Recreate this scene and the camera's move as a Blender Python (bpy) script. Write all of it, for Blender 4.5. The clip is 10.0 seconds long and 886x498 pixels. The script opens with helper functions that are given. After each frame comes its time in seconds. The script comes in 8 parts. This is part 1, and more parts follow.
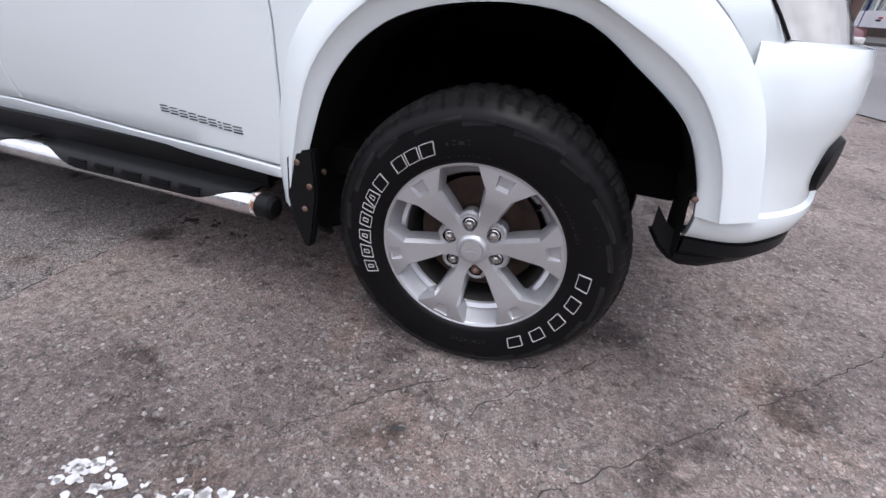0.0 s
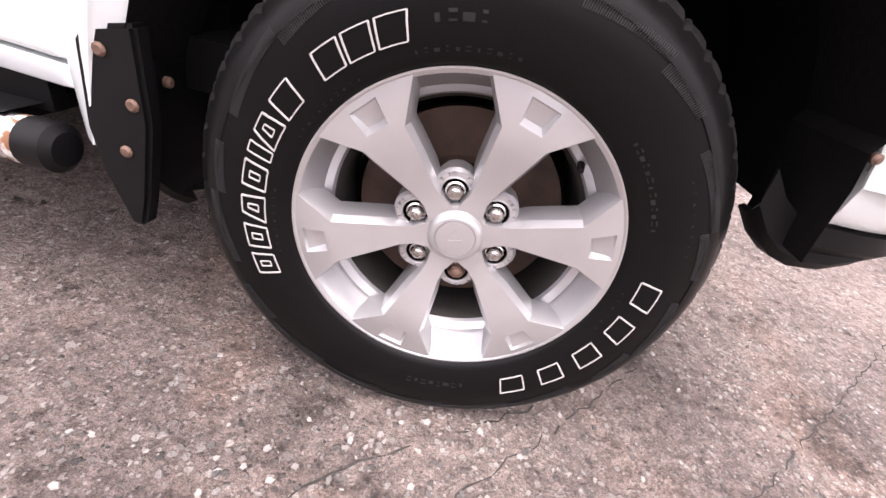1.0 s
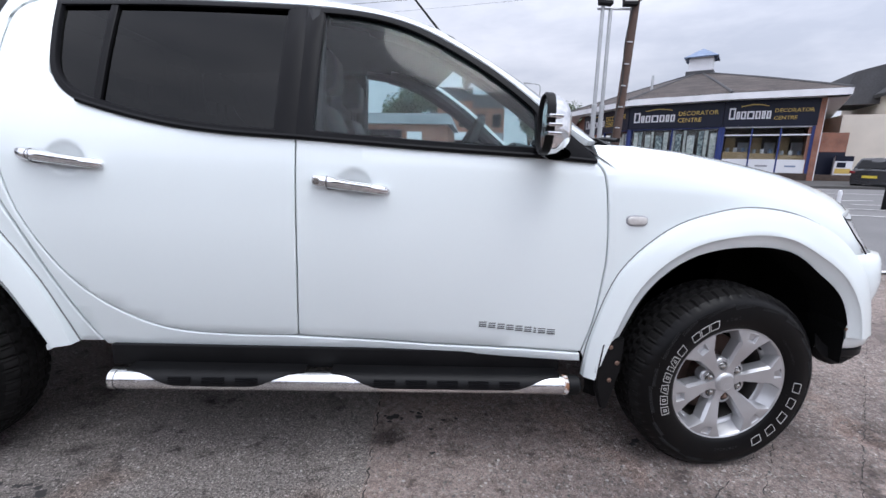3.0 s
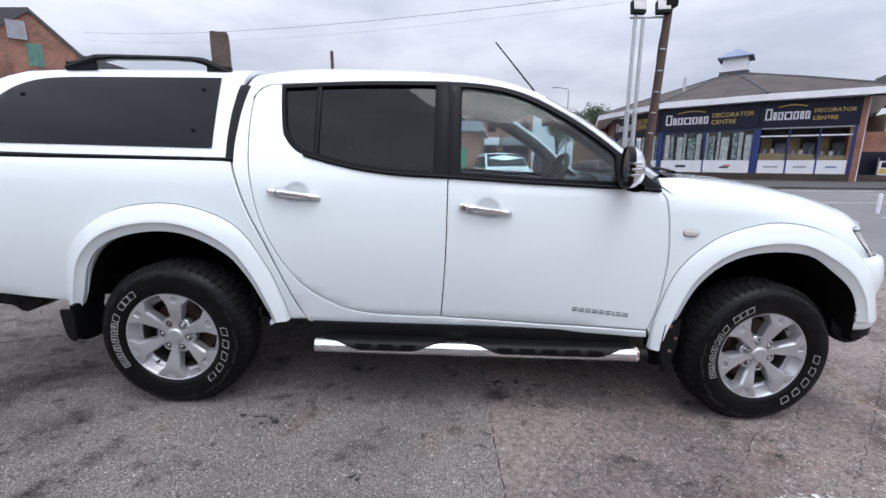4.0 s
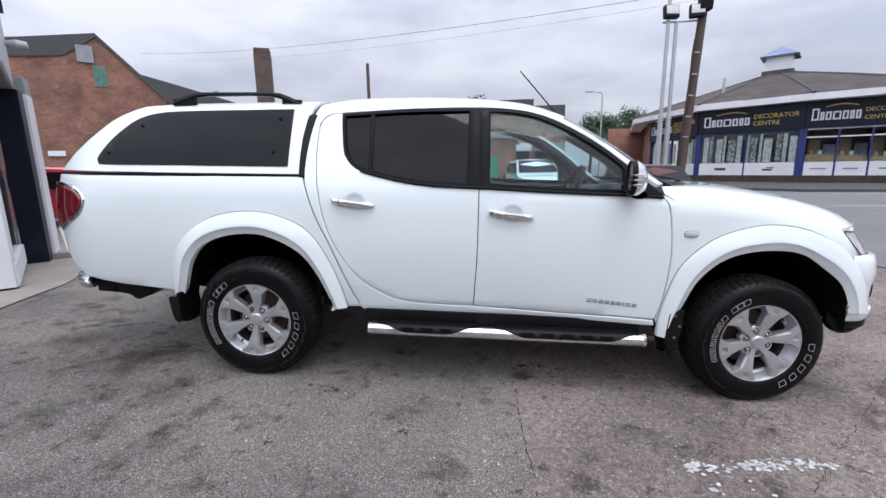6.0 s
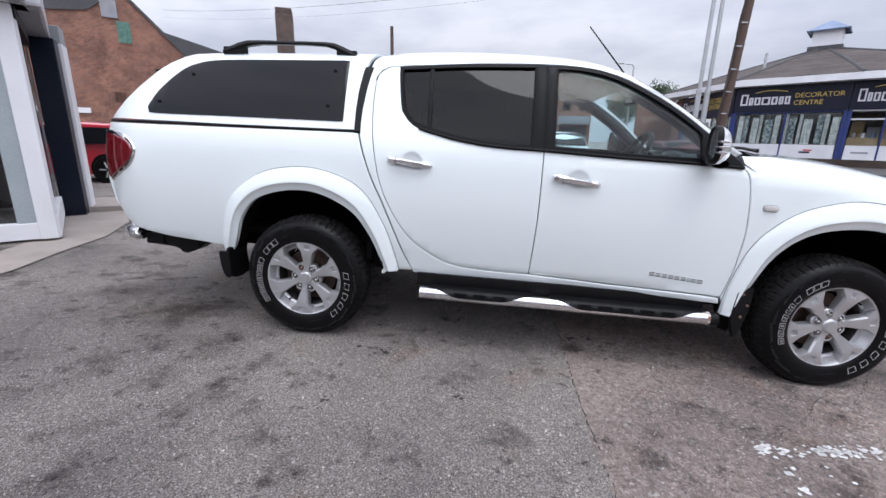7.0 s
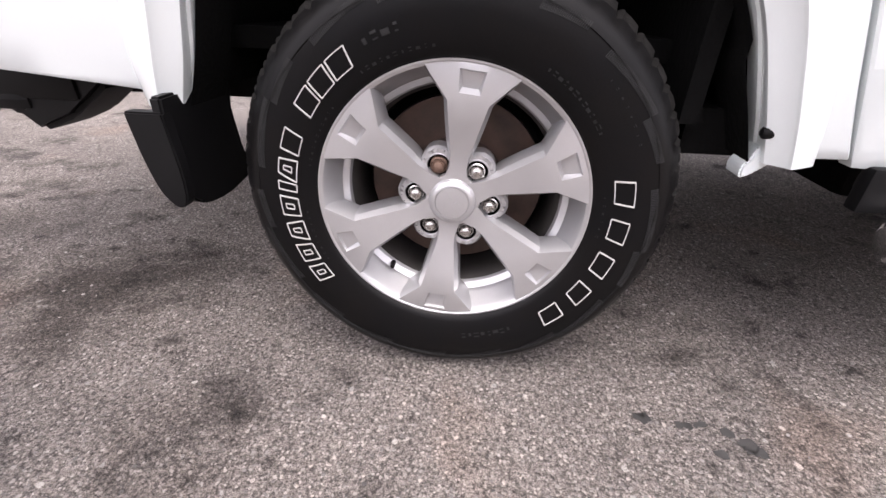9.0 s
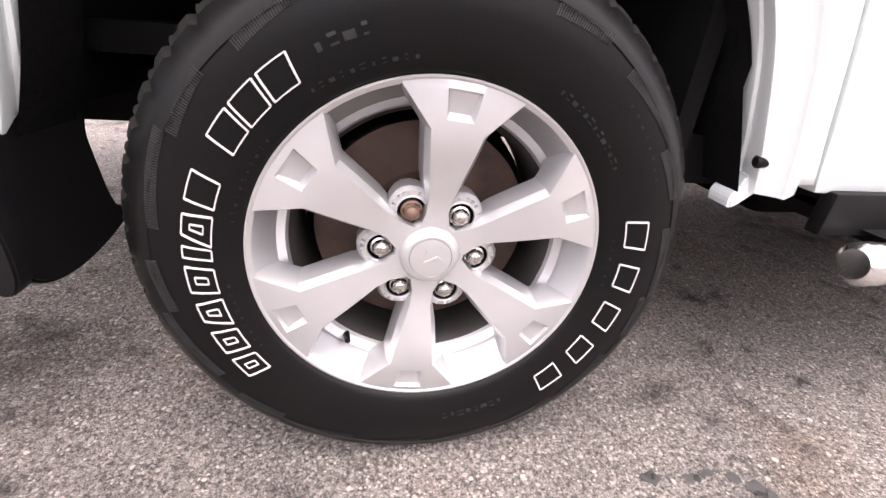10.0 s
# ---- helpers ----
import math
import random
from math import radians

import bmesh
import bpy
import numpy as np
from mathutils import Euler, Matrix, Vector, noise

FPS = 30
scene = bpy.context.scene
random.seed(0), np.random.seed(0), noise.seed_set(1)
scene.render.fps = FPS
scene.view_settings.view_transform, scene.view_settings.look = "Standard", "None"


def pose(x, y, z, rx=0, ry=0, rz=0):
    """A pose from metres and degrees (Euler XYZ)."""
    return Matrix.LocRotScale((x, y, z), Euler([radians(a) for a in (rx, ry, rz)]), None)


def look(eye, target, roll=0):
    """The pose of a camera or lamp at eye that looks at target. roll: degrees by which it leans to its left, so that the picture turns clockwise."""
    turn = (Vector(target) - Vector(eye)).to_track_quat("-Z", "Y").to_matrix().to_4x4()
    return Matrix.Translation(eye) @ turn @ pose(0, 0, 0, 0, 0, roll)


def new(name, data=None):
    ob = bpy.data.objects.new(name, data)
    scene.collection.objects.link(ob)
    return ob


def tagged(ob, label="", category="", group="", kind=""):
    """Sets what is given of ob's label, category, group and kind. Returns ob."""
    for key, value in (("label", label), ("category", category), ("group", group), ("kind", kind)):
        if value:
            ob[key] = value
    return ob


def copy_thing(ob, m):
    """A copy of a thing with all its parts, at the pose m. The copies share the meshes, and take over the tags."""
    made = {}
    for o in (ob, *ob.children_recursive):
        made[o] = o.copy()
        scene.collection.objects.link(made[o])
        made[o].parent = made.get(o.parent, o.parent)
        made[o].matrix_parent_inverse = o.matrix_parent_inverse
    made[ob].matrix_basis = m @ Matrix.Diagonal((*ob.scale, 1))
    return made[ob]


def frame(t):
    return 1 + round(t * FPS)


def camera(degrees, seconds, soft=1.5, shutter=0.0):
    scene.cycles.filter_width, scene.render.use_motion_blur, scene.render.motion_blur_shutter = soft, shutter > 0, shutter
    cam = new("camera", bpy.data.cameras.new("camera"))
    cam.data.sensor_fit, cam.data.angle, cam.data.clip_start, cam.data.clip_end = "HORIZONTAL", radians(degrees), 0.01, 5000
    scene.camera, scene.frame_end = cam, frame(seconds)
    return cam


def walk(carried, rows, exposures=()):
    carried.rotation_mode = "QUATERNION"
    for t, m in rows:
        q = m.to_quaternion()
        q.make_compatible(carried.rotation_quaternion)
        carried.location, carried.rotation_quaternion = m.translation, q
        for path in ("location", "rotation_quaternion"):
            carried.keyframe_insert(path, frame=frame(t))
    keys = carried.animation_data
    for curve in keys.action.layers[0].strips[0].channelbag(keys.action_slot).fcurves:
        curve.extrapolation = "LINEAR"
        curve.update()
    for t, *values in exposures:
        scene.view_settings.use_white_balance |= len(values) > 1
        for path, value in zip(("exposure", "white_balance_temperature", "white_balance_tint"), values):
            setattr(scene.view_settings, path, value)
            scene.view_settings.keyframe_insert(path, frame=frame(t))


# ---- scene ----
cam = camera(92.5, 10.0)
PATH = [
    (0, (3.242, -0.906, 0.804), (2.709, 0.737, -0.205), 2.7),
    (0.5, (3.09, -0.622, 0.606), (2.865, 0.993, -0.552), 8.3),
    (1, (3.031, -0.53, 0.568), (2.965, 1.169, -0.486), 11.5),
    (1.5, (2.95, -0.695, 0.633), (2.953, 1.109, -0.232), 9.8),
    (2, (2.655, -1.161, 0.934), (2.734, 0.756, 0.369), 3.4),
    (2.5, (2.218, -1.264, 1.007), (2.333, 0.683, 0.561), 1.3),
    (3, (1.819, -1.446, 1.109), (1.937, 0.505, 0.686), 0.9),
    (3.2, (1.668, -1.622, 1.126), (1.758, 0.336, 0.726), 0.5),
    (4.3, (1.374, -2.091, 1.265), (1.348, -0.133, 0.856), 0.2),
    (4.5, (1.374, -2.118, 1.255), (1.327, -0.158, 0.858), 0.3),
    (5, (1.396, -2.169, 1.266), (1.302, -0.208, 0.886), -0.2),
    (6.3, (1.378, -2.492, 1.289), (1.221, -0.534, 0.91), -0.8),
    (6.5, (1.316, -2.502, 1.27), (1.162, -0.545, 0.887), -0.5),
    (7, (1.135, -2.385, 1.223), (0.921, -0.462, 0.717), 1.2),
    (7.5, (0.86, -2.031, 1.06), (0.501, -0.208, 0.321), 2.9),
    (8, (0.486, -1.615, 0.979), (0.063, 0.122, 0.082), 2.5),
    (8.5, (0.244, -1.12, 0.947), (-0.083, 0.539, -0.122), 0.1),
    (9, (0.069, -0.68, 0.661), (-0.117, 1.047, -0.33), -0.5),
    (9.5, (-0.019, -0.491, 0.629), (0.024, 1.251, -0.352), 1.9),
    (10, (-0.061, -0.503, 0.639), (0.253, 1.248, -0.275), 2.7),
]
EXPOSURE = [(0.0, 0.18, 6100, 10), (0.5, 0.72, 6300, 13), (1.0, 1.29, 6980, 19), (1.5, 1.21, 6980, 19), (2.0, 0.78, 6100, 9), (2.5, 0.34, 6000, 8), (3.0, 0.14, 6000, 8), (6.5, 0.04, 6050, 8), (7.5, 0.34, 6100, 9), (8.0, 0.55, 6100, 9), (8.5, 0.77, 6450, 10), (9.0, 1.1, 6850, 15), (9.5, 1.54, 6980, 16), (10.0, 1.74, 7050, 16)]
walk(cam, [(t, look(eye, target, roll)) for t, eye, target, roll in PATH], EXPOSURE)

# ---- light ----
world = bpy.data.worlds.new("sky")
scene.world = world
world.use_nodes = True
wn, wl = world.node_tree.nodes, world.node_tree.links
sky = wn.new("ShaderNodeTexSky")
sky.sky_type, sky.sun_disc = "NISHITA", False
sky.sun_elevation, sky.sun_rotation = radians(70), radians(149)
sky.air_density, sky.dust_density = 1.0, 3.0
bg = wn["Background"]
wco = wn.new("ShaderNodeTexCoord")
wmap = wn.new("ShaderNodeMapping")
wmap.inputs["Scale"].default_value = (1.0, 1.0, 3.2)
cloud = wn.new("ShaderNodeTexNoise")
cloud.inputs["Scale"].default_value, cloud.inputs["Detail"].default_value = 2.5, 7.0
cloud.inputs["Roughness"].default_value = 0.55
ramp = wn.new("ShaderNodeValToRGB")
ramp.color_ramp.elements[0].position, ramp.color_ramp.elements[1].position = 0.36, 0.62
ramp.color_ramp.elements[0].color = (0.61, 0.615, 0.70, 1)
ramp.color_ramp.elements[1].color = (0.90, 0.875, 0.94, 1)
dim = wn.new("ShaderNodeMix")
dim.data_type, dim.blend_type = "RGBA", "MULTIPLY"
dim.inputs[0].default_value = 1.0
dim.inputs[7].default_value = (0.1, 0.1, 0.1, 1)
mixs = wn.new("ShaderNodeMix")
mixs.data_type = "RGBA"
mixs.inputs[0].default_value = 0.9
wl.new(wco.outputs["Generated"], wmap.inputs["Vector"])
wl.new(wmap.outputs["Vector"], cloud.inputs["Vector"])
wl.new(cloud.outputs["Fac"], ramp.inputs["Fac"])
wl.new(sky.outputs["Color"], dim.inputs[6])
wl.new(dim.outputs[2], mixs.inputs[6])
wl.new(ramp.outputs["Color"], mixs.inputs[7])
wl.new(mixs.outputs[2], bg.inputs["Color"])
# an overcast sky is brighter overhead than at the horizon
high, lift = wn.new("ShaderNodeSeparateXYZ"), wn.new("ShaderNodeMapRange")
wl.new(wco.outputs["Generated"], high.inputs[0])
wl.new(high.outputs[2], lift.inputs["Value"])
lift.inputs["From Min"].default_value, lift.inputs["From Max"].default_value = 0.15, 1.0
lift.inputs["To Min"].default_value, lift.inputs["To Max"].default_value = 1.0, 2.15
# and brighter on the side of the hidden sun
side_y, both_y = wn.new("ShaderNodeMapRange"), wn.new("ShaderNodeMath")
wl.new(high.outputs[1], side_y.inputs["Value"])
side_y.inputs["From Min"].default_value, side_y.inputs["From Max"].default_value = -1.0, 1.0
side_y.inputs["To Min"].default_value, side_y.inputs["To Max"].default_value = 1.55, 0.88
both_y.operation = "MULTIPLY"
wl.new(lift.outputs[0], both_y.inputs[0])
wl.new(side_y.outputs[0], both_y.inputs[1])
wl.new(both_y.outputs[0], bg.inputs["Strength"])

sun_data = bpy.data.lights.new("sun", "SUN")
sun_data.energy, sun_data.angle, sun_data.color = 1.0, radians(26), (1.0, 0.97, 0.93)
sun = new("sun", sun_data)
sun.matrix_world = look((6, -10, 32), (0, 0, 0))


# ---- materials ----
def nodes_of(name):
    m = bpy.data.materials.new(name)
    m.use_nodes = True
    t = m.node_tree
    return m, t.nodes, t.links, t.nodes["Principled BSDF"]


def surface(name, colour, rough=0.5, metal=0.0, second=None, scale=8.0, fine=60.0, bump=0.1, mix=0.5, coat=0.0, spec=0.5, depth=0.01, vary=0.15):
    """A surface with a blotch at a large scale, grain at a small one, and relief."""
    m, n, l, b = nodes_of(name)
    second = second or tuple(c * 0.8 for c in colour)
    co = n.new("ShaderNodeTexCoord")
    big, small = n.new("ShaderNodeTexNoise"), n.new("ShaderNodeTexNoise")
    big.inputs["Scale"].default_value, big.inputs["Detail"].default_value = scale, 5
    small.inputs["Scale"].default_value, small.inputs["Detail"].default_value = fine, 4
    for x in (big, small):
        l.new(co.outputs["Object"], x.inputs["Vector"])
    r = n.new("ShaderNodeValToRGB")
    r.color_ramp.elements[0].position, r.color_ramp.elements[1].position = 0.5 - mix * 0.4, 0.5 + mix * 0.4
    r.color_ramp.elements[0].color, r.color_ramp.elements[1].color = (*second, 1), (*colour, 1)
    l.new(big.outputs["Fac"], r.inputs["Fac"])
    hs = n.new("ShaderNodeHueSaturation")
    mp = n.new("ShaderNodeMapRange")
    mp.inputs["To Min"].default_value, mp.inputs["To Max"].default_value = 1 - vary, 1 + vary
    l.new(small.outputs["Fac"], mp.inputs["Value"])
    l.new(mp.outputs["Result"], hs.inputs["Value"])
    l.new(r.outputs["Color"], hs.inputs["Color"])
    l.new(hs.outputs["Color"], b.inputs["Base Color"])
    rr = n.new("ShaderNodeMapRange")
    rr.inputs["To Min"].default_value, rr.inputs["To Max"].default_value = max(rough - 0.06, 0.02), min(rough + 0.08, 1)
    l.new(big.outputs["Fac"], rr.inputs["Value"])
    l.new(rr.outputs["Result"], b.inputs["Roughness"])
    b.inputs["Metallic"].default_value, b.inputs["Coat Weight"].default_value = metal, coat
    b.inputs["Coat Roughness"].default_value = 0.04
    b.inputs["Specular IOR Level"].default_value = spec
    if bump:
        bp = n.new("ShaderNodeBump")
        bp.inputs["Strength"].default_value, bp.inputs["Distance"].default_value = bump, depth
        l.new(small.outputs["Fac"], bp.inputs["Height"])
        l.new(bp.outputs["Normal"], b.inputs["Normal"])
    return m


def glass(name, tint, gloss=1.45):
    """A thin pane: clear or tinted, with a mirror-like face."""
    m, n, l, b = nodes_of(name)
    n.remove(b)
    t, g, f, x = n.new("ShaderNodeBsdfTransparent"), n.new("ShaderNodeBsdfGlossy"), n.new("ShaderNodeLayerWeight"), n.new("ShaderNodeMixShader")
    t.inputs["Color"].default_value = (*tint, 1)
    g.inputs["Roughness"].default_value = 0.01
    p, k = n.new("ShaderNodeMath"), n.new("ShaderNodeMapRange")
    p.operation = "POWER"
    p.inputs[1].default_value = 5.0
    k.inputs["To Min"].default_value = ((gloss - 1) / (gloss + 1)) ** 2
    f.inputs["Blend"].default_value = 0.5
    l.new(f.outputs["Facing"], p.inputs[0])
    l.new(p.outputs[0], k.inputs["Value"])
    l.new(k.outputs[0], x.inputs[0])
    l.new(t.outputs[0], x.inputs[1])
    l.new(g.outputs[0], x.inputs[2])
    l.new(x.outputs[0], n["Material Output"].inputs["Surface"])
    return m


# a tone above 1 lightens: the last spot brightens concrete ahead of the nose
GROUND_SPOTS = [(-1.52, 0.37, 0.33, 0.28, 11, 0.6), (-0.87, 0.19, 0.31, 0.24, 11, 0.6), (-0.39, -0.35, 0.2, 0.14, 11, 0.76), (-0.86, -0.64, 0.11, 0.13, 11, 0.7), (-0.49, -0.63, 0.17, 0.15, 11, 0.82), (0.51, 0.07, 0.13, 0.04, 11, 0.35), (-1.34, 0.03, 0.33, 0.32, 9, 0.7), (1.69, 0.16, 0.1, 0.09, 3, 0.3), (-0.93, -0.01, 0.33, 0.26, 2, 0.8), (-0.93, 0.12, 0.42, 0.3, 20, 0.55), (-0.45, -0.2, 0.2, 0.14, 10, 0.7), (0.58, -0.01, 0.05, 0.035, 0, 0.4), (2.95, -0.31, 0.05, 0.04, 0, 0.4), (4.05, -0.3, 0.75, 0.6, -15, 1.3)]


def ground_material():
    """Worn forecourt: tarmac with pale chippings behind a seam, weathered concrete with bedded stones ahead of it."""
    m, n, l, b = nodes_of("worn_forecourt")
    geo = n.new("ShaderNodeNewGeometry")
    pos = geo.outputs["Position"]

    def noise_tex(scale, detail=4, rough=0.55):
        x = n.new("ShaderNodeTexNoise")
        x.inputs["Scale"].default_value, x.inputs["Detail"].default_value, x.inputs["Roughness"].default_value = scale, detail, rough
        l.new(pos, x.inputs["Vector"])
        return x.outputs["Fac"]

    def cells(scale, what="Distance"):
        x = n.new("ShaderNodeTexVoronoi")
        x.inputs["Scale"].default_value = scale
        wob = n.new("ShaderNodeVectorMath")
        nz = n.new("ShaderNodeTexNoise")
        nz.inputs["Scale"].default_value = scale * 1.3
        l.new(pos, nz.inputs["Vector"])
        sc = n.new("ShaderNodeVectorMath")
        sc.operation = "SCALE"
        sc.inputs["Scale"].default_value = 0.7 / scale
        l.new(nz.outputs["Color"], sc.inputs[0])
        l.new(pos, wob.inputs[0])
        l.new(sc.outputs[0], wob.inputs[1])
        l.new(wob.outputs[0], x.inputs["Vector"])
        return x

    def ramp2(fac, p0, c0, p1, c1):
        r = n.new("ShaderNodeValToRGB")
        r.color_ramp.elements[0].position, r.color_ramp.elements[1].position = p0, p1
        r.color_ramp.elements[0].color, r.color_ramp.elements[1].color = (*c0, 1), (*c1, 1)
        l.new(fac, r.inputs["Fac"])
        return r.outputs["Color"]

    def blend(fac, a, c, mode="MIX"):
        x = n.new("ShaderNodeMix")
        x.data_type, x.blend_type = "RGBA", mode
        if isinstance(fac, float):
            x.inputs[0].default_value = fac
        else:
            l.new(fac, x.inputs[0])
        l.new(a, x.inputs[6])
        l.new(c, x.inputs[7])
        return x.outputs[2]

    def math_node(op, a, c):
        x = n.new("ShaderNodeMath")
        x.operation = op
        for k, v in enumerate((a, c)):
            if isinstance(v, (int, float)):
                x.inputs[k].default_value = v
            else:
                l.new(v, x.inputs[k])
        return x.outputs[0]

    def stones(scale, keep, lo, hi, shape=0.42, soft=0.10, tone=(1.0, 0.93, 0.89)):
        """Angular stones bedded in the surface: a mask, a colour and the height."""
        v = cells(scale)
        c = n.new("ShaderNodeSeparateColor")
        l.new(v.outputs["Color"], c.inputs[0])
        r = n.new("ShaderNodeMapRange")
        r.inputs["From Min"].default_value, r.inputs["From Max"].default_value = shape, shape - soft
        l.new(v.outputs["Distance"], r.inputs["Value"])
        mask = math_node("MULTIPLY", math_node("GREATER_THAN", c.outputs[0], 1 - keep), r.outputs["Result"])
        col = ramp2(c.outputs[1], 0.0, tuple(lo * k for k in (1, 0.98, 0.97)), 1.0, tuple(hi * k for k in tone))
        return mask, col

    grain = noise_tex(420, 3, 0.7)
    fine = noise_tex(130, 6, 0.75)
    medium = noise_tex(34, 6, 0.7)
    # tarmac: small pale and pinkish chippings in a dark binder
    tar = blend(1.0, ramp2(fine, 0.40, (0.095, 0.089, 0.086), 0.60, (0.43, 0.398, 0.382)), ramp2(grain, 0.38, (0.45, 0.45, 0.45), 0.62, (1.45, 1.43, 1.41)), "MULTIPLY")
    m1, c1 = stones(150, 0.62, 0.10, 0.66)
    m2, c2 = stones(95, 0.30, 0.20, 0.70)
    tar = blend(m1, tar, c1)
    tar = blend(m2, tar, c2)
    m6, c6 = stones(64, 0.022, 0.45, 0.80, 0.38, 0.06, (1.0, 0.97, 0.94))
    tar = blend(m6, tar, c6)
    # concrete: a gritty paste with angular stones of 5 to 25 mm
    con = blend(1.0, ramp2(medium, 0.36, (0.20, 0.176, 0.167), 0.66, (0.46, 0.408, 0.385)), ramp2(fine, 0.38, (0.66, 0.66, 0.66), 0.62, (1.30, 1.28, 1.26)), "MULTIPLY")
    con_tone = n.new("ShaderNodeRGB")
    con_tone.outputs[0].default_value = (1.0, 0.955, 0.955, 1)
    con = blend(1.0, con, con_tone.outputs[0], "MULTIPLY")
    con = blend(0.7, con, ramp2(grain, 0.40, (0.55, 0.55, 0.55), 0.60, (1.35, 1.35, 1.35)), "MULTIPLY")
    worn = ramp2(noise_tex(1.3, 5), 0.34, (0.25, 0.25, 0.25), 0.56, (1, 1, 1))
    m3, c3 = stones(120, 0.50, 0.09, 0.62)
    m4, c4 = stones(62, 0.36, 0.12, 0.64)
    m5, c5 = stones(34, 0.10, 0.18, 0.60, 0.36, 0.06)
    for mk, ck in ((m3, c3), (m4, c4), (m5, c5), (m6, c6)):
        con = blend(math_node("MULTIPLY", mk, worn), con, ck)
    # the seam between the two, near x = 1.63
    sep = n.new("ShaderNodeSeparateXYZ")
    l.new(pos, sep.inputs[0])
    wob = math_node("MULTIPLY", math_node("SUBTRACT", noise_tex(2.5, 4), 0.5), 0.10)
    side = math_node("GREATER_THAN", math_node("ADD", sep.outputs["X"], wob), 1.63)
    near = math_node("LESS_THAN", sep.outputs["X"], 9.0)
    side = math_node("MULTIPLY", side, near)
    col = blend(side, tar, con)
    # broad grime, oil spots and tyre stains
    grime = ramp2(noise_tex(0.9, 6, 0.6), 0.36, (0.74, 0.73, 0.73), 0.62, (1.16, 1.14, 1.12))
    col = blend(1.0, col, grime, "MULTIPLY")
    spot = ramp2(noise_tex(3.3, 5, 0.65), 0.34, (0.30, 0.29, 0.29), 0.46, (1, 1, 1))
    col = blend(0.8, col, spot, "MULTIPLY")
    blot = ramp2(noise_tex(13, 4, 0.65), 0.31, (0.28, 0.27, 0.27), 0.40, (1, 1, 1))
    col = blend(0.8, col, blot, "MULTIPLY")
    rust = ramp2(noise_tex(2.1, 3), 0.6, (1, 1, 1), 0.72, (1.06, 0.97, 0.92))
    col = blend(1.0, col, rust, "MULTIPLY")
    # long-standing oil and tyre stains, wide dark zones, one paler patch, soft-edged
    for cx, cy, rx, ry, turn, dark in GROUND_SPOTS:
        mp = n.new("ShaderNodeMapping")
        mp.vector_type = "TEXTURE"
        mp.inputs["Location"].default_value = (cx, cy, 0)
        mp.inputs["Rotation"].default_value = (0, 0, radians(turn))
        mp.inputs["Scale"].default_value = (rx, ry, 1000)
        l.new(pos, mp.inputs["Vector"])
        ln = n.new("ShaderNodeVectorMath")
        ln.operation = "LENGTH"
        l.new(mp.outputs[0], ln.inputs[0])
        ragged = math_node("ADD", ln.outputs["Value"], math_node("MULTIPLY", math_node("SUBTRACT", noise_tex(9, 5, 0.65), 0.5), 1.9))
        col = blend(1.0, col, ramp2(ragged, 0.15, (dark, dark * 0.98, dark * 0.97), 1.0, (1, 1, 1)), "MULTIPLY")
    warm = n.new("ShaderNodeRGB")
    warm.outputs[0].default_value = (0.885, 0.872, 0.85, 1)
    col = blend(1.0, col, warm.outputs[0], "MULTIPLY")
    l.new(col, b.inputs["Base Color"])
    b.inputs["Roughness"].default_value = 0.82
    b.inputs["Specular IOR Level"].default_value = 0.3
    h1 = math_node("ADD", math_node("MULTIPLY", fine, 1.4), math_node("ADD", math_node("MULTIPLY", m1, 0.5), math_node("MULTIPLY", m2, 0.6)))
    h2 = math_node("ADD", math_node("ADD", math_node("MULTIPLY", fine, 1.2), math_node("MULTIPLY", medium, 1.6)), math_node("ADD", math_node("MULTIPLY", m4, 0.8), math_node("MULTIPLY", m3, 0.4)))
    hm = n.new("ShaderNodeMix")
    l.new(side, hm.inputs[0])
    l.new(h1, hm.inputs[2])
    l.new(h2, hm.inputs[3])
    bp = n.new("ShaderNodeBump")
    bp.inputs["Strength"].default_value, bp.inputs["Distance"].default_value = 1.0, 0.010
    l.new(hm.outputs[0], bp.inputs["Height"])
    l.new(bp.outputs["Normal"], b.inputs["Normal"])
    return m


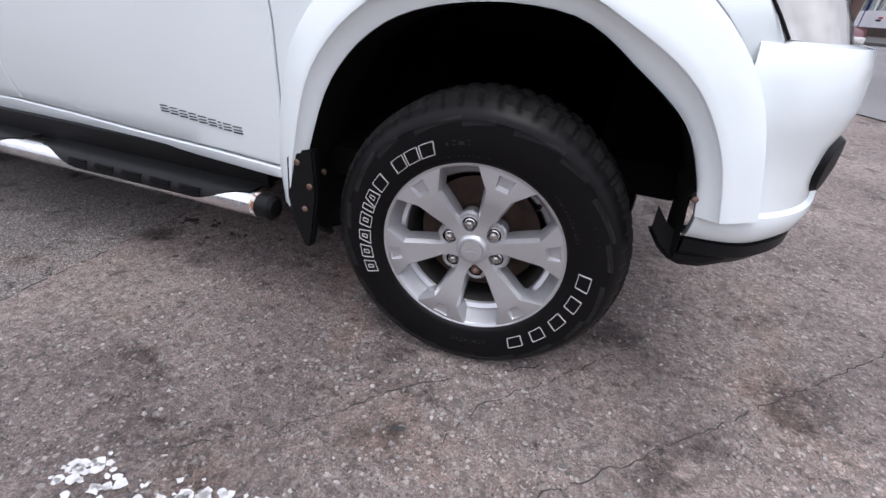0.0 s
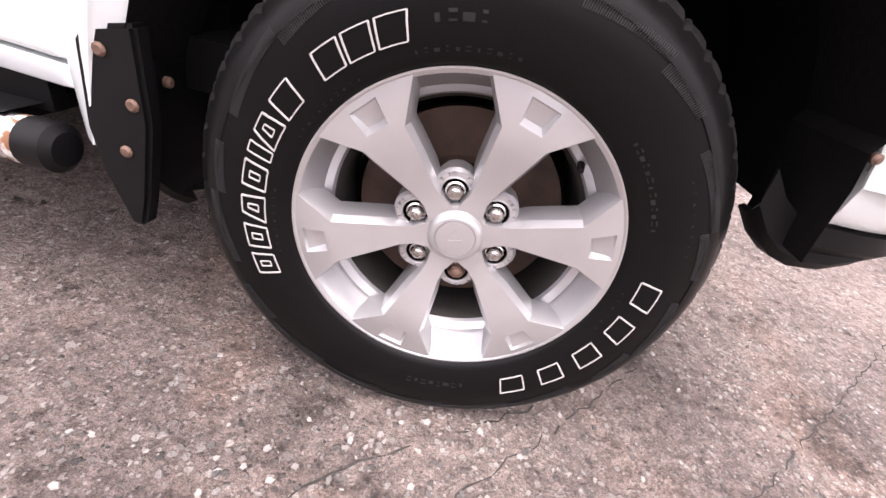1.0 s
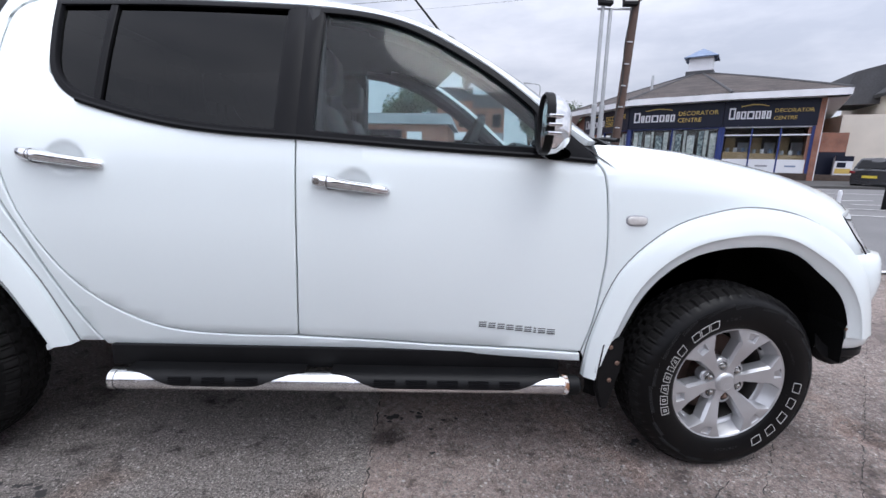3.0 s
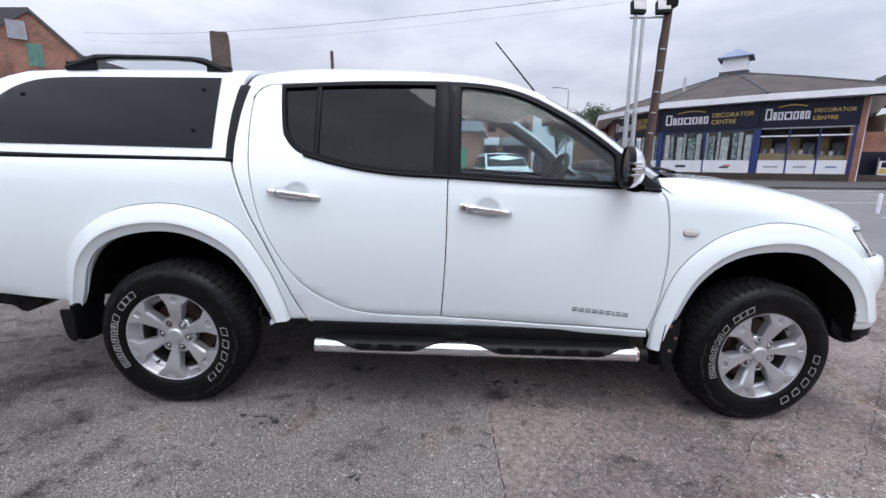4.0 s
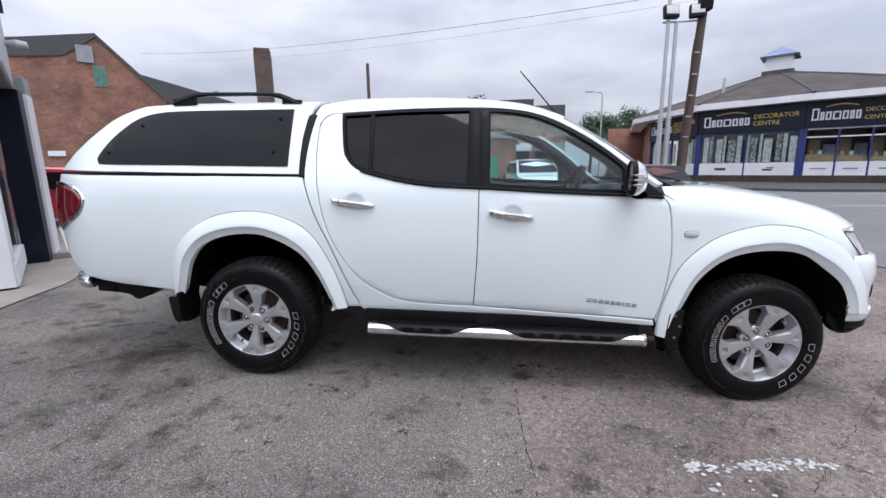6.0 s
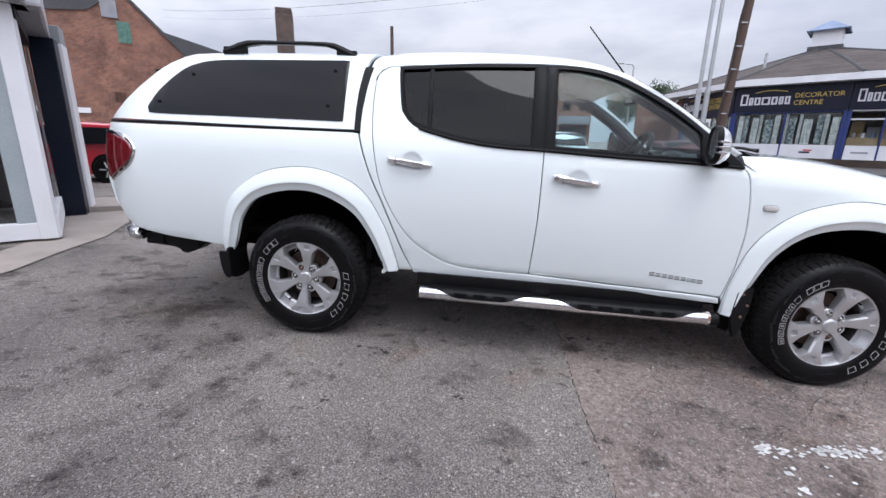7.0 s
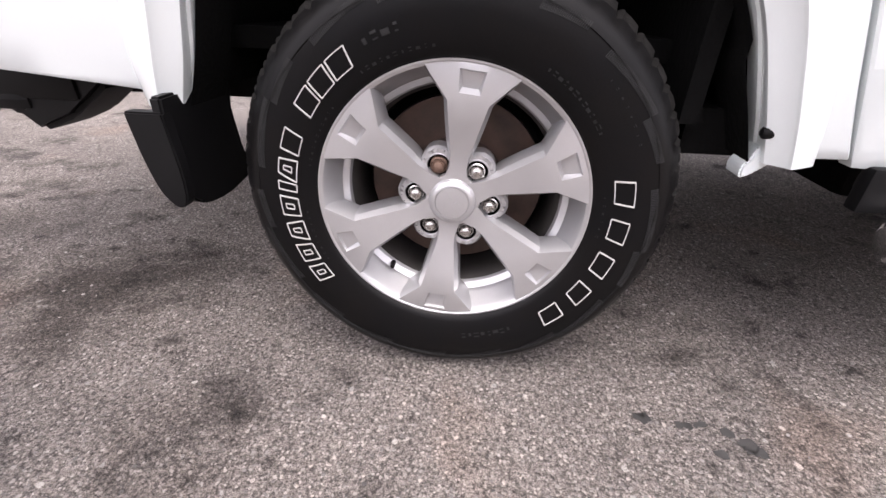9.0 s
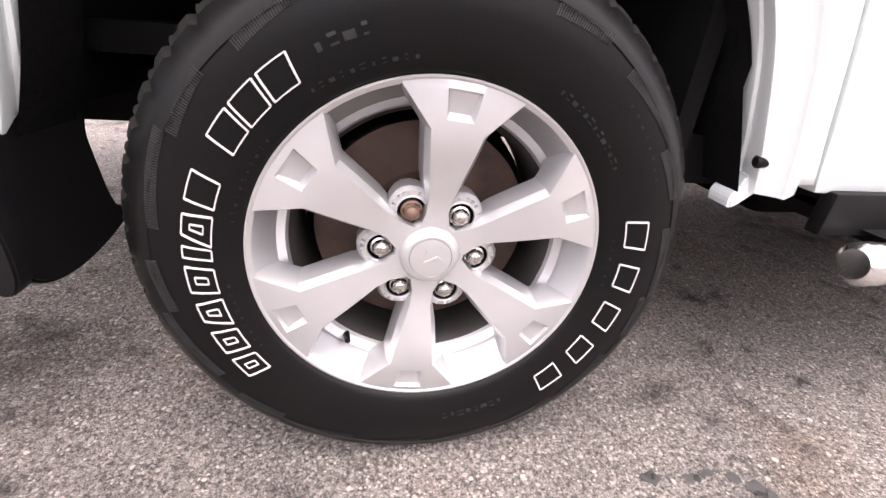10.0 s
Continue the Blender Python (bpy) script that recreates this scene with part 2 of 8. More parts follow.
def brick_material(name, one, two, mortar, size=4.3):
    m, n, l, b = nodes_of(name)
    co = n.new("ShaderNodeTexCoord")
    sx = n.new("ShaderNodeSeparateXYZ")
    l.new(co.outputs["Object"], sx.inputs[0])
    ad = n.new("ShaderNodeMath")
    l.new(sx.outputs[0], ad.inputs[0])
    l.new(sx.outputs[1], ad.inputs[1])
    cx = n.new("ShaderNodeCombineXYZ")
    l.new(ad.outputs[0], cx.inputs[0])
    l.new(sx.outputs[2], cx.inputs[1])
    br = n.new("ShaderNodeTexBrick")
    br.inputs["Scale"].default_value = size
    br.inputs["Color1"].default_value, br.inputs["Color2"].default_value, br.inputs["Mortar"].default_value = (*one, 1), (*two, 1), (*mortar, 1)
    br.inputs["Mortar Size"].default_value = 0.02
    l.new(cx.outputs[0], br.inputs["Vector"])
    nz = n.new("ShaderNodeTexNoise")
    nz.inputs["Scale"].default_value, nz.inputs["Detail"].default_value = 0.7, 8
    nz.inputs["Roughness"].default_value = 0.62
    l.new(co.outputs["Object"], nz.inputs["Vector"])
    r = n.new("ShaderNodeValToRGB")
    r.color_ramp.elements[0].position, r.color_ramp.elements[1].position = 0.35, 0.62
    r.color_ramp.elements[0].color, r.color_ramp.elements[1].color = (0.66, 0.62, 0.60, 1), (1.16, 1.08, 1.03, 1)
    l.new(nz.outputs["Fac"], r.inputs["Fac"])
    x = n.new("ShaderNodeMix")
    x.data_type, x.blend_type = "RGBA", "MULTIPLY"
    x.inputs[0].default_value = 1.0
    l.new(br.outputs["Color"], x.inputs[6])
    l.new(r.outputs["Color"], x.inputs[7])
    l.new(x.outputs[2], b.inputs["Base Color"])
    b.inputs["Roughness"].default_value = 0.9
    bp = n.new("ShaderNodeBump")
    bp.inputs["Strength"].default_value, bp.inputs["Distance"].default_value = 0.5, 0.01
    l.new(br.outputs["Fac"], bp.inputs["Height"])
    bp.invert = True
    l.new(bp.outputs["Normal"], b.inputs["Normal"])
    return m


M_PAINT = surface("white_paint", (0.77, 0.82, 0.82), 0.32, 0, (0.746, 0.797, 0.796), 2.0, 300, 0.0, 0.9, 1.0, 0.5, vary=0.012)
M_BLACK = surface("black_plastic", (0.006, 0.006, 0.0065), 0.45, 0, (0.004, 0.004, 0.0045), 9, 400, 0.2, depth=0.001, spec=0.18)
M_TRIM = surface("black_window_trim", (0.008, 0.008, 0.009), 0.38, 0, (0.006, 0.006, 0.007), 5, 300, 0.0, spec=0.09)
M_LINER = surface("dark_liner", (0.005, 0.005, 0.005), 0.9, 0, (0.003, 0.003, 0.003), 6, 90, 0.3, spec=0.1)
M_RUBBER = surface("tyre_rubber", (0.0045, 0.0045, 0.005), 0.33, 0, (0.006, 0.0055, 0.0055), 12, 260, 0.08, depth=0.002, spec=0.12)
M_TREAD = surface("tyre_tread", (0.009, 0.0087, 0.0085), 0.75, 0, (0.016, 0.0153, 0.015), 20, 160, 0.4, depth=0.002, spec=0.08)
# ribs and small marks are set lighter than the tyre wall to stand out
M_RIB = surface("grey_rubber_ribs", (0.020, 0.020, 0.021), 0.6, 0, (0.012, 0.012, 0.012), 30, 300, 0.0, spec=0.25)
M_ALLOY = surface("silver_alloy", (0.52, 0.52, 0.53), 0.31, 0.64, (0.47, 0.47, 0.48), 14, 900, 0.05, 0.6, 0.35, depth=0.0004, vary=0.05)
M_BARREL = surface("dark_barrel", (0.055, 0.05, 0.047), 0.6, 0.2, (0.03, 0.027, 0.025), 10, 200, 0.1, depth=0.001)
M_CHROME = surface("chrome", (0.82, 0.82, 0.83), 0.05, 1.0, (0.75, 0.75, 0.76), 20, 300, 0.0, vary=0.02)
M_STEEL = surface("polished_steel", (0.88, 0.88, 0.88), 0.22, 1.0, (0.66, 0.66, 0.67), 12, 200, 0.03, depth=0.001, vary=0.05)
M_NUT = surface("dull_nut_steel", (0.58, 0.57, 0.56), 0.25, 1.0, (0.42, 0.40, 0.38), 70, 500, 0.1, depth=0.0005)
M_RUST = surface("rusty_disc", (0.15, 0.095, 0.075), 0.55, 0.35, (0.045, 0.03, 0.025), 12, 160, 0.3, depth=0.002)
M_RUSTNUT = surface("rusty_nut", (0.20, 0.13, 0.10), 0.6, 0.4, (0.12, 0.07, 0.05), 90, 500, 0.2, depth=0.0006)
M_WHITELET = surface("white_rubber_lettering", (0.52, 0.51, 0.50), 0.6, 0, (0.45, 0.44, 0.43), 60, 500, 0.1, depth=0.0004)
M_GLASS = glass("clear_window_glass", (0.74, 0.86, 0.87), 1.42)
M_TINT = glass("dark_tinted_glass", (0.03, 0.033, 0.036), 1.36)
M_CANOPYGLASS = surface("black_canopy_glass", (0.004, 0.0045, 0.006), 0.03, 0, (0.004, 0.0045, 0.006), 3, 100, 0.0, vary=0.0, spec=0.2)
M_LENS = glass("clear_lamp_lens", (0.9, 0.9, 0.9), 1.5)
M_REDLENS = surface("red_lamp_lens", (0.16, 0.006, 0.012), 0.08, 0, (0.13, 0.004, 0.008), 40, 90, 0.0, coat=1.0)
M_AMBERLENS = surface("clear_indicator_lens", (0.62, 0.60, 0.58), 0.15, 0, (0.5, 0.48, 0.46), 60, 200, 0.1, coat=0.6)
M_BADGE = surface("dark_grey_lettering", (0.055, 0.058, 0.062), 0.3, 0.3, None, 30, 300, 0.0)
M_SEAT = surface("dark_grey_leather", (0.010, 0.0105, 0.012), 0.5, 0, (0.007, 0.0075, 0.0085), 8, 120, 0.0, spec=0.25)
M_DASH = surface("grey_dashboard", (0.026, 0.028, 0.031), 0.6, 0, (0.020, 0.021, 0.023), 6, 300, 0.0, spec=0.3)
M_CLOTH = surface("grey_headliner", (0.16, 0.165, 0.17), 0.9, 0, (0.14, 0.145, 0.15), 5, 300, 0.0)
M_FLAKY = surface("flaking_rust", (0.62, 0.60, 0.58), 0.6, 0, (0.22, 0.10, 0.05), 55, 240, 0.4, 0.12, depth=0.001)
M_LAMPWHITE = surface("lamp_reflector", (0.62, 0.60, 0.57), 0.35, 0.15, (0.42, 0.40, 0.38), 20, 60, 0.1)
M_SEAL = surface("grey_rubber_seal", (0.22, 0.225, 0.23), 0.6, 0, None, 20, 200, 0.0)
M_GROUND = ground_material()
M_CRACK = surface("dark_crack", (0.035, 0.032, 0.03), 0.95, 0, (0.06, 0.055, 0.05), 12, 90, 0.3)
M_WPAINT = surface("worn_white_paint", (0.62, 0.61, 0.60), 0.8, 0, (0.46, 0.45, 0.44), 25, 140, 0.4, depth=0.003)
M_ROAD = surface("grey_asphalt", (0.17, 0.165, 0.165), 0.85, 0, (0.13, 0.127, 0.127), 0.6, 140, 0.4, depth=0.005, vary=0.3)
M_PAVE = surface("dark_pavement", (0.075, 0.071, 0.068), 0.9, 0, (0.055, 0.053, 0.051), 0.8, 60, 0.4, depth=0.005, vary=0.25)
M_SLAB = surface("pale_concrete", (0.34, 0.295, 0.265), 0.9, 0, (0.24, 0.21, 0.19), 2.2, 140, 0.5, depth=0.004, vary=0.3)
M_BRICK = brick_material("red_brick", (0.285, 0.125, 0.08), (0.14, 0.062, 0.046), (0.34, 0.28, 0.24), 3.2)
M_SOOT = brick_material("blackened_plinth_brick", (0.07, 0.05, 0.04), (0.045, 0.034, 0.028), (0.075, 0.065, 0.058))
M_PLINTH = brick_material("dark_sooty_brick", (0.12, 0.085, 0.07), (0.075, 0.055, 0.048), (0.14, 0.12, 0.11))
M_BRICK2 = brick_material("orange_brick", (0.34, 0.15, 0.10), (0.26, 0.12, 0.085), (0.30, 0.26, 0.23))
M_SLATE = brick_material("brown_grey_slate", (0.098, 0.084, 0.080), (0.055, 0.048, 0.046), (0.04, 0.035, 0.034), 1.9)
M_DARKROOF = surface("dark_slate", (0.075, 0.075, 0.08), 0.8, 0, (0.055, 0.055, 0.058), 1.0, 8, 0.5, depth=0.03, vary=0.25)
M_WHITE = surface("white_painted_board", (0.76, 0.76, 0.78), 0.5, 0, (0.66, 0.66, 0.68), 1.2, 40, 0.05, vary=0.03)
M_NAVY = surface("navy_painted_panel", (0.009, 0.011, 0.026), 0.4, 0, (0.007, 0.009, 0.020), 1.5, 40, 0.0, spec=0.25)
M_DARKNAVY = surface("dark_navy_cladding", (0.004, 0.008, 0.018), 0.35, 0, (0.003, 0.006, 0.014), 1.5, 40, 0.0, spec=0.25)
M_BLUE = surface("blue_painted_pillar", (0.018, 0.036, 0.17), 0.45, 0, (0.014, 0.028, 0.13), 2, 50, 0.0)
M_GOLD = surface("gold_lettering", (0.60, 0.42, 0.10), 0.5, 0, None, 10, 100, 0.0)
M_LETTER = surface("pale_sign_lettering", (0.72, 0.72, 0.76), 0.5, 0, None, 10, 100, 0.0)
M_LEAD = surface("blue_grey_lead", (0.20, 0.26, 0.38), 0.4, 0.3, (0.15, 0.2, 0.3), 2, 30, 0.1, depth=0.01)
M_RENDER = surface("cream_render", (0.66, 0.60, 0.52), 0.9, 0, (0.58, 0.53, 0.46), 0.7, 60, 0.3, depth=0.006, vary=0.1)
M_GALV = surface("galvanised_steel", (0.46, 0.47, 0.48), 0.5, 0.6, (0.38, 0.39, 0.40), 4, 120, 0.1, depth=0.001)
M_WOODPOLE = surface("dark_brown_timber", (0.10, 0.06, 0.045), 0.8, 0, (0.065, 0.042, 0.034), 5, 50, 0.6, depth=0.01, vary=0.3)
M_CABLE = surface("black_cable", (0.02, 0.02, 0.02), 0.6)
M_SHOPGLASS = glass("shop_glass", (0.93, 0.95, 0.95), 1.4)
# dimness behind the shop glass is put into this wall and floor colour
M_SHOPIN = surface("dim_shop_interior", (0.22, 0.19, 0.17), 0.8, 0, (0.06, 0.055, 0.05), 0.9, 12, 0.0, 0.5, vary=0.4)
M_FABRIC = surface("patterned_fabric", (0.80, 0.79, 0.75), 0.9, 0, (0.48, 0.52, 0.50), 9, 60, 0.0, 0.25)
M_FABRIC2 = surface("blue_patterned_fabric", (0.55, 0.62, 0.60), 0.9, 0, (0.10, 0.13, 0.15), 8, 60, 0.0, 0.3)
M_WOOD = surface("pale_wood_board", (0.42, 0.30, 0.17), 0.6, 0, (0.34, 0.24, 0.13), 3, 40, 0.1)
M_SILVER = surface("silver_cladding", (0.50, 0.50, 0.53), 0.38, 0.5, (0.44, 0.44, 0.47), 0.8, 60, 0.02, depth=0.001)
M_BEAD = surface("pale_blue_grey_frame", (0.36, 0.40, 0.42), 0.45, 0, (0.30, 0.34, 0.36), 2, 60, 0.02)
M_DIMFLOOR = surface("dark_showroom_tile", (0.20, 0.19, 0.185), 0.25, 0, (0.15, 0.145, 0.14), 1.5, 40, 0.0)
M_DIMWALL = surface("grey_showroom_wall", (0.30, 0.30, 0.31), 0.8, 0, (0.20, 0.20, 0.21), 0.8, 30, 0.0)
M_GREY = surface("grey_frame", (0.27, 0.28, 0.29), 0.5, 0, (0.23, 0.24, 0.25), 2, 60, 0.05)
M_RED = surface("red_car_paint", (0.50, 0.018, 0.035), 0.3, 0, (0.44, 0.015, 0.03), 2, 300, 0.0, coat=1.0, vary=0.02)
M_DEEPRED = surface("dark_red_car_paint", (0.09, 0.008, 0.013), 0.4, 0, (0.07, 0.006, 0.010), 2, 300, 0.0, vary=0.02)
M_DARKCAR = surface("black_car_paint", (0.014, 0.014, 0.018), 0.25, 0, None, 2, 300, 0.0, coat=1.0, vary=0.05)
M_GREEN = surface("green_paint", (0.05, 0.30, 0.16), 0.6, 0, (0.04, 0.22, 0.12), 1.5, 30, 0.1)
M_GREENWIN = surface("faded_green_boards", (0.12, 0.24, 0.19), 0.8, 0, (0.06, 0.13, 0.11), 5, 30, 0.3)
M_GREYBOARD = surface("grey_board", (0.30, 0.30, 0.32), 0.7, 0, (0.24, 0.24, 0.26), 3, 30, 0.1)
M_BARK = surface("bark", (0.09, 0.07, 0.05), 0.9, 0, (0.06, 0.045, 0.035), 5, 40, 0.5)
M_LEAF = surface("leaves", (0.055, 0.085, 0.035), 0.7, 0, (0.03, 0.05, 0.022), 0.8, 3, 0.0, 0.6, vary=0.5)
M_YELLOWLEAF = surface("dry_yellow_leaf", (0.55, 0.42, 0.12), 0.7, 0, (0.40, 0.28, 0.10), 60, 300, 0.1, depth=0.001)
M_STONE = surface("loose_chippings", (0.34, 0.31, 0.29), 0.85, 0, (0.16, 0.15, 0.145), 40, 300, 0.1, 0.5, depth=0.001, vary=0.3)
g_n = M_STONE.node_tree.nodes
g_i, g_r = g_n.new("ShaderNodeNewGeometry"), g_n.new("ShaderNodeValToRGB")
g_r.color_ramp.elements[0].color, g_r.color_ramp.elements[1].color = (0.09, 0.085, 0.082, 1), (0.42, 0.385, 0.36, 1)
M_STONE.node_tree.links.new(g_i.outputs["Random Per Island"], g_r.inputs["Fac"])
M_STONE.node_tree.links.new(g_r.outputs["Color"], g_n["Principled BSDF"].inputs["Base Color"])
M_METALROOF = surface("weathered_sheet_roof", (0.36, 0.38, 0.40), 0.6, 0.2, (0.26, 0.28, 0.30), 1.2, 8, 0.2, depth=0.02)
M_PLATEWHITE = surface("yellow_plate", (0.65, 0.50, 0.05), 0.5, 0, None, 9, 90, 0.0)


# ---- mesh helpers ----
def mesh_of(name, bm, material, smooth=True):
    me = bpy.data.meshes.new(name)
    bm.normal_update()
    bm.to_mesh(me)
    bm.free()
    me.materials.append(material)
    if smooth:
        me.shade_smooth()
        me.set_sharp_from_angle(angle=radians(35))
    return me


def part(name, bm, material, parent=None, label="", smooth=True):
    ob = new(name, mesh_of(name, bm, material, smooth))
    ob.parent = parent
    if label:
        ob["label"] = label
    return ob


def thing(name, label, category, m=None, group="", kind=""):
    ob = new(name)
    if m is not None:
        ob.matrix_basis = m
    return tagged(ob, label, category, group, kind)


def solid(name, bm, material, label, category, m=None, group="", kind="", smooth=True):
    """A thing that is one mesh."""
    ob = part(name, bm, material, None, "", smooth)
    if m is not None:
        ob.matrix_basis = m
    return tagged(ob, label, category, group, kind)


def box(bm, x0, x1, y0, y1, z0, z1, bevel=0.0, segments=2):
    v = [bm.verts.new((x, y, z)) for x in (x0, x1) for y in (y0, y1) for z in (z0, z1)]
    fs = [bm.faces.new([v[i] for i in q]) for q in ((0, 1, 3, 2), (4, 6, 7, 5), (0, 4, 5, 1), (2, 3, 7, 6), (0, 2, 6, 4), (1, 5, 7, 3))]
    if bevel:
        es = {e for f in fs for e in f.edges}
        bmesh.ops.bevel(bm, geom=list(es), offset=bevel, segments=segments, affect="EDGES", profile=0.6)
    return bm


def boxed(*a, **k):
    return box(bmesh.new(), *a, **k)


def lathe(bm, profile, segments=48, axis="y", centre=(0, 0, 0), closed=False, shift=None):
    """Turns (radius, height) pairs about an axis."""
    rings = []
    for k in range(segments):
        a = 2 * math.pi * k / segments
        ring = []
        for j, (r, h) in enumerate(profile):
            if shift:
                r = shift(k, j, r)
            c, s = r * math.cos(a), r * math.sin(a)
            p = {"y": (c, h, s), "z": (c, s, h), "x": (h, c, s)}[axis]
            ring.append(bm.verts.new((p[0] + centre[0], p[1] + centre[1], p[2] + centre[2])))
        rings.append(ring)
    n = len(profile)
    for k in range(segments):
        a, b = rings[k], rings[(k + 1) % segments]
        for j in range(n if closed else n - 1):
            q = (a[j], a[(j + 1) % n], b[(j + 1) % n], b[j])
            if len({tuple(round(c, 7) for c in v.co) for v in q}) >= 3:
                try:
                    bm.faces.new(q)
                except ValueError:
                    pass
    bmesh.ops.remove_doubles(bm, verts=bm.verts[:], dist=1e-6)
    bmesh.ops.recalc_face_normals(bm, faces=bm.faces[:])
    return bm


def tube(bm, pts, radius, sides=10, cap=True):
    """A round bar along points; radius may be one number or one for each point."""
    pts = [Vector(p) for p in pts]
    rad = radius if isinstance(radius, (list, tuple)) else [radius] * len(pts)
    rings, ref = [], None
    for i, p in enumerate(pts):
        d = (pts[min(i + 1, len(pts) - 1)] - pts[max(i - 1, 0)]).normalized()
        if ref is None:
            ref = d.orthogonal().normalized()
        ref = (ref - d * ref.dot(d)).normalized()
        side = d.cross(ref)
        rings.append([bm.verts.new(p + rad[i] * (math.cos(a) * ref + math.sin(a) * side)) for a in (2 * math.pi * k / sides for k in range(sides))])
    for a, b in zip(rings, rings[1:]):
        for k in range(sides):
            bm.faces.new((a[k], a[(k + 1) % sides], b[(k + 1) % sides], b[k]))
    if cap:
        bm.faces.new(rings[0][::-1])
        bm.faces.new(rings[-1])
    return bm


def grid(bm, rows):
    """Quads between rows of points."""
    vs = [[bm.verts.new(p) for p in row] for row in rows]
    for a, b in zip(vs, vs[1:]):
        for j in range(len(a) - 1):
            bm.faces.new((a[j], a[j + 1], b[j + 1], b[j]))
    return vs


def prism(bm, pts, y0, y1, bevel=0.0):
    """A closed outline in x and z, drawn out from y0 to y1."""
    a = [bm.verts.new((x, y0, z)) for x, z in pts]
    b = [bm.verts.new((x, y1, z)) for x, z in pts]
    n = len(pts)
    fs = [bm.faces.new(a), bm.faces.new(b[::-1])]
    for i in range(n):
        fs.append(bm.faces.new((a[i], b[i], b[(i + 1) % n], a[(i + 1) % n])))
    bmesh.ops.recalc_face_normals(bm, faces=fs)
    if bevel:
        bmesh.ops.bevel(bm, geom=list({e for f in fs for e in f.edges}), offset=bevel, segments=2, affect="EDGES")
    return bm


def curve(pts, n=5):
    """A smooth line through points."""
    out = []
    p = [pts[0], *pts, pts[-1]]
    for i in range(1, len(p) - 2):
        a, b, c, d = (np.array(q, float) for q in p[i - 1 : i + 3])
        for k in range(n):
            t = k / n
            out.append(tuple(0.5 * (2 * b + (c - a) * t + (2 * a - 5 * b + 4 * c - d) * t * t + (3 * b - a - 3 * c + d) * t**3)))
    out.append(tuple(pts[-1]))
    return out


def along(pts, x):
    """The height of a line of (x, z) points at x."""
    return float(np.interp(x, [p[0] for p in pts], [p[1] for p in pts]))


def words(text, size, m, material, parent=None, name="lettering", depth=0.01):
    """Built-in letters as a mesh, lying in the x-y plane of m."""
    c = bpy.data.curves.new(name, "FONT")
    c.body, c.size, c.extrude, c.resolution_u = text, size, depth, 3
    o = bpy.data.objects.new(name, c)
    scene.collection.objects.link(o)
    bpy.context.view_layer.update()
    me = bpy.data.meshes.new_from_object(o)
    bpy.data.objects.remove(o)
    me.materials.append(material)
    ob = new(name, me)
    ob.parent = parent
    ob.matrix_basis = m
    return ob

# ---- the pickup truck: x forward, y to its left, rear hub over the origin ----
SLOPE = radians(1.9)
truck = thing("pickup_truck", "white double-cab pickup truck with a matching hardtop canopy", "pickup truck", Matrix.Rotation(SLOPE, 4, "Y"))
YC = 0.87
HUB = 0.365


def flank(x, z):
    """How far in from the hub plane the truck's flank lies."""
    if z < 0.95:
        y = 0.010 + 0.050 * ((0.95 - z) / 0.45) ** 2 * (1 - 0.55 * min(1.0, max(0.0, (x - 1.6) / 0.8)))
    elif z < 1.22:
        y = 0.012 + 0.03 * ((z - 0.95) / 0.27) ** 2
    else:
        y = 0.042 + 0.40 * (z - 1.22) + 0.22 * (z - 1.22) ** 2
    if x > 2.8:
        y += 0.02 * ((x - 2.8) / 0.6) ** 2
    if x > 3.35:
        y += 0.6 * (x - 3.35) ** 2
    if x < -0.98:
        y += 0.9 * (-0.98 - x) ** 2
    return y


HOODLINE = [(2.41, 1.245), (2.551, 1.246), (2.736, 1.229), (2.921, 1.197), (3.108, 1.156), (3.269, 1.103), (3.371, 1.060), (3.41, 1.036), (3.45, 1.005)]


# the headlamp's edge on the wing: (along, up, how far its front lies behind the bumper's line)
LAMP = [(3.414, 1.006, 0.128), (3.434, 0.981, 0.112), (3.456, 0.950, 0.094), (3.480, 0.920, 0.075), (3.505, 0.888, 0.054)]


def fender_flank(x, z):
    k = max(0.0, (z - along(HOODLINE, x) + 0.10) / 0.10)
    return flank(x, z) + 0.05 * k * k


def lamp_edge(x, z):
    return fender_flank(min(x, 3.47), z)


def mirrored(bm):
    b = bm.copy()
    for v in b.verts:
        v.co.y = 2 * YC - v.co.y
    bmesh.ops.reverse_faces(b, faces=b.faces[:])
    return b


def rim_turn(bm, bev, depth, sign=1.0):
    """Turns the open edges of a panel outwards a little, then in."""
    edges = [e for e in bm.edges if len(e.link_faces) == 1]
    outward = {}
    for e in edges:
        f = e.link_faces[0]
        d = (e.verts[1].co - e.verts[0].co)
        nrm = Vector((d.z, 0, -d.x))
        if nrm.length < 1e-9:
            continue
        nrm.normalize()
        if nrm.dot(f.calc_center_median() - (e.verts[0].co + e.verts[1].co) / 2) > 0:
            nrm.negate()
        for v in e.verts:
            outward[v] = outward.get(v, Vector()) + nrm
    for k, (o, i) in enumerate(((bev, bev * 0.8), (0.0, depth))):
        r = bmesh.ops.extrude_edge_only(bm, edges=edges)["geom"]
        edges = [g for g in r if isinstance(g, bmesh.types.BMEdge)]
        old = outward
        outward = {}
        near = {tuple(round(c, 6) for c in v.co): n for v, n in old.items()}
        for v in (g for g in r if isinstance(g, bmesh.types.BMVert)):
            n = near.get(tuple(round(c, 6) for c in v.co), Vector())
            n = n.normalized() if n.length > 1e-6 else n
            v.co += o * n
            v.co.y += sign * i
            outward[v] = n
        edges = [e for e in edges if len(e.link_faces) == 1]


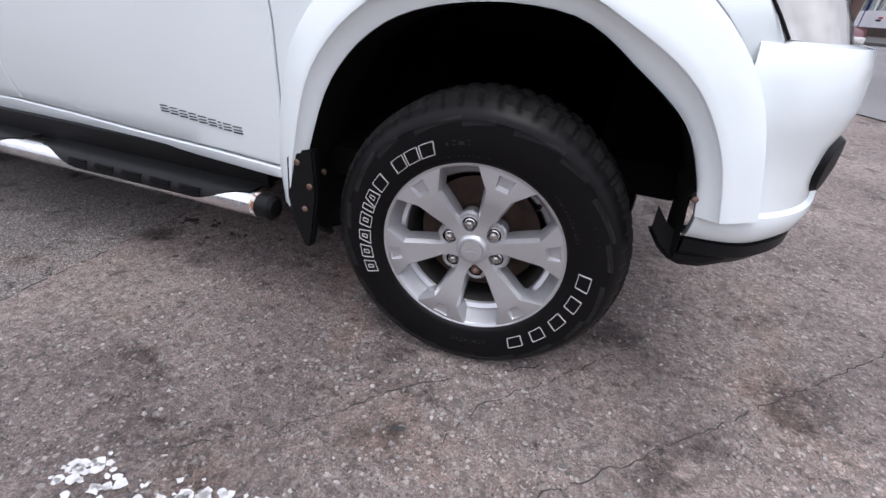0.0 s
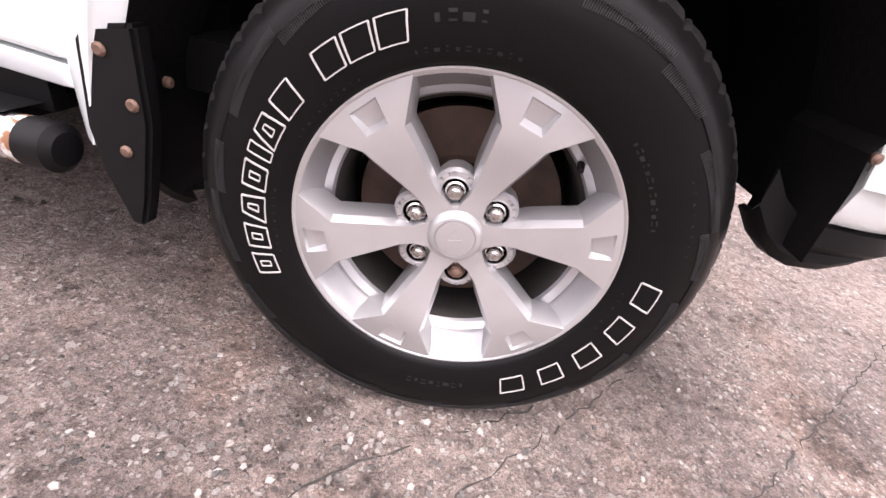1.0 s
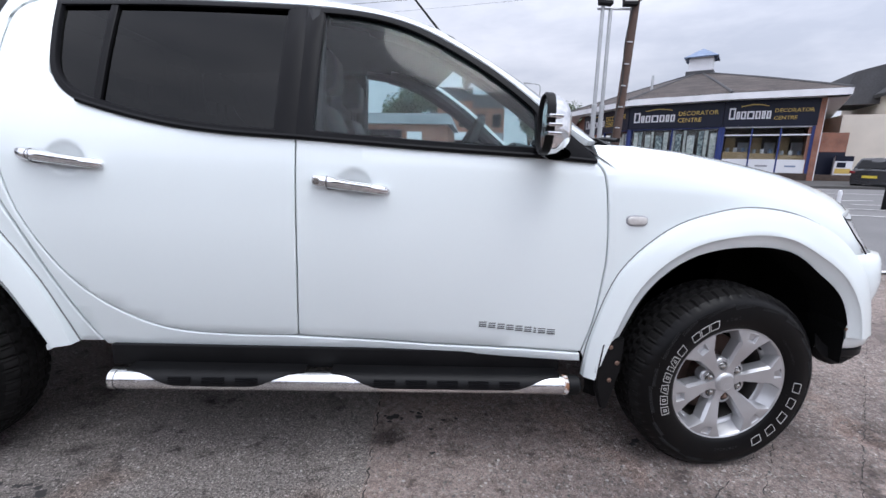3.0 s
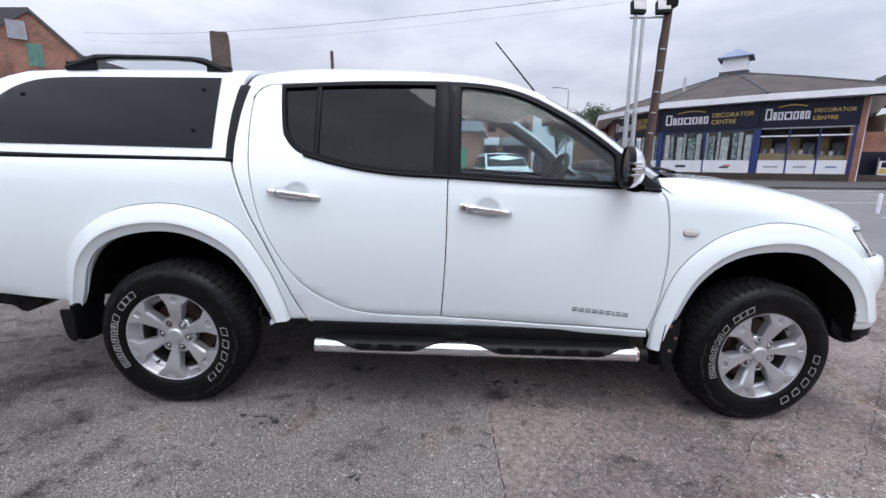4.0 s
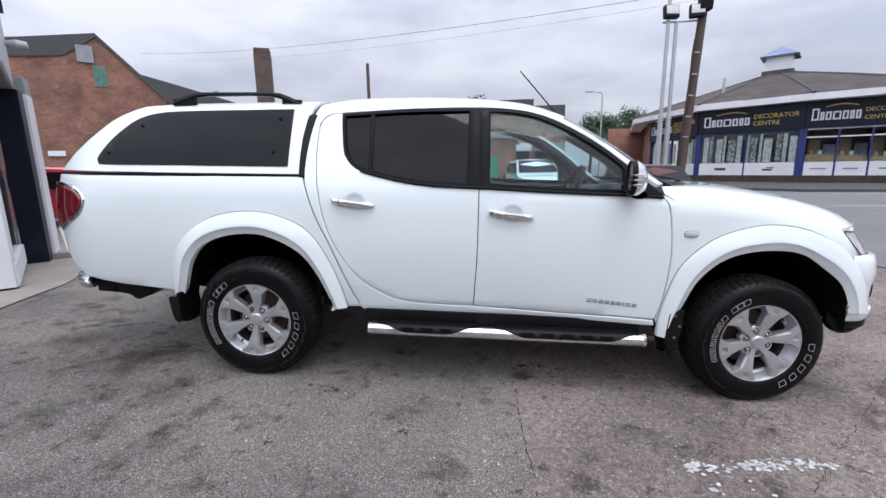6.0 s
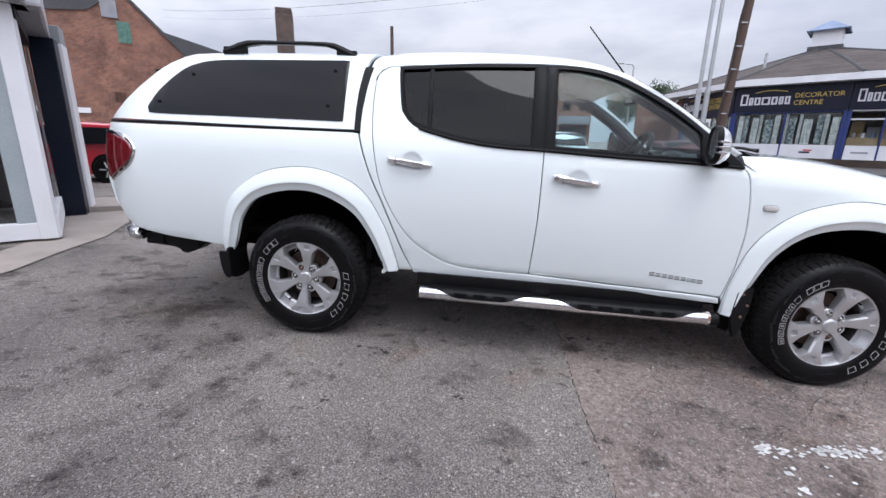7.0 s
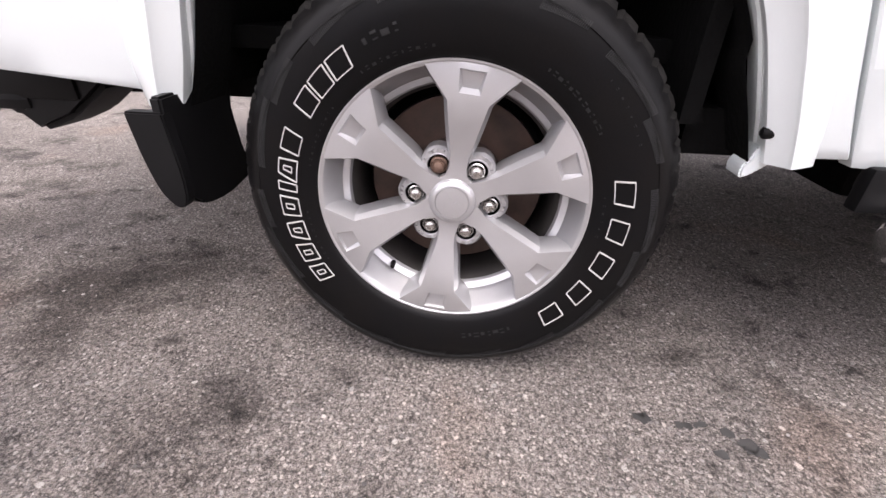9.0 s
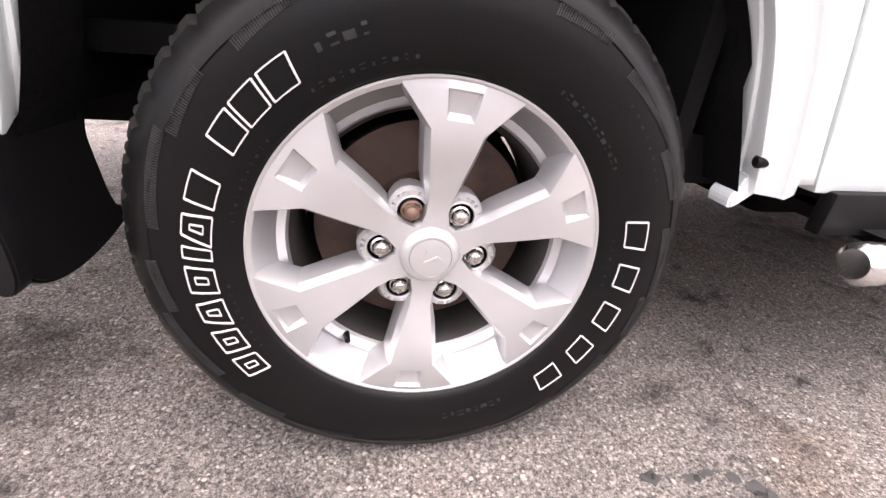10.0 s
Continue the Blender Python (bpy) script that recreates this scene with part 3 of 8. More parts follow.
def shrink(pts, d):
    """A closed outline moved inwards by d."""
    p = [np.array(q, float) for q in pts]
    n = len(p)
    area = sum(p[i][0] * p[(i + 1) % n][1] - p[(i + 1) % n][0] * p[i][1] for i in range(n))
    s = 1 if area > 0 else -1
    out = []
    for i in range(n):
        a, b, c = p[i - 1], p[i], p[(i + 1) % n]
        n1 = np.array([-(b - a)[1], (b - a)[0]]) * s
        n2 = np.array([-(c - b)[1], (c - b)[0]]) * s
        n1, n2 = n1 / (np.linalg.norm(n1) + 1e-9), n2 / (np.linalg.norm(n2) + 1e-9)
        m = n1 + n2
        k = np.linalg.norm(m)
        m = m / k if k > 0.3 else n1
        out.append(tuple(b + m * d / max(0.5, float(m @ n1))))
    return out


def tidy(pts):
    out = []
    for q in pts:
        if not out or math.hypot(q[0] - out[-1][0], q[1] - out[-1][1]) > 0.004:
            out.append((float(q[0]), float(q[1])))
    if math.hypot(out[0][0] - out[-1][0], out[0][1] - out[-1][1]) < 0.004:
        out.pop()
    return out


def panel_mesh(pts, surf=flank, lift=0.0, gap=0.0025, bev=0.004, depth=0.03, step=0.06, dent=None):
    pts = shrink(tidy(pts), gap + bev)
    bm = bmesh.new()
    bm.faces.new([bm.verts.new((x, 0, z)) for x, z in pts])
    xs, zs = [q[0] for q in pts], [q[1] for q in pts]
    for lo, hi, nrm, ax in ((min(xs), max(xs), (1, 0, 0), 0), (min(zs), max(zs), (0, 0, 1), 2)):
        k = math.floor(lo / step) + 1
        while k * step < hi - 0.005:
            co = [0, 0, 0]
            co[ax] = k * step
            bmesh.ops.bisect_plane(bm, geom=bm.verts[:] + bm.edges[:] + bm.faces[:], plane_co=co, plane_no=nrm, dist=1e-5)
            k += 1
        if dent:
            for q in np.linspace(-0.062, 0.062, 15):
                co = [0, 0, 0]
                co[ax] = dent[0 if ax == 0 else 1] + q
                bmesh.ops.bisect_plane(bm, geom=bm.verts[:] + bm.edges[:] + bm.faces[:], plane_co=co, plane_no=nrm, dist=1e-5)
    for v in bm.verts:
        v.co.y = surf(v.co.x, v.co.z) - lift
        if dent:
            r = math.hypot((v.co.x - dent[0]) / 0.058, (v.co.z - dent[1]) / 0.050)
            if r < 1:
                v.co.y += 0.013 * (1 - r * r) ** 0.6
    bm.normal_update()
    if sum(f.normal.y * f.calc_area() for f in bm.faces) > 0:
        bmesh.ops.reverse_faces(bm, faces=bm.faces[:])
    rim_turn(bm, bev, depth)
    return bm


def panel(name, pts, material=None, label="", both=True, parent=None, **k):
    bm = panel_mesh(pts, **k)
    if both:
        part(name, mirrored(bm), material or M_PAINT, parent or truck, label)
    return part(name, bm, material or M_PAINT, parent or truck, label)


# outlines of the flank
RD_BACK = curve([(0.515, 1.642), (0.458, 1.636), (0.408, 1.606), (0.386, 1.547), (0.390, 1.371), (0.417, 1.169), (0.465, 0.967), (0.548, 0.794), (0.650, 0.659), (0.79, 0.561), (0.933, 0.511), (1.148, 0.496), (1.36, 0.497)])
D_MID = curve([(1.36, 0.497), (1.372, 0.828), (1.371, 1.214)], 8)
R_BELT = curve([(1.371, 1.214), (1.127, 1.22), (0.923, 1.241), (0.714, 1.285), (0.624, 1.32), (0.563, 1.393), (0.534, 1.514), (0.515, 1.642)])
F_BELT = [(2.401, 1.183), (2.23, 1.191), (1.788, 1.2), (1.371, 1.214)]
FD_FRONT = curve([(2.432, 0.463), (2.46, 0.589), (2.473, 0.771), (2.474, 0.86), (2.460, 1.006), (2.438, 1.134), (2.401, 1.183)])
CABREAR = curve([(0.36, 1.66), (0.340, 1.564), (0.327, 1.439), (0.326, 1.262), (0.361, 1.134), (0.413, 1.0), (0.479, 0.866), (0.571, 0.648), (0.614, 0.55), (0.664, 0.44)])
BEDFRONT = curve([(0.318, 1.258), (0.356, 1.134), (0.409, 1.0), (0.475, 0.866), (0.567, 0.648), (0.61, 0.55), (0.66, 0.452)])
R_IN = curve([(-0.47, 0.50), (-0.44, 0.58), (-0.39, 0.73), (-0.29, 0.84), (-0.11, 0.902), (0.09, 0.902), (0.285, 0.815), (0.392, 0.69), (0.46, 0.55), (0.497, 0.455)])
R_OUT = curve([(-0.535, 0.50), (-0.53, 0.62), (-0.46, 0.83), (-0.28, 0.985), (-0.06, 1.042), (0.16, 1.025), (0.36, 0.93), (0.49, 0.73), (0.55, 0.56), (0.575, 0.455)])
F_IN = curve([(2.50, 0.37), (2.555, 0.535), (2.635, 0.725), (2.77, 0.852), (2.95, 0.903), (3.15, 0.896), (3.29, 0.815), (3.39, 0.735), (3.442, 0.64), (3.463, 0.563)])
F_OUT = curve([(2.445, 0.37), (2.457, 0.54), (2.53, 0.79), (2.69, 0.955), (2.88, 1.03), (3.03, 1.047), (3.2, 1.02), (3.37, 0.937), (3.50, 0.79), (3.578, 0.575)])

rear_door = panel("rear_door", RD_BACK + D_MID[1:] + R_BELT[1:], label="white rear door", dent=(0.642, 1.112))
front_door = panel("front_door", [*D_MID[::-1], (1.854, 0.478), (2.198, 0.472), *FD_FRONT, *F_BELT[1:]], label="white front door", dent=(1.568, 1.068))
panel("cab_corner", CABREAR + [(0.90, 0.432), (1.5, 0.437), (2.0, 0.435), (2.44, 0.42), (2.432, 0.46), (2.198, 0.469), (1.854, 0.475), (1.36, 0.494)] + [p for p in RD_BACK[::-1] if p[0] < 1.34 and p[1] < 1.636] + [(0.46, 1.641)], label="white cab corner and sill")
panel("bed_side", [(-1.325, 1.236), (-0.6, 1.243), *BEDFRONT, *R_IN[::-1], (-0.54, 0.515), (-0.9, 0.548), (-1.15, 0.585), (-1.26, 0.64), (-1.325, 0.74), (-1.35, 0.88)], label="white load-bed side")
panel("front_wing", [*FD_FRONT, (2.415, 1.20), *HOODLINE[:-1], *[p[:2] for p in LAMP], (3.505, 0.85), (3.485, 0.76), *[p for p in F_IN[::-1] if p[1] > 0.5 or p[0] < 2.8], (2.47, 0.40)], surf=fender_flank, label="white front wing")


def arch_flare(inner, outer, lip):
    """A moulded flare: lip is the (share, height) line of its inner return."""
    rows = []
    for (xi, zi), (xo, zo) in zip(inner, outer):
        row = []
        for k, y in ((1.0, None), (0.998, 0.0), (0.985, -0.003), (0.9, -0.009), (0.7, -0.018), (0.5, -0.026), (0.38, -0.031), (0.345, -0.0308), (0.325, -0.028), (0.31, -0.0255), (0.15, -0.015), (0.0, -0.006), *lip):
            x, z = xi + (xo - xi) * k, zi + (zo - zi) * k
            s = flank(x, z) if x < 3.36 else min(flank(x, z), along([(3.36, flank(3.36, z)), (3.46, 0.020), (3.53, 0.022), (3.6, 0.036)], x))
            row.append((x, s if y is None else y + 0.6 * (s - 0.012) if y < 0 or k < 0.5 else y + s, z))
        rows.append(row)
    bm = bmesh.new()
    grid(bm, rows)
    for i in (0, -1):
        vs = [bm.verts.new(p) for p in rows[i]]
        bm.faces.new(vs)
    bmesh.ops.remove_doubles(bm, verts=bm.verts[:], dist=1e-5)
    bm.normal_update()
    bmesh.ops.recalc_face_normals(bm, faces=bm.faces[:])
    if sum(f.normal.y * f.calc_area() for f in bm.faces) > 0:
        bmesh.ops.reverse_faces(bm, faces=bm.faces[:])
    return bm


for a, b in ((R_IN, R_OUT), (F_IN, F_OUT)):
    bm = arch_flare(a, b, ((0.0, 0.000), (0.06, 0.020), (0.12, 0.046), (0.14, 0.047)) if a is R_IN else ((0.0, -0.002),))
    part("wheel_arch_flare", mirrored(bm), M_PAINT, truck)
    part("wheel_arch_flare", bm, M_PAINT, truck, "white moulded wheel-arch flare")
    line = [(xo + (xo - xi) * 0.008, flank(xo, zo) - 0.001, zo + (zo - zi) * 0.008) for (xi, zi), (xo, zo) in zip(a, b)]
    part("flare_seal", tube(bmesh.new(), line, 0.0024, 6), M_SEAL, truck, "thin grey flare seal")


def arch_liner(inner, x):
    """The black tub over a wheel."""
    bm = bmesh.new()
    near = [(x + (px - x) * (0.995 if pz > 0.62 or px < x + 0.2 else 0.965), pz - 0.002) for px, pz in inner]
    wide = [(x + (px - x) * 1.05, 0.37 + (pz - 0.37) * 1.06) for px, pz in inner]
    rows = [[(px, y, pz) for px, pz in (near if y < 0.16 else wide)] for y in (0.040 if x < 1 else -0.009, 0.06, 0.15, 0.17, 0.25, 0.5)]
    grid(bm, rows)
    vs = [bm.verts.new((px, 0.5, pz)) for px, pz in wide]
    bm.faces.new(vs)
    bmesh.ops.recalc_face_normals(bm, faces=bm.faces[:])
    return bm


for a, x in ((R_IN, 0.0), (F_IN, 3.0)):
    bm = arch_liner([*a, (3.466, 0.51), (3.47, 0.46)] if x > 1 else a, x)
    part("arch_liner", mirrored(bm), M_LINER, truck)
    part("arch_liner", bm, M_LINER, truck, "dirty black plastic arch liner")


# canopy: one shell over the load bed
def canopy_edge(x):
    return along([(-1.305, 1.262), (-1.235, 1.335), (-1.145, 1.42), (-1.067, 1.486), (-1.0, 1.552), (-0.951, 1.594), (-0.90, 1.624), (-0.84, 1.648), (-0.6, 1.664), (0.0, 1.682), (0.33, 1.690)], x)


rows = []
for x in [-1.305, -1.26, -1.19, -1.10, -1.03, -0.97, -0.92, -0.87, -0.82, -0.7, -0.5, -0.3, -0.1, 0.1, 0.25, 0.30, 0.312]:
    top = canopy_edge(x)
    crown = 0.064 if x > -0.9 else 0.050
    row = [(x, flank(x, 1.262 + 0.012) + 0.03, 1.262)]
    for k in range(9):
        z = 1.264 + (top - 1.264) * k / 8
        row.append((x, flank(x, z), z))
    ye = flank(x, top)
    for v in (0.985, 0.965, 0.94, 0.9, 0.84, 0.75, 0.6, 0.4, 0.2, 0.0):
        z = top + crown * (1 - v**4.5)
        row.append((x - 0.10 * (1 - v) * (1 if x < -0.8 else max(0, (-0.3 - x) / 0.5)), YC - v * (YC - ye), z))
    if x > 0.28:
        row = [(along([(1.26, 0.304), (1.365, 0.298), (1.49, 0.298), (1.60, 0.309), (1.69, 0.330)], p[2]) - (0.312 - x), p[1], p[2]) for p in row]
    row += [(p[0], 2 * YC - p[1], p[2]) for p in row[-2::-1]]
    rows.append(row)
bm = bmesh.new()
vs = grid(bm, rows)
bm.faces.new(vs[0])
bm.faces.new(vs[-1][::-1])
bmesh.ops.recalc_face_normals(bm, faces=bm.faces[:])
canopy = part("canopy", bm, M_PAINT, truck, "white glass-fibre hardtop canopy")
cg = curve([(0.222, 1.312), (-0.4, 1.309), (-0.93, 1.305), (-0.985, 1.318), (-0.995, 1.352), (-0.947, 1.445), (-0.87, 1.535), (-0.80, 1.590), (-0.70, 1.626), (-0.55, 1.643), (-0.2, 1.655), (0.205, 1.666)], 4)
panel("canopy_window", cg, M_CANOPYGLASS, "black tinted canopy side window", lift=0.006, gap=0.0, bev=0.002, depth=0.012)
for x, z in ((-0.755, 1.545), (0.13, 1.60), (0.12, 1.395), (-0.93, 1.375)):
    part("window_bolt", lathe(bmesh.new(), [(0.0, -0.006), (0.009, -0.004), (0.011, 0.0), (0.011, 0.006)], 12, "y", (x, flank(x, z) - 0.008, z)), M_BLACK, truck)
# black seal between bed and canopy
for s in (0, 1):
    bm = bmesh.new()
    tube(bm, [(x, flank(x, 1.25) + 0.006, along([(-1.31, 1.248), (0.32, 1.262)], x)) for x in np.linspace(-1.31, 0.325, 30)], 0.009, 6)
    part("canopy_seal", mirrored(bm) if s else bm, M_BLACK, truck)
# roof bars on the canopy
for s in (0, 1):
    y = 0.33 if s == 0 else 2 * YC - 0.33
    z0 = 1.702
    bm = bmesh.new()
    rows = []
    for x, z, h in ((-0.63, 0.0, 0.010), (-0.59, 0.012, 0.017), (-0.53, 0.032, 0.020), (-0.47, 0.050, 0.017), (-0.38, 0.058, 0.012), (-0.1, 0.062, 0.010), (0.03, 0.060, 0.012), (0.09, 0.050, 0.017), (0.14, 0.030, 0.020), (0.195, 0.010, 0.017), (0.225, 0.0, 0.010)):
        rows.append([(x, y + dy, z0 + z + dz * h) for dy, dz in ((-0.018, -1), (-0.022, 0), (-0.012, 1), (0.012, 1), (0.022, 0), (0.018, -1), (-0.018, -1))])
    vs = grid(bm, rows)
    bm.faces.new(vs[0][:-1])
    bm.faces.new(vs[-1][:-1])
    for x0, x1 in ((-0.63, -0.48), (0.10, 0.225)):
        box(bm, x0, x1, y - 0.016, y + 0.016, z0 - 0.03, z0 + 0.03, 0.008)
    bmesh.ops.recalc_face_normals(bm, faces=bm.faces[:])
    part("roof_rail", bm, M_BLACK, truck, "black canopy roof rail")

# cab roof, pillars and windscreen
EDGE = [(0.345, 1.632), (0.513, 1.648), (0.7, 1.661), (0.905, 1.676), (1.1, 1.685), (1.295, 1.690), (1.45, 1.689), (1.60, 1.676), (1.70, 1.656), (1.796, 1.625), (1.88, 1.585), (1.96, 1.541), (2.04, 1.492), (2.118, 1.437), (2.19, 1.38), (2.25, 1.333), (2.33, 1.28), (2.42, 1.225), (2.50, 1.175)]
MIDL = [(0.34, 1.745), (0.5, 1.775), (0.7, 1.788), (0.9, 1.793), (1.1, 1.793), (1.3, 1.787), (1.47, 1.777), (1.64, 1.757), (1.77, 1.732), (1.90, 1.695), (2.02, 1.645), (2.13, 1.588), (2.25, 1.525), (2.36, 1.46), (2.46, 1.395), (2.55, 1.335), (2.62, 1.285), (2.68, 1.235), (2.74, 1.18)]
EDGE, MIDL = curve(EDGE, 2), curve(MIDL, 2)
VV = [1.0, 0.985, 0.97, 0.945, 0.915, 0.88, 0.8, 0.65, 0.45, 0.2, 0.0, -0.2, -0.45, -0.65, -0.8, -0.88, -0.915, -0.945, -0.97, -0.985, -1.0]
top_rows = []
for i, ((xe, ze), (xm, zm)) in enumerate(zip(EDGE, MIDL)):
    ye = flank(xe, ze)
    k = min(1.0, max(0.0, (i - 14) / 8))
    p = 4.2 - 0.9 * k
    top_rows.append([(xm + (xe - xm) * abs(v) ** 2.2, YC - v * (YC - ye), zm + (ze - zm) * abs(v) ** p) for v in VV])
SCREEN = 19


def top_piece(pick, drop=0.0):
    bm = bmesh.new()
    vs = [[bm.verts.new((q[0], q[1], q[2] - drop)) for q in row] for row in top_rows]
    for i in range(len(vs) - 1):
        for j in range(len(VV) - 1):
            if pick(i, j):
                bm.faces.new((vs[i][j], vs[i][j + 1], vs[i + 1][j + 1], vs[i + 1][j]))
    bmesh.ops.delete(bm, geom=[v for v in bm.verts if not v.link_faces], context="VERTS")
    bmesh.ops.recalc_face_normals(bm, faces=bm.faces[:])
    if sum(f.normal.z * f.calc_area() for f in bm.faces) < 0:
        bmesh.ops.reverse_faces(bm, faces=bm.faces[:])
    return bm


pillar_cols = (0, 1, 2, 3, 4, 15, 16, 17, 18, 19)
roof = top_piece(lambda i, j: i < SCREEN or j in pillar_cols)
# the pillars end at the bonnet's rear edge
bmesh.ops.delete(roof, geom=[f for f in roof.faces if f.calc_center_median().x > 2.35 and f.calc_center_median().z < 1.26], context="FACES")
bmesh.ops.solidify(roof, geom=roof.faces[:], thickness=0.02)
part("roof", roof, M_PAINT, truck, "white cab roof and windscreen pillars")
part("headliner", top_piece(lambda i, j: i < SCREEN and j not in (0, 19), 0.035), M_CLOTH, truck)
for cols in (pillar_cols[:5], pillar_cols[5:]):
    part("pillar_cover", top_piece(lambda i, j: i >= SCREEN - 1 and j in cols, 0.028), M_DASH, truck)
ws = part("windscreen", top_piece(lambda i, j: i >= SCREEN and j not in pillar_cols, 0.004), M_GLASS, truck)
ws.visible_shadow = False
# black band in place of the deep dark gap between cab and canopy, up one flank, over the roof and down the other
GAP_L = [(1.252, 0.306), (1.365, 0.300), (1.49, 0.300), (1.60, 0.311), (1.64, 0.320)]
GAP_R = [(1.252, 0.336), (1.365, 0.328), (1.49, 0.341), (1.60, 0.362), (1.64, 0.372)]
gap_rows = []
for z in np.linspace(1.252, 1.63, 14):
    gap_rows.append([(along(GAP_L, z) - 0.01, flank(0.32, z) - 0.003, z), (along(GAP_R, z) + 0.002, flank(0.33, z) + 0.001, z)])
for q in top_rows[0][1:len(VV) // 2 + 1]:
    gap_rows.append([(q[0] - 0.026, q[1], q[2] - 0.002), (q[0] + 0.010, q[1], q[2] - 0.004)])
gap_rows += [[(p[0], 2 * YC - p[1], p[2]) for p in row] for row in gap_rows[-2::-1]]
bm = bmesh.new()
grid(bm, gap_rows)
bmesh.ops.recalc_face_normals(bm, faces=bm.faces[:])
bmesh.ops.solidify(bm, geom=bm.faces[:], thickness=0.012)
part("cab_gap_band", bm, M_BLACK, truck, "black band in place of the dark gap between cab and canopy")

# rear wall of the cab and inner tub
bm = bmesh.new()
box(bm, 0.37, 0.40, 0.08, 2 * YC - 0.08, 0.5, 1.25)
box(bm, 0.38, 0.41, 0.265, 0.36, 1.25, 1.62)
box(bm, 0.38, 0.41, 2 * YC - 0.36, 2 * YC - 0.265, 1.25, 1.62)
box(bm, 0.38, 0.41, 0.32, 2 * YC - 0.32, 1.60, 1.68)
part("cab_rear_wall", bm, M_LINER, truck)
part("rear_cab_window", boxed(0.38, 0.388, 0.34, 2 * YC - 0.34, 1.25, 1.60), M_TINT, truck)
part("cab_floor", boxed(0.40, 2.75, 0.12, 2 * YC - 0.12, 0.44, 0.52), M_LINER, truck)
for y0, y1 in ((0.105, 0.14), (2 * YC - 0.14, 2 * YC - 0.105)):
    part("door_trim", boxed(0.62, 1.34, y0, y1, 0.52, 1.19, 0.01), M_DASH, truck)
    part("door_trim", boxed(1.38, 2.38, y0, y1, 0.52, 1.175, 0.01), M_DASH, truck)


# side windows
def ring_panel(name, outer, inner, material, lift=0.0, label="", both=True, parent=None):
    bm = bmesh.new()
    n = len(outer)
    rows = []
    for k, dy in ((0, 0.02), (0, 0.002), (0.15, -0.002), (0.85, -0.002), (1, 0.004), (1, 0.025)):
        row = []
        for (xo, zo), (xi, zi) in zip(outer, inner):
            x, z = xo + (xi - xo) * k, zo + (zi - zo) * k
            row.append((x, flank(x, z) - lift + dy, z))
        rows.append(row + row[:1])
    grid(bm, rows)
    bmesh.ops.remove_doubles(bm, verts=bm.verts[:], dist=1e-6)
    bmesh.ops.recalc_face_normals(bm, faces=bm.faces[:])
    if both:
        part(name, mirrored(bm), material, parent or truck)
    return part(name, bm, material, parent or truck, label)


R_TOP = curve([(0.515, 1.642), (0.905, 1.672), (1.295, 1.686), (1.362, 1.684)], 6)
rf_out = R_TOP + [(1.369, 1.53), (1.37, 1.37), (1.371, 1.214)] + R_BELT[1:-1]
ins = shrink(rf_out, 0.022)
ins = [(min(x, 1.296), z) for x, z in ins]
ring_panel("rear_window_frame", rf_out, ins, M_TRIM, 0.003, "satin black rear window frame")
panel("rear_window", shrink(rf_out, 0.010), M_TINT, "dark privacy glass", lift=-0.012, gap=-0.004, bev=0.001, depth=0.004)
panel("window_divider", [(0.694, 1.64), (0.718, 1.642), (0.738, 1.285), (0.714, 1.29)], M_TRIM, lift=0.002, gap=0, bev=0.003, depth=0.02)
F_TOP = curve([(1.362, 1.684), (1.50, 1.684), (1.626, 1.671), (1.720, 1.648), (1.796, 1.619), (1.88, 1.579), (1.96, 1.535), (2.04, 1.486), (2.118, 1.431), (2.19, 1.374), (2.243, 1.327)], 3)
ff_out = F_TOP + [(2.243, 1.26), (2.24, 1.192), (2.0, 1.196), (1.788, 1.2), (1.58, 1.207), (1.371, 1.214), (1.37, 1.37), (1.366, 1.53)]
ff_in = shrink(ff_out, 0.026)
ff_in = [(min(max(x, 1.428), 2.188), max(z, 1.222)) for x, z in ff_in]
ring_panel("front_window_frame", ff_out, ff_in, M_TRIM, 0.003, "satin black front window frame")
bm = panel_mesh(shrink(ff_out, 0.010), lift=-0.012, gap=-0.004, bev=0.001, depth=0.004, step=0.03)
part("front_window", mirrored(bm), M_GLASS, truck, "clear door glass", False)
fw = part("front_window", bm, M_GLASS, truck, "clear door glass", False)
panel("mirror_sail", [(2.205, 1.364), (2.246, 1.327), (2.40, 1.195), (2.395, 1.186), (2.20, 1.193)], M_TRIM, lift=0.006, gap=0, bev=0.004, depth=0.03)
for s in (0, 1):
    bm = bmesh.new()
    line = [(x, flank(x, z) - 0.006, z) for x, z in [*R_BELT[::-1], *[(a, b) for a, b in F_BELT[::-1]]] if z < 1.30]
    tube(bm, line, 0.009, 6)
    part("belt_moulding", mirrored(bm) if s else bm, M_TRIM, truck)


# bonnet and nose
rows = []
for x in (2.42, 2.55, 2.7, 2.85, 3.0, 3.12, 3.24, 3.31, 3.35, 3.385, 3.41):
    ze = along(HOODLINE, x) - 0.004
    ye = fender_flank(x, ze) + 0.002
    k = (x - 2.42) / 1.03
    row = []
    for v in (1, 0.985, 0.96, 0.92, 0.85, 0.75, 0.6, 0.4, 0.2, 0, -0.2, -0.4, -0.6, -0.75, -0.85, -0.92, -0.96, -0.985, -1):
        row.append((x + 0.32 * k * k * (1 - abs(v) ** (2 + 2 * k)) + 0.42 * (1 - k) * (1 - v * v), YC - v * (YC - ye), ze + (0.012 + 0.030 * k) * (1 - abs(v) ** (3.2 + 4 * k)) * (1 - 0.7 * (max(0.0, x - 3.27) / 0.14) ** 2)))
    rows.append(row)
bonnet_front = [p for p in rows[-1] if p[1] < YC + 0.01]
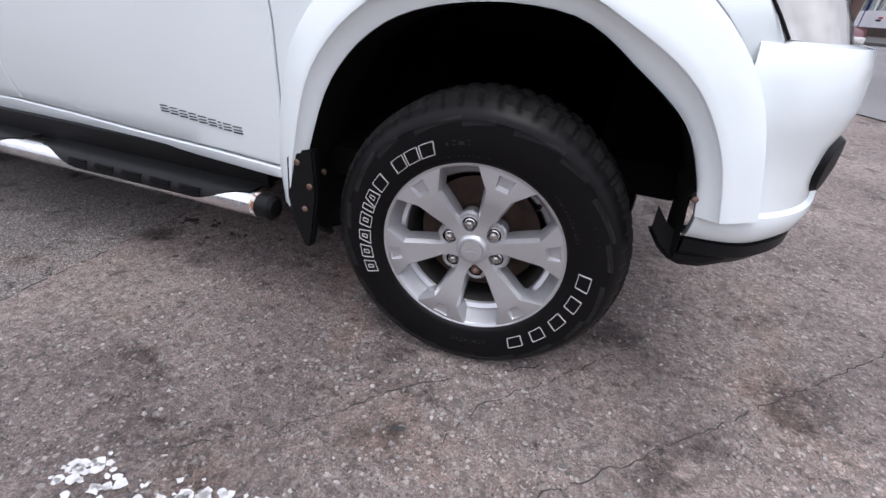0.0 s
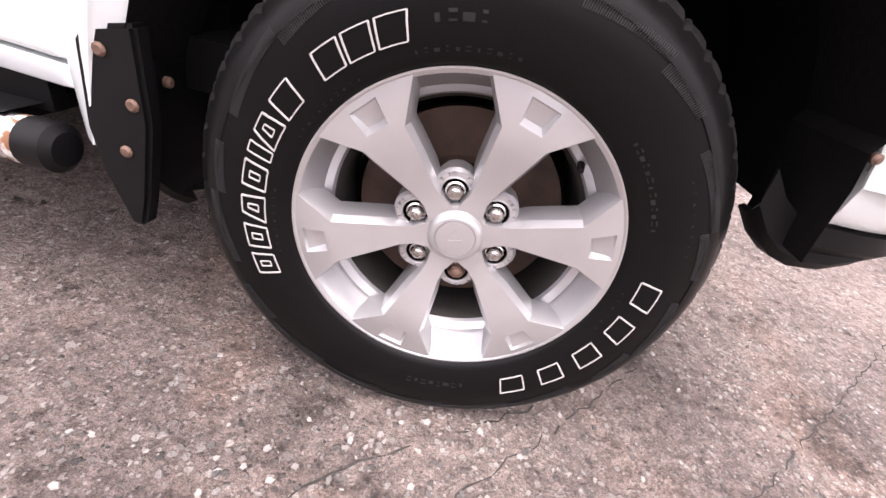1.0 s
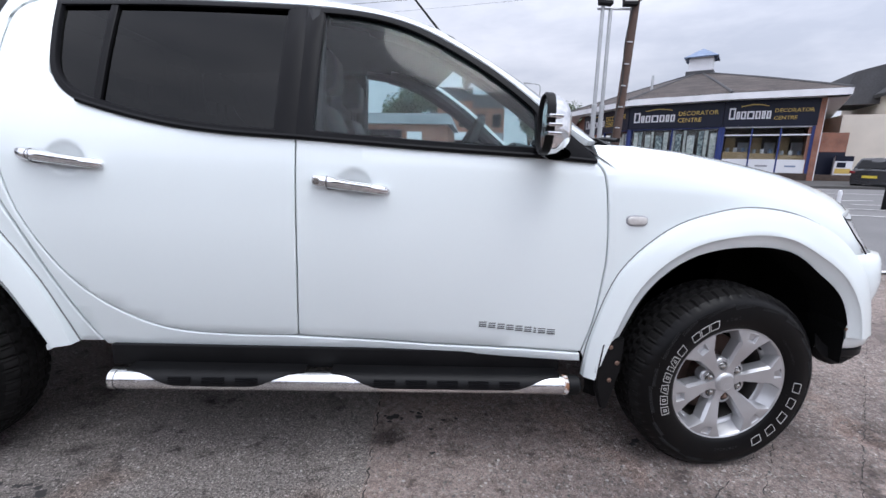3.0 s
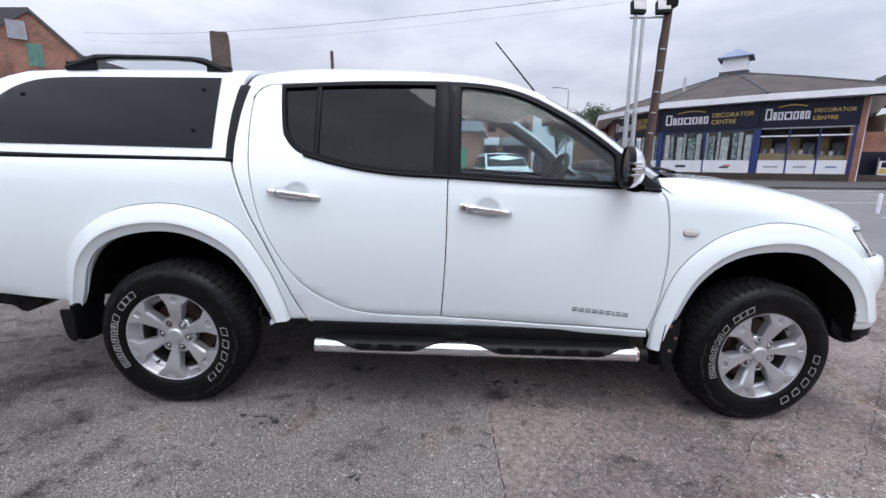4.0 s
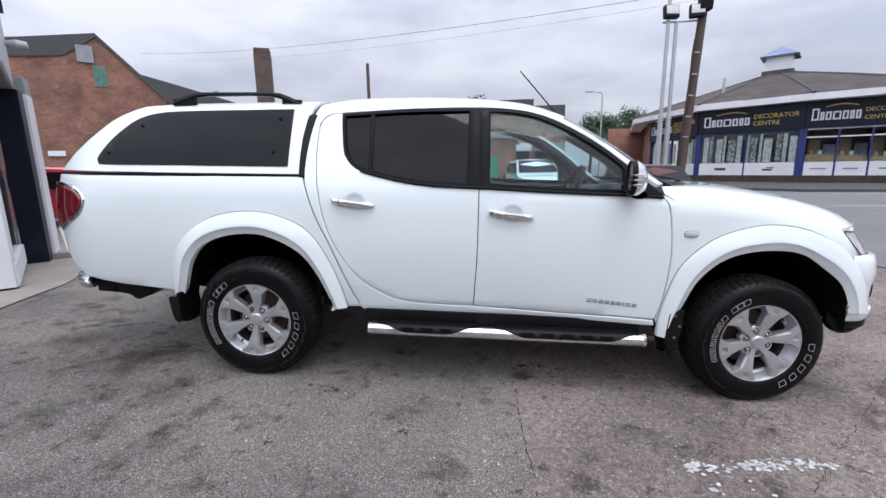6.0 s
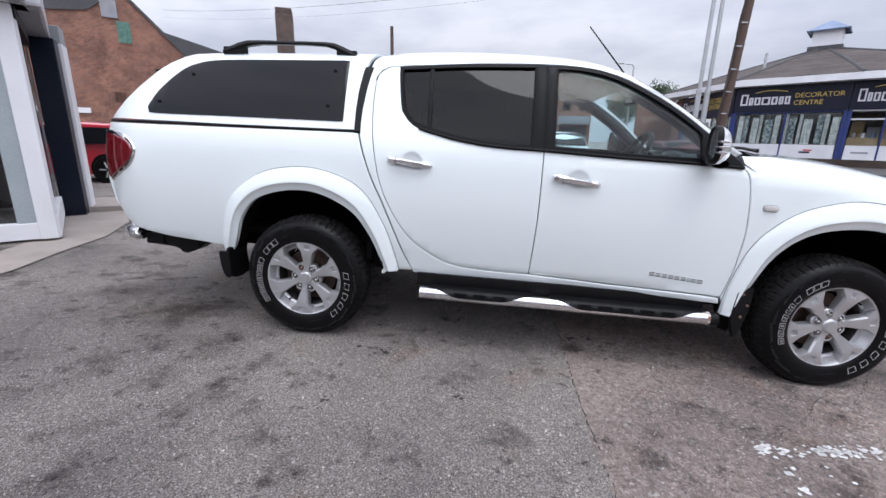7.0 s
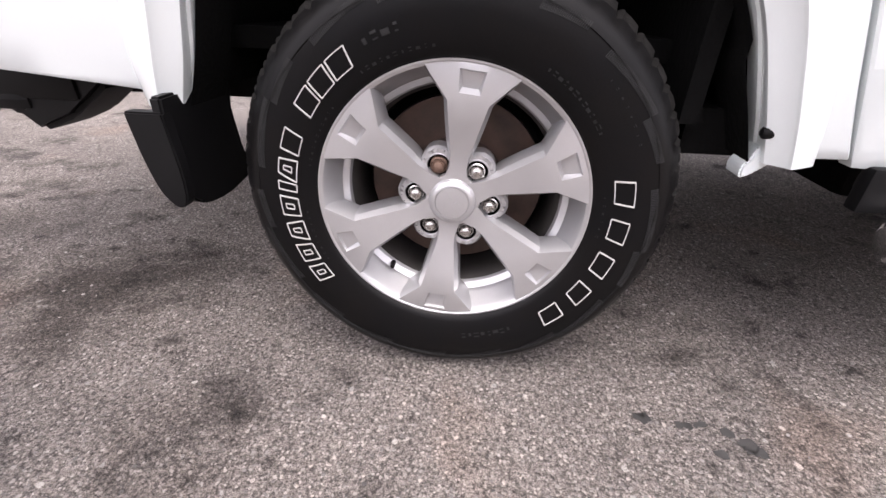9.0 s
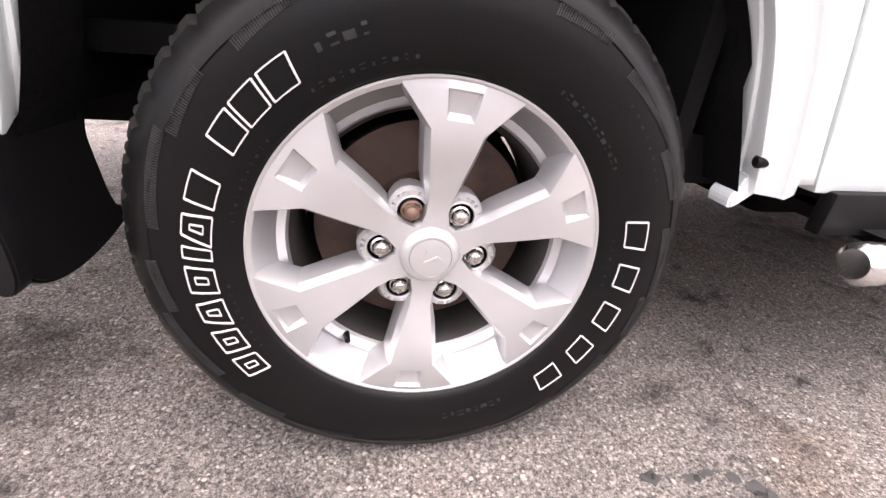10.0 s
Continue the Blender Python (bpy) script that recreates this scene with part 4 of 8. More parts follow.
rows.append([(x + 0.012, y, z - 0.06 * max(0.0, 1 - (abs(y - YC) / 0.42) ** 4)) for x, y, z in rows[-1]])
bm = bmesh.new()
grid(bm, rows)
bmesh.ops.recalc_face_normals(bm, faces=bm.faces[:])
if sum(f.normal.z for f in bm.faces) < 0:
    bmesh.ops.reverse_faces(bm, faces=bm.faces[:])
bmesh.ops.solidify(bm, geom=bm.faces[:], thickness=0.015)
part("bonnet", bm, M_PAINT, truck, "white bonnet")
rows = []
for y in np.linspace(0.17, 2 * YC - 0.17, 21):
    v = abs((YC - y) / (YC - 0.08))
    xw, xb = 2.66 - 0.30 * v**2.2, 2.42 + 0.42 * (1 - v * v)
    rows.append([(xw - 0.02, y, 1.270), (xw + 0.02, y, 1.268), (xb - 0.03, y, 1.254), (xb + 0.012, y, 1.236)])
bm = bmesh.new()
grid(bm, rows)
bmesh.ops.recalc_face_normals(bm, faces=bm.faces[:])
bmesh.ops.solidify(bm, geom=bm.faces[:], thickness=0.008)
part("cowl", bm, M_BLACK, truck, "black cowl under the windscreen")
part("wiper", tube(bmesh.new(), [(2.58, 0.27, 1.272), (2.62, 0.5, 1.288), (2.66, 0.95, 1.292)], 0.009, 6), M_BLACK, truck)

NOSE = curve([(3.466, 0.014), (3.53, 0.018), (3.585, 0.036), (3.64, 0.080), (3.69, 0.14), (3.735, 0.225), (3.782, 0.36), (3.81, 0.55), (3.82, YC)], 4)
NOSE = NOSE + [(x, 2 * YC - y) for x, y in NOSE[-2::-1]]


def nose_band(profile, first=0, last=None):
    """A band round the front of the truck; profile: (height, how far in)."""
    pts = NOSE[first:last]
    rows = []
    for i, (x, y) in enumerate(pts):
        a, b = NOSE[max(first + i - 1, 0)], NOSE[min(first + i + 1, len(NOSE) - 1)]
        d = Vector((b[0] - a[0], b[1] - a[1])).normalized()
        nrm = Vector((d.y, -d.x))
        rows.append([(x - nrm.x * o, y - nrm.y * o, z) for z, o in profile])
    bm = bmesh.new()
    grid(bm, rows)
    bm.normal_update()
    if sum(f.normal.x * f.calc_area() for f in bm.faces) < 0:
        bmesh.ops.reverse_faces(bm, faces=bm.faces[:])
    bmesh.ops.solidify(bm, geom=bm.faces[:], thickness=0.02)
    return bm


part("front_bumper", nose_band([(0.500, 0.04), (0.507, 0.010), (0.525, -0.004), (0.560, -0.010), (0.574, -0.007), (0.580, 0.004), (0.64, 0.010), (0.70, 0.010), (0.74, 0.002), (0.78, 0.0), (0.82, 0.006), (0.85, 0.011), (0.872, 0.018), (0.881, 0.024), (0.886, 0.05)]), M_PAINT, truck, "white front bumper")
part("bumper_lip", nose_band([(0.435, 0.06), (0.445, 0.03), (0.475, 0.004), (0.502, 0.004)]), M_BLACK, truck, "scuffed black bumper lip")
for s in (0, 1):
    bm = bmesh.new()
    grid(bm, [[(x, y0, z) for y0, z in ((0.016 + dy, zb + 0.07), (0.008 + dy, zb + 0.02), (0.02 + dy, zb + 0.004), (0.05 + dy, zb))] for x, dy, zb in ((3.405, 0.045, 0.480), (3.43, 0.036, 0.448), (3.455, 0.028, 0.430), (3.48, 0.022, 0.424), (3.52, 0.02, 0.430), (3.56, 0.028, 0.445))])
    bmesh.ops.recalc_face_normals(bm, faces=bm.faces[:])
    bmesh.ops.solidify(bm, geom=bm.faces[:], thickness=0.008)
    part("liner_skirt", mirrored(bm) if s else bm, M_BLACK, truck, "scuffed black liner skirt")
    bm = lathe(bmesh.new(), [(0.0, -0.003), (0.003, -0.003), (0.005, -0.001), (0.0065, 0.0), (0.0065, 0.006)], 14, "y", (3.452, -0.004, 0.598))
    part("arch_screw", mirrored(bm) if s else bm, M_RUSTNUT, truck)
part("grille", nose_band([(0.885, 0.08), (0.94, 0.07), (0.98, 0.08), (1.02, 0.11)], 27, -27), M_BLACK, truck)
bm = bmesh.new()
for z in (0.93, 0.965, 1.0):
    tube(bm, [(x - 0.10, y, z) for x, y in NOSE[28:-28]], 0.008, 6)
part("grille_bars", bm, M_CHROME, truck)
def lamp_shell(inset, table=LAMP):
    """The swept lamp: from its slanting edge on the wing round to the grille."""
    bm = bmesh.new()
    grid(bm, lamp_rows(inset, table))
    bm.normal_update()
    if sum(f.normal.x * f.calc_area() for f in bm.faces) < 0:
        bmesh.ops.reverse_faces(bm, faces=bm.faces[:])
    return bm


def even(line, n=14):
    """n points at even steps along a line."""
    cum = [0.0]
    for p, q in zip(line, line[1:]):
        cum.append(cum[-1] + (Vector(q) - Vector(p)).length)
    return [tuple(float(np.interp(t, cum, [p[k] for p in line])) for k in range(3)) for t in np.linspace(0, cum[-1], n)]


def lamp_rows(inset, table=LAMP):
    rows = []
    for x, z, o in table:
        line = [Vector((x, lamp_edge(x, z) + inset, z))]
        for i in range(1, 28):
            a, b = NOSE[i - 1], NOSE[i + 1]
            d = Vector((b[0] - a[0], b[1] - a[1])).normalized()
            q = Vector((NOSE[i][0] - d.y * (o + inset), NOSE[i][1] + d.x * (o + inset), z + 0.01 * max(0, NOSE[i][1] - 0.03) * (z > 0.97) - 0.06 * max(0, NOSE[i][1]) * (z < 0.9)))
            if q.x > line[-1].x + 0.02 and q.y > line[-1].y:
                line.append(q)
        rows.append(even(line))
    return rows


for s in (0, 1):
    # the painted brow between the bonnet's front edge and the lamp
    high = even([p for p in bonnet_front if p[1] < 0.62])
    low_edge = lamp_rows(0.0, LAMP[:1])[0]
    bm = bmesh.new()
    grid(bm, [[tuple(Vector(p).lerp(Vector(q), k) + Vector((0.012 * k * (1 - k), -0.02 * k * (1 - k), 0.0))) for p, q in zip(high, low_edge)] for k in (0, 0.25, 0.5, 0.75, 1)])
    bm.normal_update()
    if sum(f.normal.x * f.calc_area() for f in bm.faces) < 0:
        bmesh.ops.reverse_faces(bm, faces=bm.faces[:])
    part("lamp_brow", mirrored(bm) if s else bm, M_PAINT, truck)
    bm = lamp_shell(0.007)
    body = part("headlamp_body", mirrored(bm) if s else bm, M_LAMPWHITE, truck, "silvery headlamp reflector")
    bm = lamp_shell(0.0)
    part("headlamp_lens", mirrored(bm) if s else bm, M_LENS, truck, "clear headlamp lens").visible_shadow = False
    bm = tube(bmesh.new(), [tuple(p) for p in lamp_rows(-0.001, LAMP[:1])[0][6::-1]] + [(x, lamp_edge(x, z) - 0.001, z) for x, z, o in LAMP], 0.0028, 6)
    part("lamp_seal", mirrored(bm) if s else bm, M_TRIM, truck)
for s in (0, 1):
    bm = lathe(bmesh.new(), [(0.0, -0.02), (0.05, -0.015), (0.062, 0.0), (0.066, 0.02), (0.06, 0.04)], 20, "y").copy()
    bm.transform(pose(3.705, 0.195, 0.66, 0, 0, 58) @ Matrix.Diagonal((0.95, 1.3, 1.1, 1)))
    part("fog_lamp_recess", mirrored(bm) if s else bm, M_BLACK, truck)
IND = (2.568, flank(2.568, 0.984), 0.984)
for name_, hx, hz, d0, m_, lab in (("indicator_bezel", 0.040, 0.0195, 0.006, M_GREYBOARD, ""), ("indicator", 0.036, 0.0155, 0.011, M_AMBERLENS, "clear side indicator lens")):
    bm = lathe(bmesh.new(), [(0.0, -d0), (0.7, -d0), (0.92, -d0 + 0.002), (1.0, -d0 + 0.005), (1.0, 0.012)], 40, "y")
    for v in bm.verts:
        r = math.hypot(v.co.x, v.co.z)
        a = math.atan2(v.co.z, v.co.x)
        v.co.x = hx * r * math.copysign(abs(math.cos(a)) ** 0.55, math.cos(a))
        v.co.z = hz * r * math.copysign(abs(math.sin(a)) ** 0.75, math.sin(a))
    part(name_, bm, m_, truck, lab).matrix_basis = Matrix.Translation(IND)

# tail: tailgate, lamps, tow bar, underside
bm = bmesh.new()
rows = []
for z, x in ((0.58, -1.25), (0.64, -1.295), (0.74, -1.345), (0.88, -1.365), (1.05, -1.36), (1.236, -1.335)):
    ye = flank(-1.325, z) + 0.01
    rows.append([(x - 0.03 * (1 - (v * v)), YC - v * (YC - ye), z) for v in np.linspace(1, -1, 13)])
grid(bm, rows)
bmesh.ops.recalc_face_normals(bm, faces=bm.faces[:])
if sum(f.normal.x for f in bm.faces) > 0:
    bmesh.ops.reverse_faces(bm, faces=bm.faces[:])
bmesh.ops.solidify(bm, geom=bm.faces[:], thickness=0.03)
part("tailgate", bm, M_PAINT, truck, "white tailgate")
tl = curve([(-1.375, 1.188), (-1.26, 1.187), (-1.14, 1.166), (-1.075, 1.118), (-1.065, 1.06), (-1.11, 0.99), (-1.21, 0.93), (-1.365, 0.868), (-1.395, 1.03)], 3)
panel("tail_lamp", tl, M_CHROME, "chrome-rimmed red tail lamp", lift=0.008, gap=0, bev=0.008, depth=0.05)
panel("tail_lamp_lens", shrink(tidy(tl), 0.022), M_REDLENS, lift=0.016, gap=0, bev=0.006, depth=0.03)
bm = bmesh.new()
tube(bm, [(-1.02, 0.20, 0.47), (-1.12, 0.19, 0.50), (-1.20, 0.18, 0.52)], 0.03, 12)
box(bm, -1.10, -0.80, 0.16, 0.40, 0.465, 0.54, 0.02)
box(bm, -1.03, -0.92, 0.16, 0.25, 0.44, 0.492, 0.024)
prism(bm, [(-1.16, 0.53), (-1.15, 0.45), (-1.06, 0.445), (-0.98, 0.44), (-0.93, 0.395), (-0.84, 0.43), (-0.74, 0.50), (-0.74, 0.55)], 0.17, 0.30, 0.012)
box(bm, -1.18, -1.05, 0.15, 0.25, 0.455, 0.535, 0.015)
part("tow_bar", bm, M_BLACK, truck, "black steel tow bar")
part("tow_ball", lathe(bmesh.new(), [(0.0, -0.035), (0.02, -0.03), (0.034, -0.012), (0.036, 0.0), (0.032, 0.016), (0.02, 0.03), (0.0, 0.035)], 20, "y", (-1.20, 0.115, 0.525)), M_STEEL, truck)
part("rear_step_tube", tube(bmesh.new(), [(-1.18, 0.135, 0.535), (-1.24, 0.14, 0.537), (-1.30, 0.19, 0.54), (-1.33, 0.30, 0.54), (-1.34, 0.42, 0.545), (-1.32, YC, 0.55), (-1.32, 2 * YC - 0.3, 0.55)], 0.044, 16), M_STEEL, truck, "polished steel rear bumper tube")
bm = bmesh.new()
for y in (0.42, 2 * YC - 0.42):
    box(bm, -1.1, 3.5, y - 0.05, y + 0.05, 0.45, 0.55, 0.01)
box(bm, -1.15, 0.4, 0.2, 2 * YC - 0.2, 0.58, 0.62)
tube(bm, [(0, 0.3, HUB), (0, YC, HUB), (0, 2 * YC - 0.3, HUB)], [0.05, 0.12, 0.05], 12)
tube(bm, [(3, 0.3, HUB), (3, 2 * YC - 0.3, HUB)], 0.045, 10)
box(bm, 2.75, 3.3, 0.5, 2 * YC - 0.5, 0.42, 0.85, 0.03)
part("chassis", bm, M_LINER, truck, "dirty black chassis and axles")
# boxes for the low underbody, added to block daylight passing under the truck
part("underbody_light_block", boxed(0.95, 2.45, 0.42, 2 * YC - 0.42, 0.26, 0.44, 0.03), M_LINER, truck)
part("rear_light_block", boxed(-1.0, -0.3, 0.62, 2 * YC - 0.62, 0.42, 0.56, 0.04), M_LINER, truck)
part("front_light_block", boxed(2.5, 3.42, 0.45, 2 * YC - 0.45, 0.26, 0.44, 0.04), M_LINER, truck)
part("aerial", tube(bmesh.new(), [(1.86, 0.55, 1.70), (1.62, 0.55, 1.955)], [0.005, 0.0035], 6), M_BLACK, truck)

# running boards
for s in (0, 1):
    bm = bmesh.new()
    tube(bm, [(x, 0.0, 0.345) for x in np.linspace(0.725, 2.395, 20)], 0.036, 24)
    bar = part("step_bar", mirrored(bm) if s else bm, M_STEEL, truck, "polished steel side step bar")
    for x0, x1, ribs in ((0.775, 1.395, 3), (1.49, 2.345, 5)):
        bm = bmesh.new()
        rows = []
        n = 28
        for i in range(n + 1):
            u = i / n
            x = x0 + (x1 - x0) * u
            e = min(1.0, min(u, 1 - u) * (x1 - x0) / 0.19)
            e = e * e * (3 - 2 * e)
            wrap = [radians(q) * (0.12 + 0.88 * e) for q in (25, 50, 75, 98)]
            rows.append([(x, 0.06, 0.384), (x, 0.0, 0.3845), *[(x, -0.0395 * math.sin(q), 0.345 + 0.0395 * math.cos(q)) for q in wrap]])
        grid(bm, rows)
        bmesh.ops.recalc_face_normals(bm, faces=bm.faces[:])
        if sum(f.normal.z * f.calc_area() for f in bm.faces) < 0:
            bmesh.ops.reverse_faces(bm, faces=bm.faces[:])
        tread = part("step_tread", mirrored(bm) if s else bm, M_BLACK, bar, "black plastic step tread")
        c = (x0 + x1) / 2
        for k in range(ribs):
            x = c + (k - (ribs - 1) / 2) * 0.115
            bm = bmesh.new()
            for j in range(4):
                box(bm, x - 0.038, x + 0.038, -0.0405 + 0.004 * (j > 2), -0.028, 0.344 + 0.0075 * j, 0.3485 + 0.0075 * j)
            part("tread_rib", mirrored(bm) if s else bm, M_TRIM, bar, smooth=False)
    for x in (0.725, 2.395):
        bm = lathe(bmesh.new(), [(0.0, -0.012 if x < 1 else 0.032), (0.026, -0.010 if x < 1 else 0.030), (0.0375, 0.0 if x < 1 else 0.020), (0.0385, 0.02 if x < 1 else -0.02)], 24, "x", (x, 0.0, 0.345))
        part("end_cap", mirrored(bm) if s else bm, M_BLACK if x > 1 else M_STEEL, bar, "black rubber end cap" if x > 1 else "")
    bm = lathe(bmesh.new(), [(0.0362, -0.012), (0.0368, -0.009), (0.0368, 0.003), (0.0362, 0.006)], 24, "x", (2.37, 0.0, 0.345))
    part("rust_band", mirrored(bm) if s else bm, M_FLAKY, bar, "flaking rusty band")
    bm = bmesh.new()
    box(bm, 0.69, 2.36, 0.055, 0.085, 0.37, 0.448, 0.006)
    part("sill_guard", mirrored(bm) if s else bm, M_BLACK, truck, "black plastic sill guard")
    for x in (0.9, 1.6, 2.25):
        bm = boxed(x - 0.03, x + 0.03, -0.01, 0.3, 0.335, 0.365, 0.004)
        part("step_bracket", mirrored(bm) if s else bm, M_BLACK, truck)


# mud flaps
def mud_flap(x0, x1, z0, z1, y0, y1, lean):
    bm = bmesh.new()
    rows = []
    for i in range(17):
        u = i / 16
        z = z1 + (z0 - z1) * u
        dx = lean * u * u
        w = 0.0 if u < 0.55 else 0.085 * ((u - 0.55) / 0.45) ** 2.6
        rows.append([(x0 + dx + w * 0.3, y0 + w, z), (x0 + dx - 0.004, (y0 + y1) / 2, z), (x0 + dx + w * 0.3, y1 - w, z)])
    grid(bm, rows)
    bmesh.ops.recalc_face_normals(bm, faces=bm.faces[:])
    bmesh.ops.solidify(bm, geom=bm.faces[:], thickness=x1 - x0)
    return bm


for s in (0, 1):
    bm = mud_flap(2.545, 2.563, 0.25, 0.555, 0.014, 0.24, -0.02)
    fl = part("mud_flap", mirrored(bm) if s else bm, M_BLACK, truck, "black rubber mud flap")
    bm2 = bmesh.new()
    prism(bm2, tidy(curve([(-0.03, 0.525), (0.165, 0.525), (0.166, 0.473), (0.177, 0.41), (0.21, 0.356), (0.246, 0.335), (0.236, 0.312), (0.145, 0.305), (0.065, 0.312), (0.005, 0.33), (-0.02, 0.36), (-0.034, 0.42), (-0.03, 0.525)], 4)), -0.01, 0.01, 0.004)
    for v in bm2.verts:
        # the outline was drawn across the truck; the plate bows a little rearwards at its foot
        y, z = v.co.x, v.co.z
        v.co = Vector((-0.478 + v.co.y - 0.02 * max(0.0, (0.42 - z) / 0.1) * max(0.0, (y - 0.02) / 0.2), y, z))
    bmesh.ops.recalc_face_normals(bm2, faces=bm2.faces[:])
    part("mud_flap", mirrored(bm2) if s else bm2, M_BLACK, truck, "black rubber mud flap")
    bm = prism(bmesh.new(), [(2.478, 0.40), (2.488, 0.515), (2.500, 0.532), (2.575, 0.548), (2.575, 0.42), (2.552, 0.30), (2.538, 0.25), (2.518, 0.25), (2.488, 0.33)], -0.014, 0.016, 0.006)
    part("flap_bracket", mirrored(bm) if s else bm, M_BLACK, truck)
    bm = prism(bmesh.new(), [(-0.535, 0.502), (-0.468, 0.502), *curve([(-0.464, 0.44), (-0.462, 0.39), (-0.466, 0.352), (-0.478, 0.336), (-0.495, 0.340), (-0.515, 0.37), (-0.528, 0.43)], 3)], -0.036, -0.010, 0.003)
    part("flap_edge", mirrored(bm) if s else bm, M_BLACK, truck)
for x, y, z, m in ((2.524, -0.015, 0.508, M_RUSTNUT), (2.556, -0.015, 0.445, M_RUSTNUT), (2.534, -0.015, 0.375, M_RUSTNUT), ):
    part("arch_screw", lathe(bmesh.new(), [(0.0, -0.004), (0.006, -0.004), (0.009, -0.001), (0.009, 0.006)], 10, "y", (x, y, z)), m, truck)
for x, z, d in ((0.478, 0.505, 1), (0.437, 0.655, 1), (-0.462, 0.545, -1), (-0.428, 0.665, -1)):
    part("arch_screw", lathe(bmesh.new(), [(0.0, -0.005 * d), (0.006, -0.005 * d), (0.010, -0.001 * d), (0.010, 0.012 * d)], 14, "x", (x, 0.026, z)), M_BLACK, truck)
for y, z, m in ((0.06, 0.462, M_RUSTNUT), (0.0, 0.42, M_RUSTNUT), (0.0, 0.525, M_NUT)):
    part("arch_screw", lathe(bmesh.new(), [(0.0, 0.004), (0.005, 0.004), (0.008, 0.001), (0.008, -0.006)], 10, "x", (2.556, y, z)), m, truck)


for s in (0, 1):
    bm = bmesh.new()
    prism(bm, curve([(0.515, 0.466), (0.515, 0.450), (0.502, 0.438), (0.488, 0.428), (0.476, 0.426), (0.474, 0.444), (0.484, 0.458), (0.490, 0.478), (0.502, 0.478)], 3), 0.042, 0.092, 0.004)
    part("flare_foot", mirrored(bm) if s else bm, M_PAINT, truck)


# door handles
def door_handle(x, z, parent, lock):
    """A chrome pull: a rounded upper face, a sharp crease low down, feet at both ends and an open grip between."""
    section = [(1.0, -0.05), (1.02, 0.35), (0.86, 0.78), (0.45, 0.97), (0.0, 1.0), (-0.36, 0.93), (-0.50, 0.74), (-0.62, 0.72), (-0.86, 0.60), (-1.0, 0.30), (-0.98, -0.05)]
    bm = bmesh.new()
    rows = []
    for u, w, out, grip in ((-0.130, 0.007, 0.010, 0), (-0.127, 0.015, 0.020, 0), (-0.116, 0.0195, 0.029, 0), (-0.098, 0.0205, 0.034, 0), (-0.080, 0.0205, 0.037, 0), (-0.074, 0.0205, 0.038, 1), (-0.045, 0.0195, 0.041, 1), (0.0, 0.0185, 0.043, 1), (0.045, 0.0180, 0.042, 1), (0.074, 0.0175, 0.039, 1), (0.080, 0.0175, 0.037, 0), (0.102, 0.0165, 0.031, 0), (0.120, 0.0140, 0.022, 0), (0.130, 0.006, 0.010, 0)):
        cx, cz = x + u, z - u * 0.10
        s = flank(cx, cz)
        rows.append([(cx, s - (out * k if k > 0 else 0.016 if grip else -0.002), cz + w * h) for h, k in section])
    vs = grid(bm, rows)
    bm.faces.new(vs[0])
    bm.faces.new(vs[-1])
    bmesh.ops.recalc_face_normals(bm, faces=bm.faces[:])
    handle = part("door_handle", bm, M_CHROME, parent, "chrome pull handle")
    # solid black block stands for the shade in the open grip
    bm = bmesh.new()
    box(bm, x - 0.078, x + 0.078, flank(x, z) - 0.013, flank(x, z) + 0.004, z - 0.016, z + 0.008, 0.003)
    part("grip_shade", bm, M_TRIM, handle, "black block for the shade behind the grip")
    seam = [(x - 0.076, flank(x, z) - 0.0415 * k - 0.0004, z + 0.0076 + 0.0206 * h) for h, k in section[1:-1]]
    part("handle_seam", tube(bmesh.new(), seam, 0.0012, 5), M_TRIM, handle)
    if lock:
        part("lock_barrel", lathe(bmesh.new(), [(0.0, -0.003), (0.007, -0.003), (0.008, 0.0), (0.0105, -0.003), (0.0125, -0.001), (0.013, 0.006)], 18, "y", (x - 0.110, flank(x - 0.110, z + 0.012) - 0.032, z + 0.012)), M_NUT, handle)


door_handle(1.558, 1.063, front_door, True)
door_handle(0.632, 1.107, rear_door, False)

# model name on the front door, as plain bars
for k, w in enumerate((0.028, 0.027, 0.027, 0.027, 0.027, 0.027, 0.010, 0.027, 0.03)):
    x = 2.030 + sum((0.028, 0.027, 0.027, 0.027, 0.027, 0.027, 0.010, 0.027, 0.03)[:k]) + 0.0075 * k
    z = 0.569 - (x - 2.03) * 0.085
    s = flank(x, z)
    bm = bmesh.new()
    for z0, z1 in ((-0.010, -0.0065), (-0.002, 0.001), (0.0065, 0.010)):
        box(bm, x, x + w, s - 0.0022, s + 0.002, z + z0, z + z1)
    part("badge_bar", bm, M_BADGE, front_door, "dark grey badge bars", False)

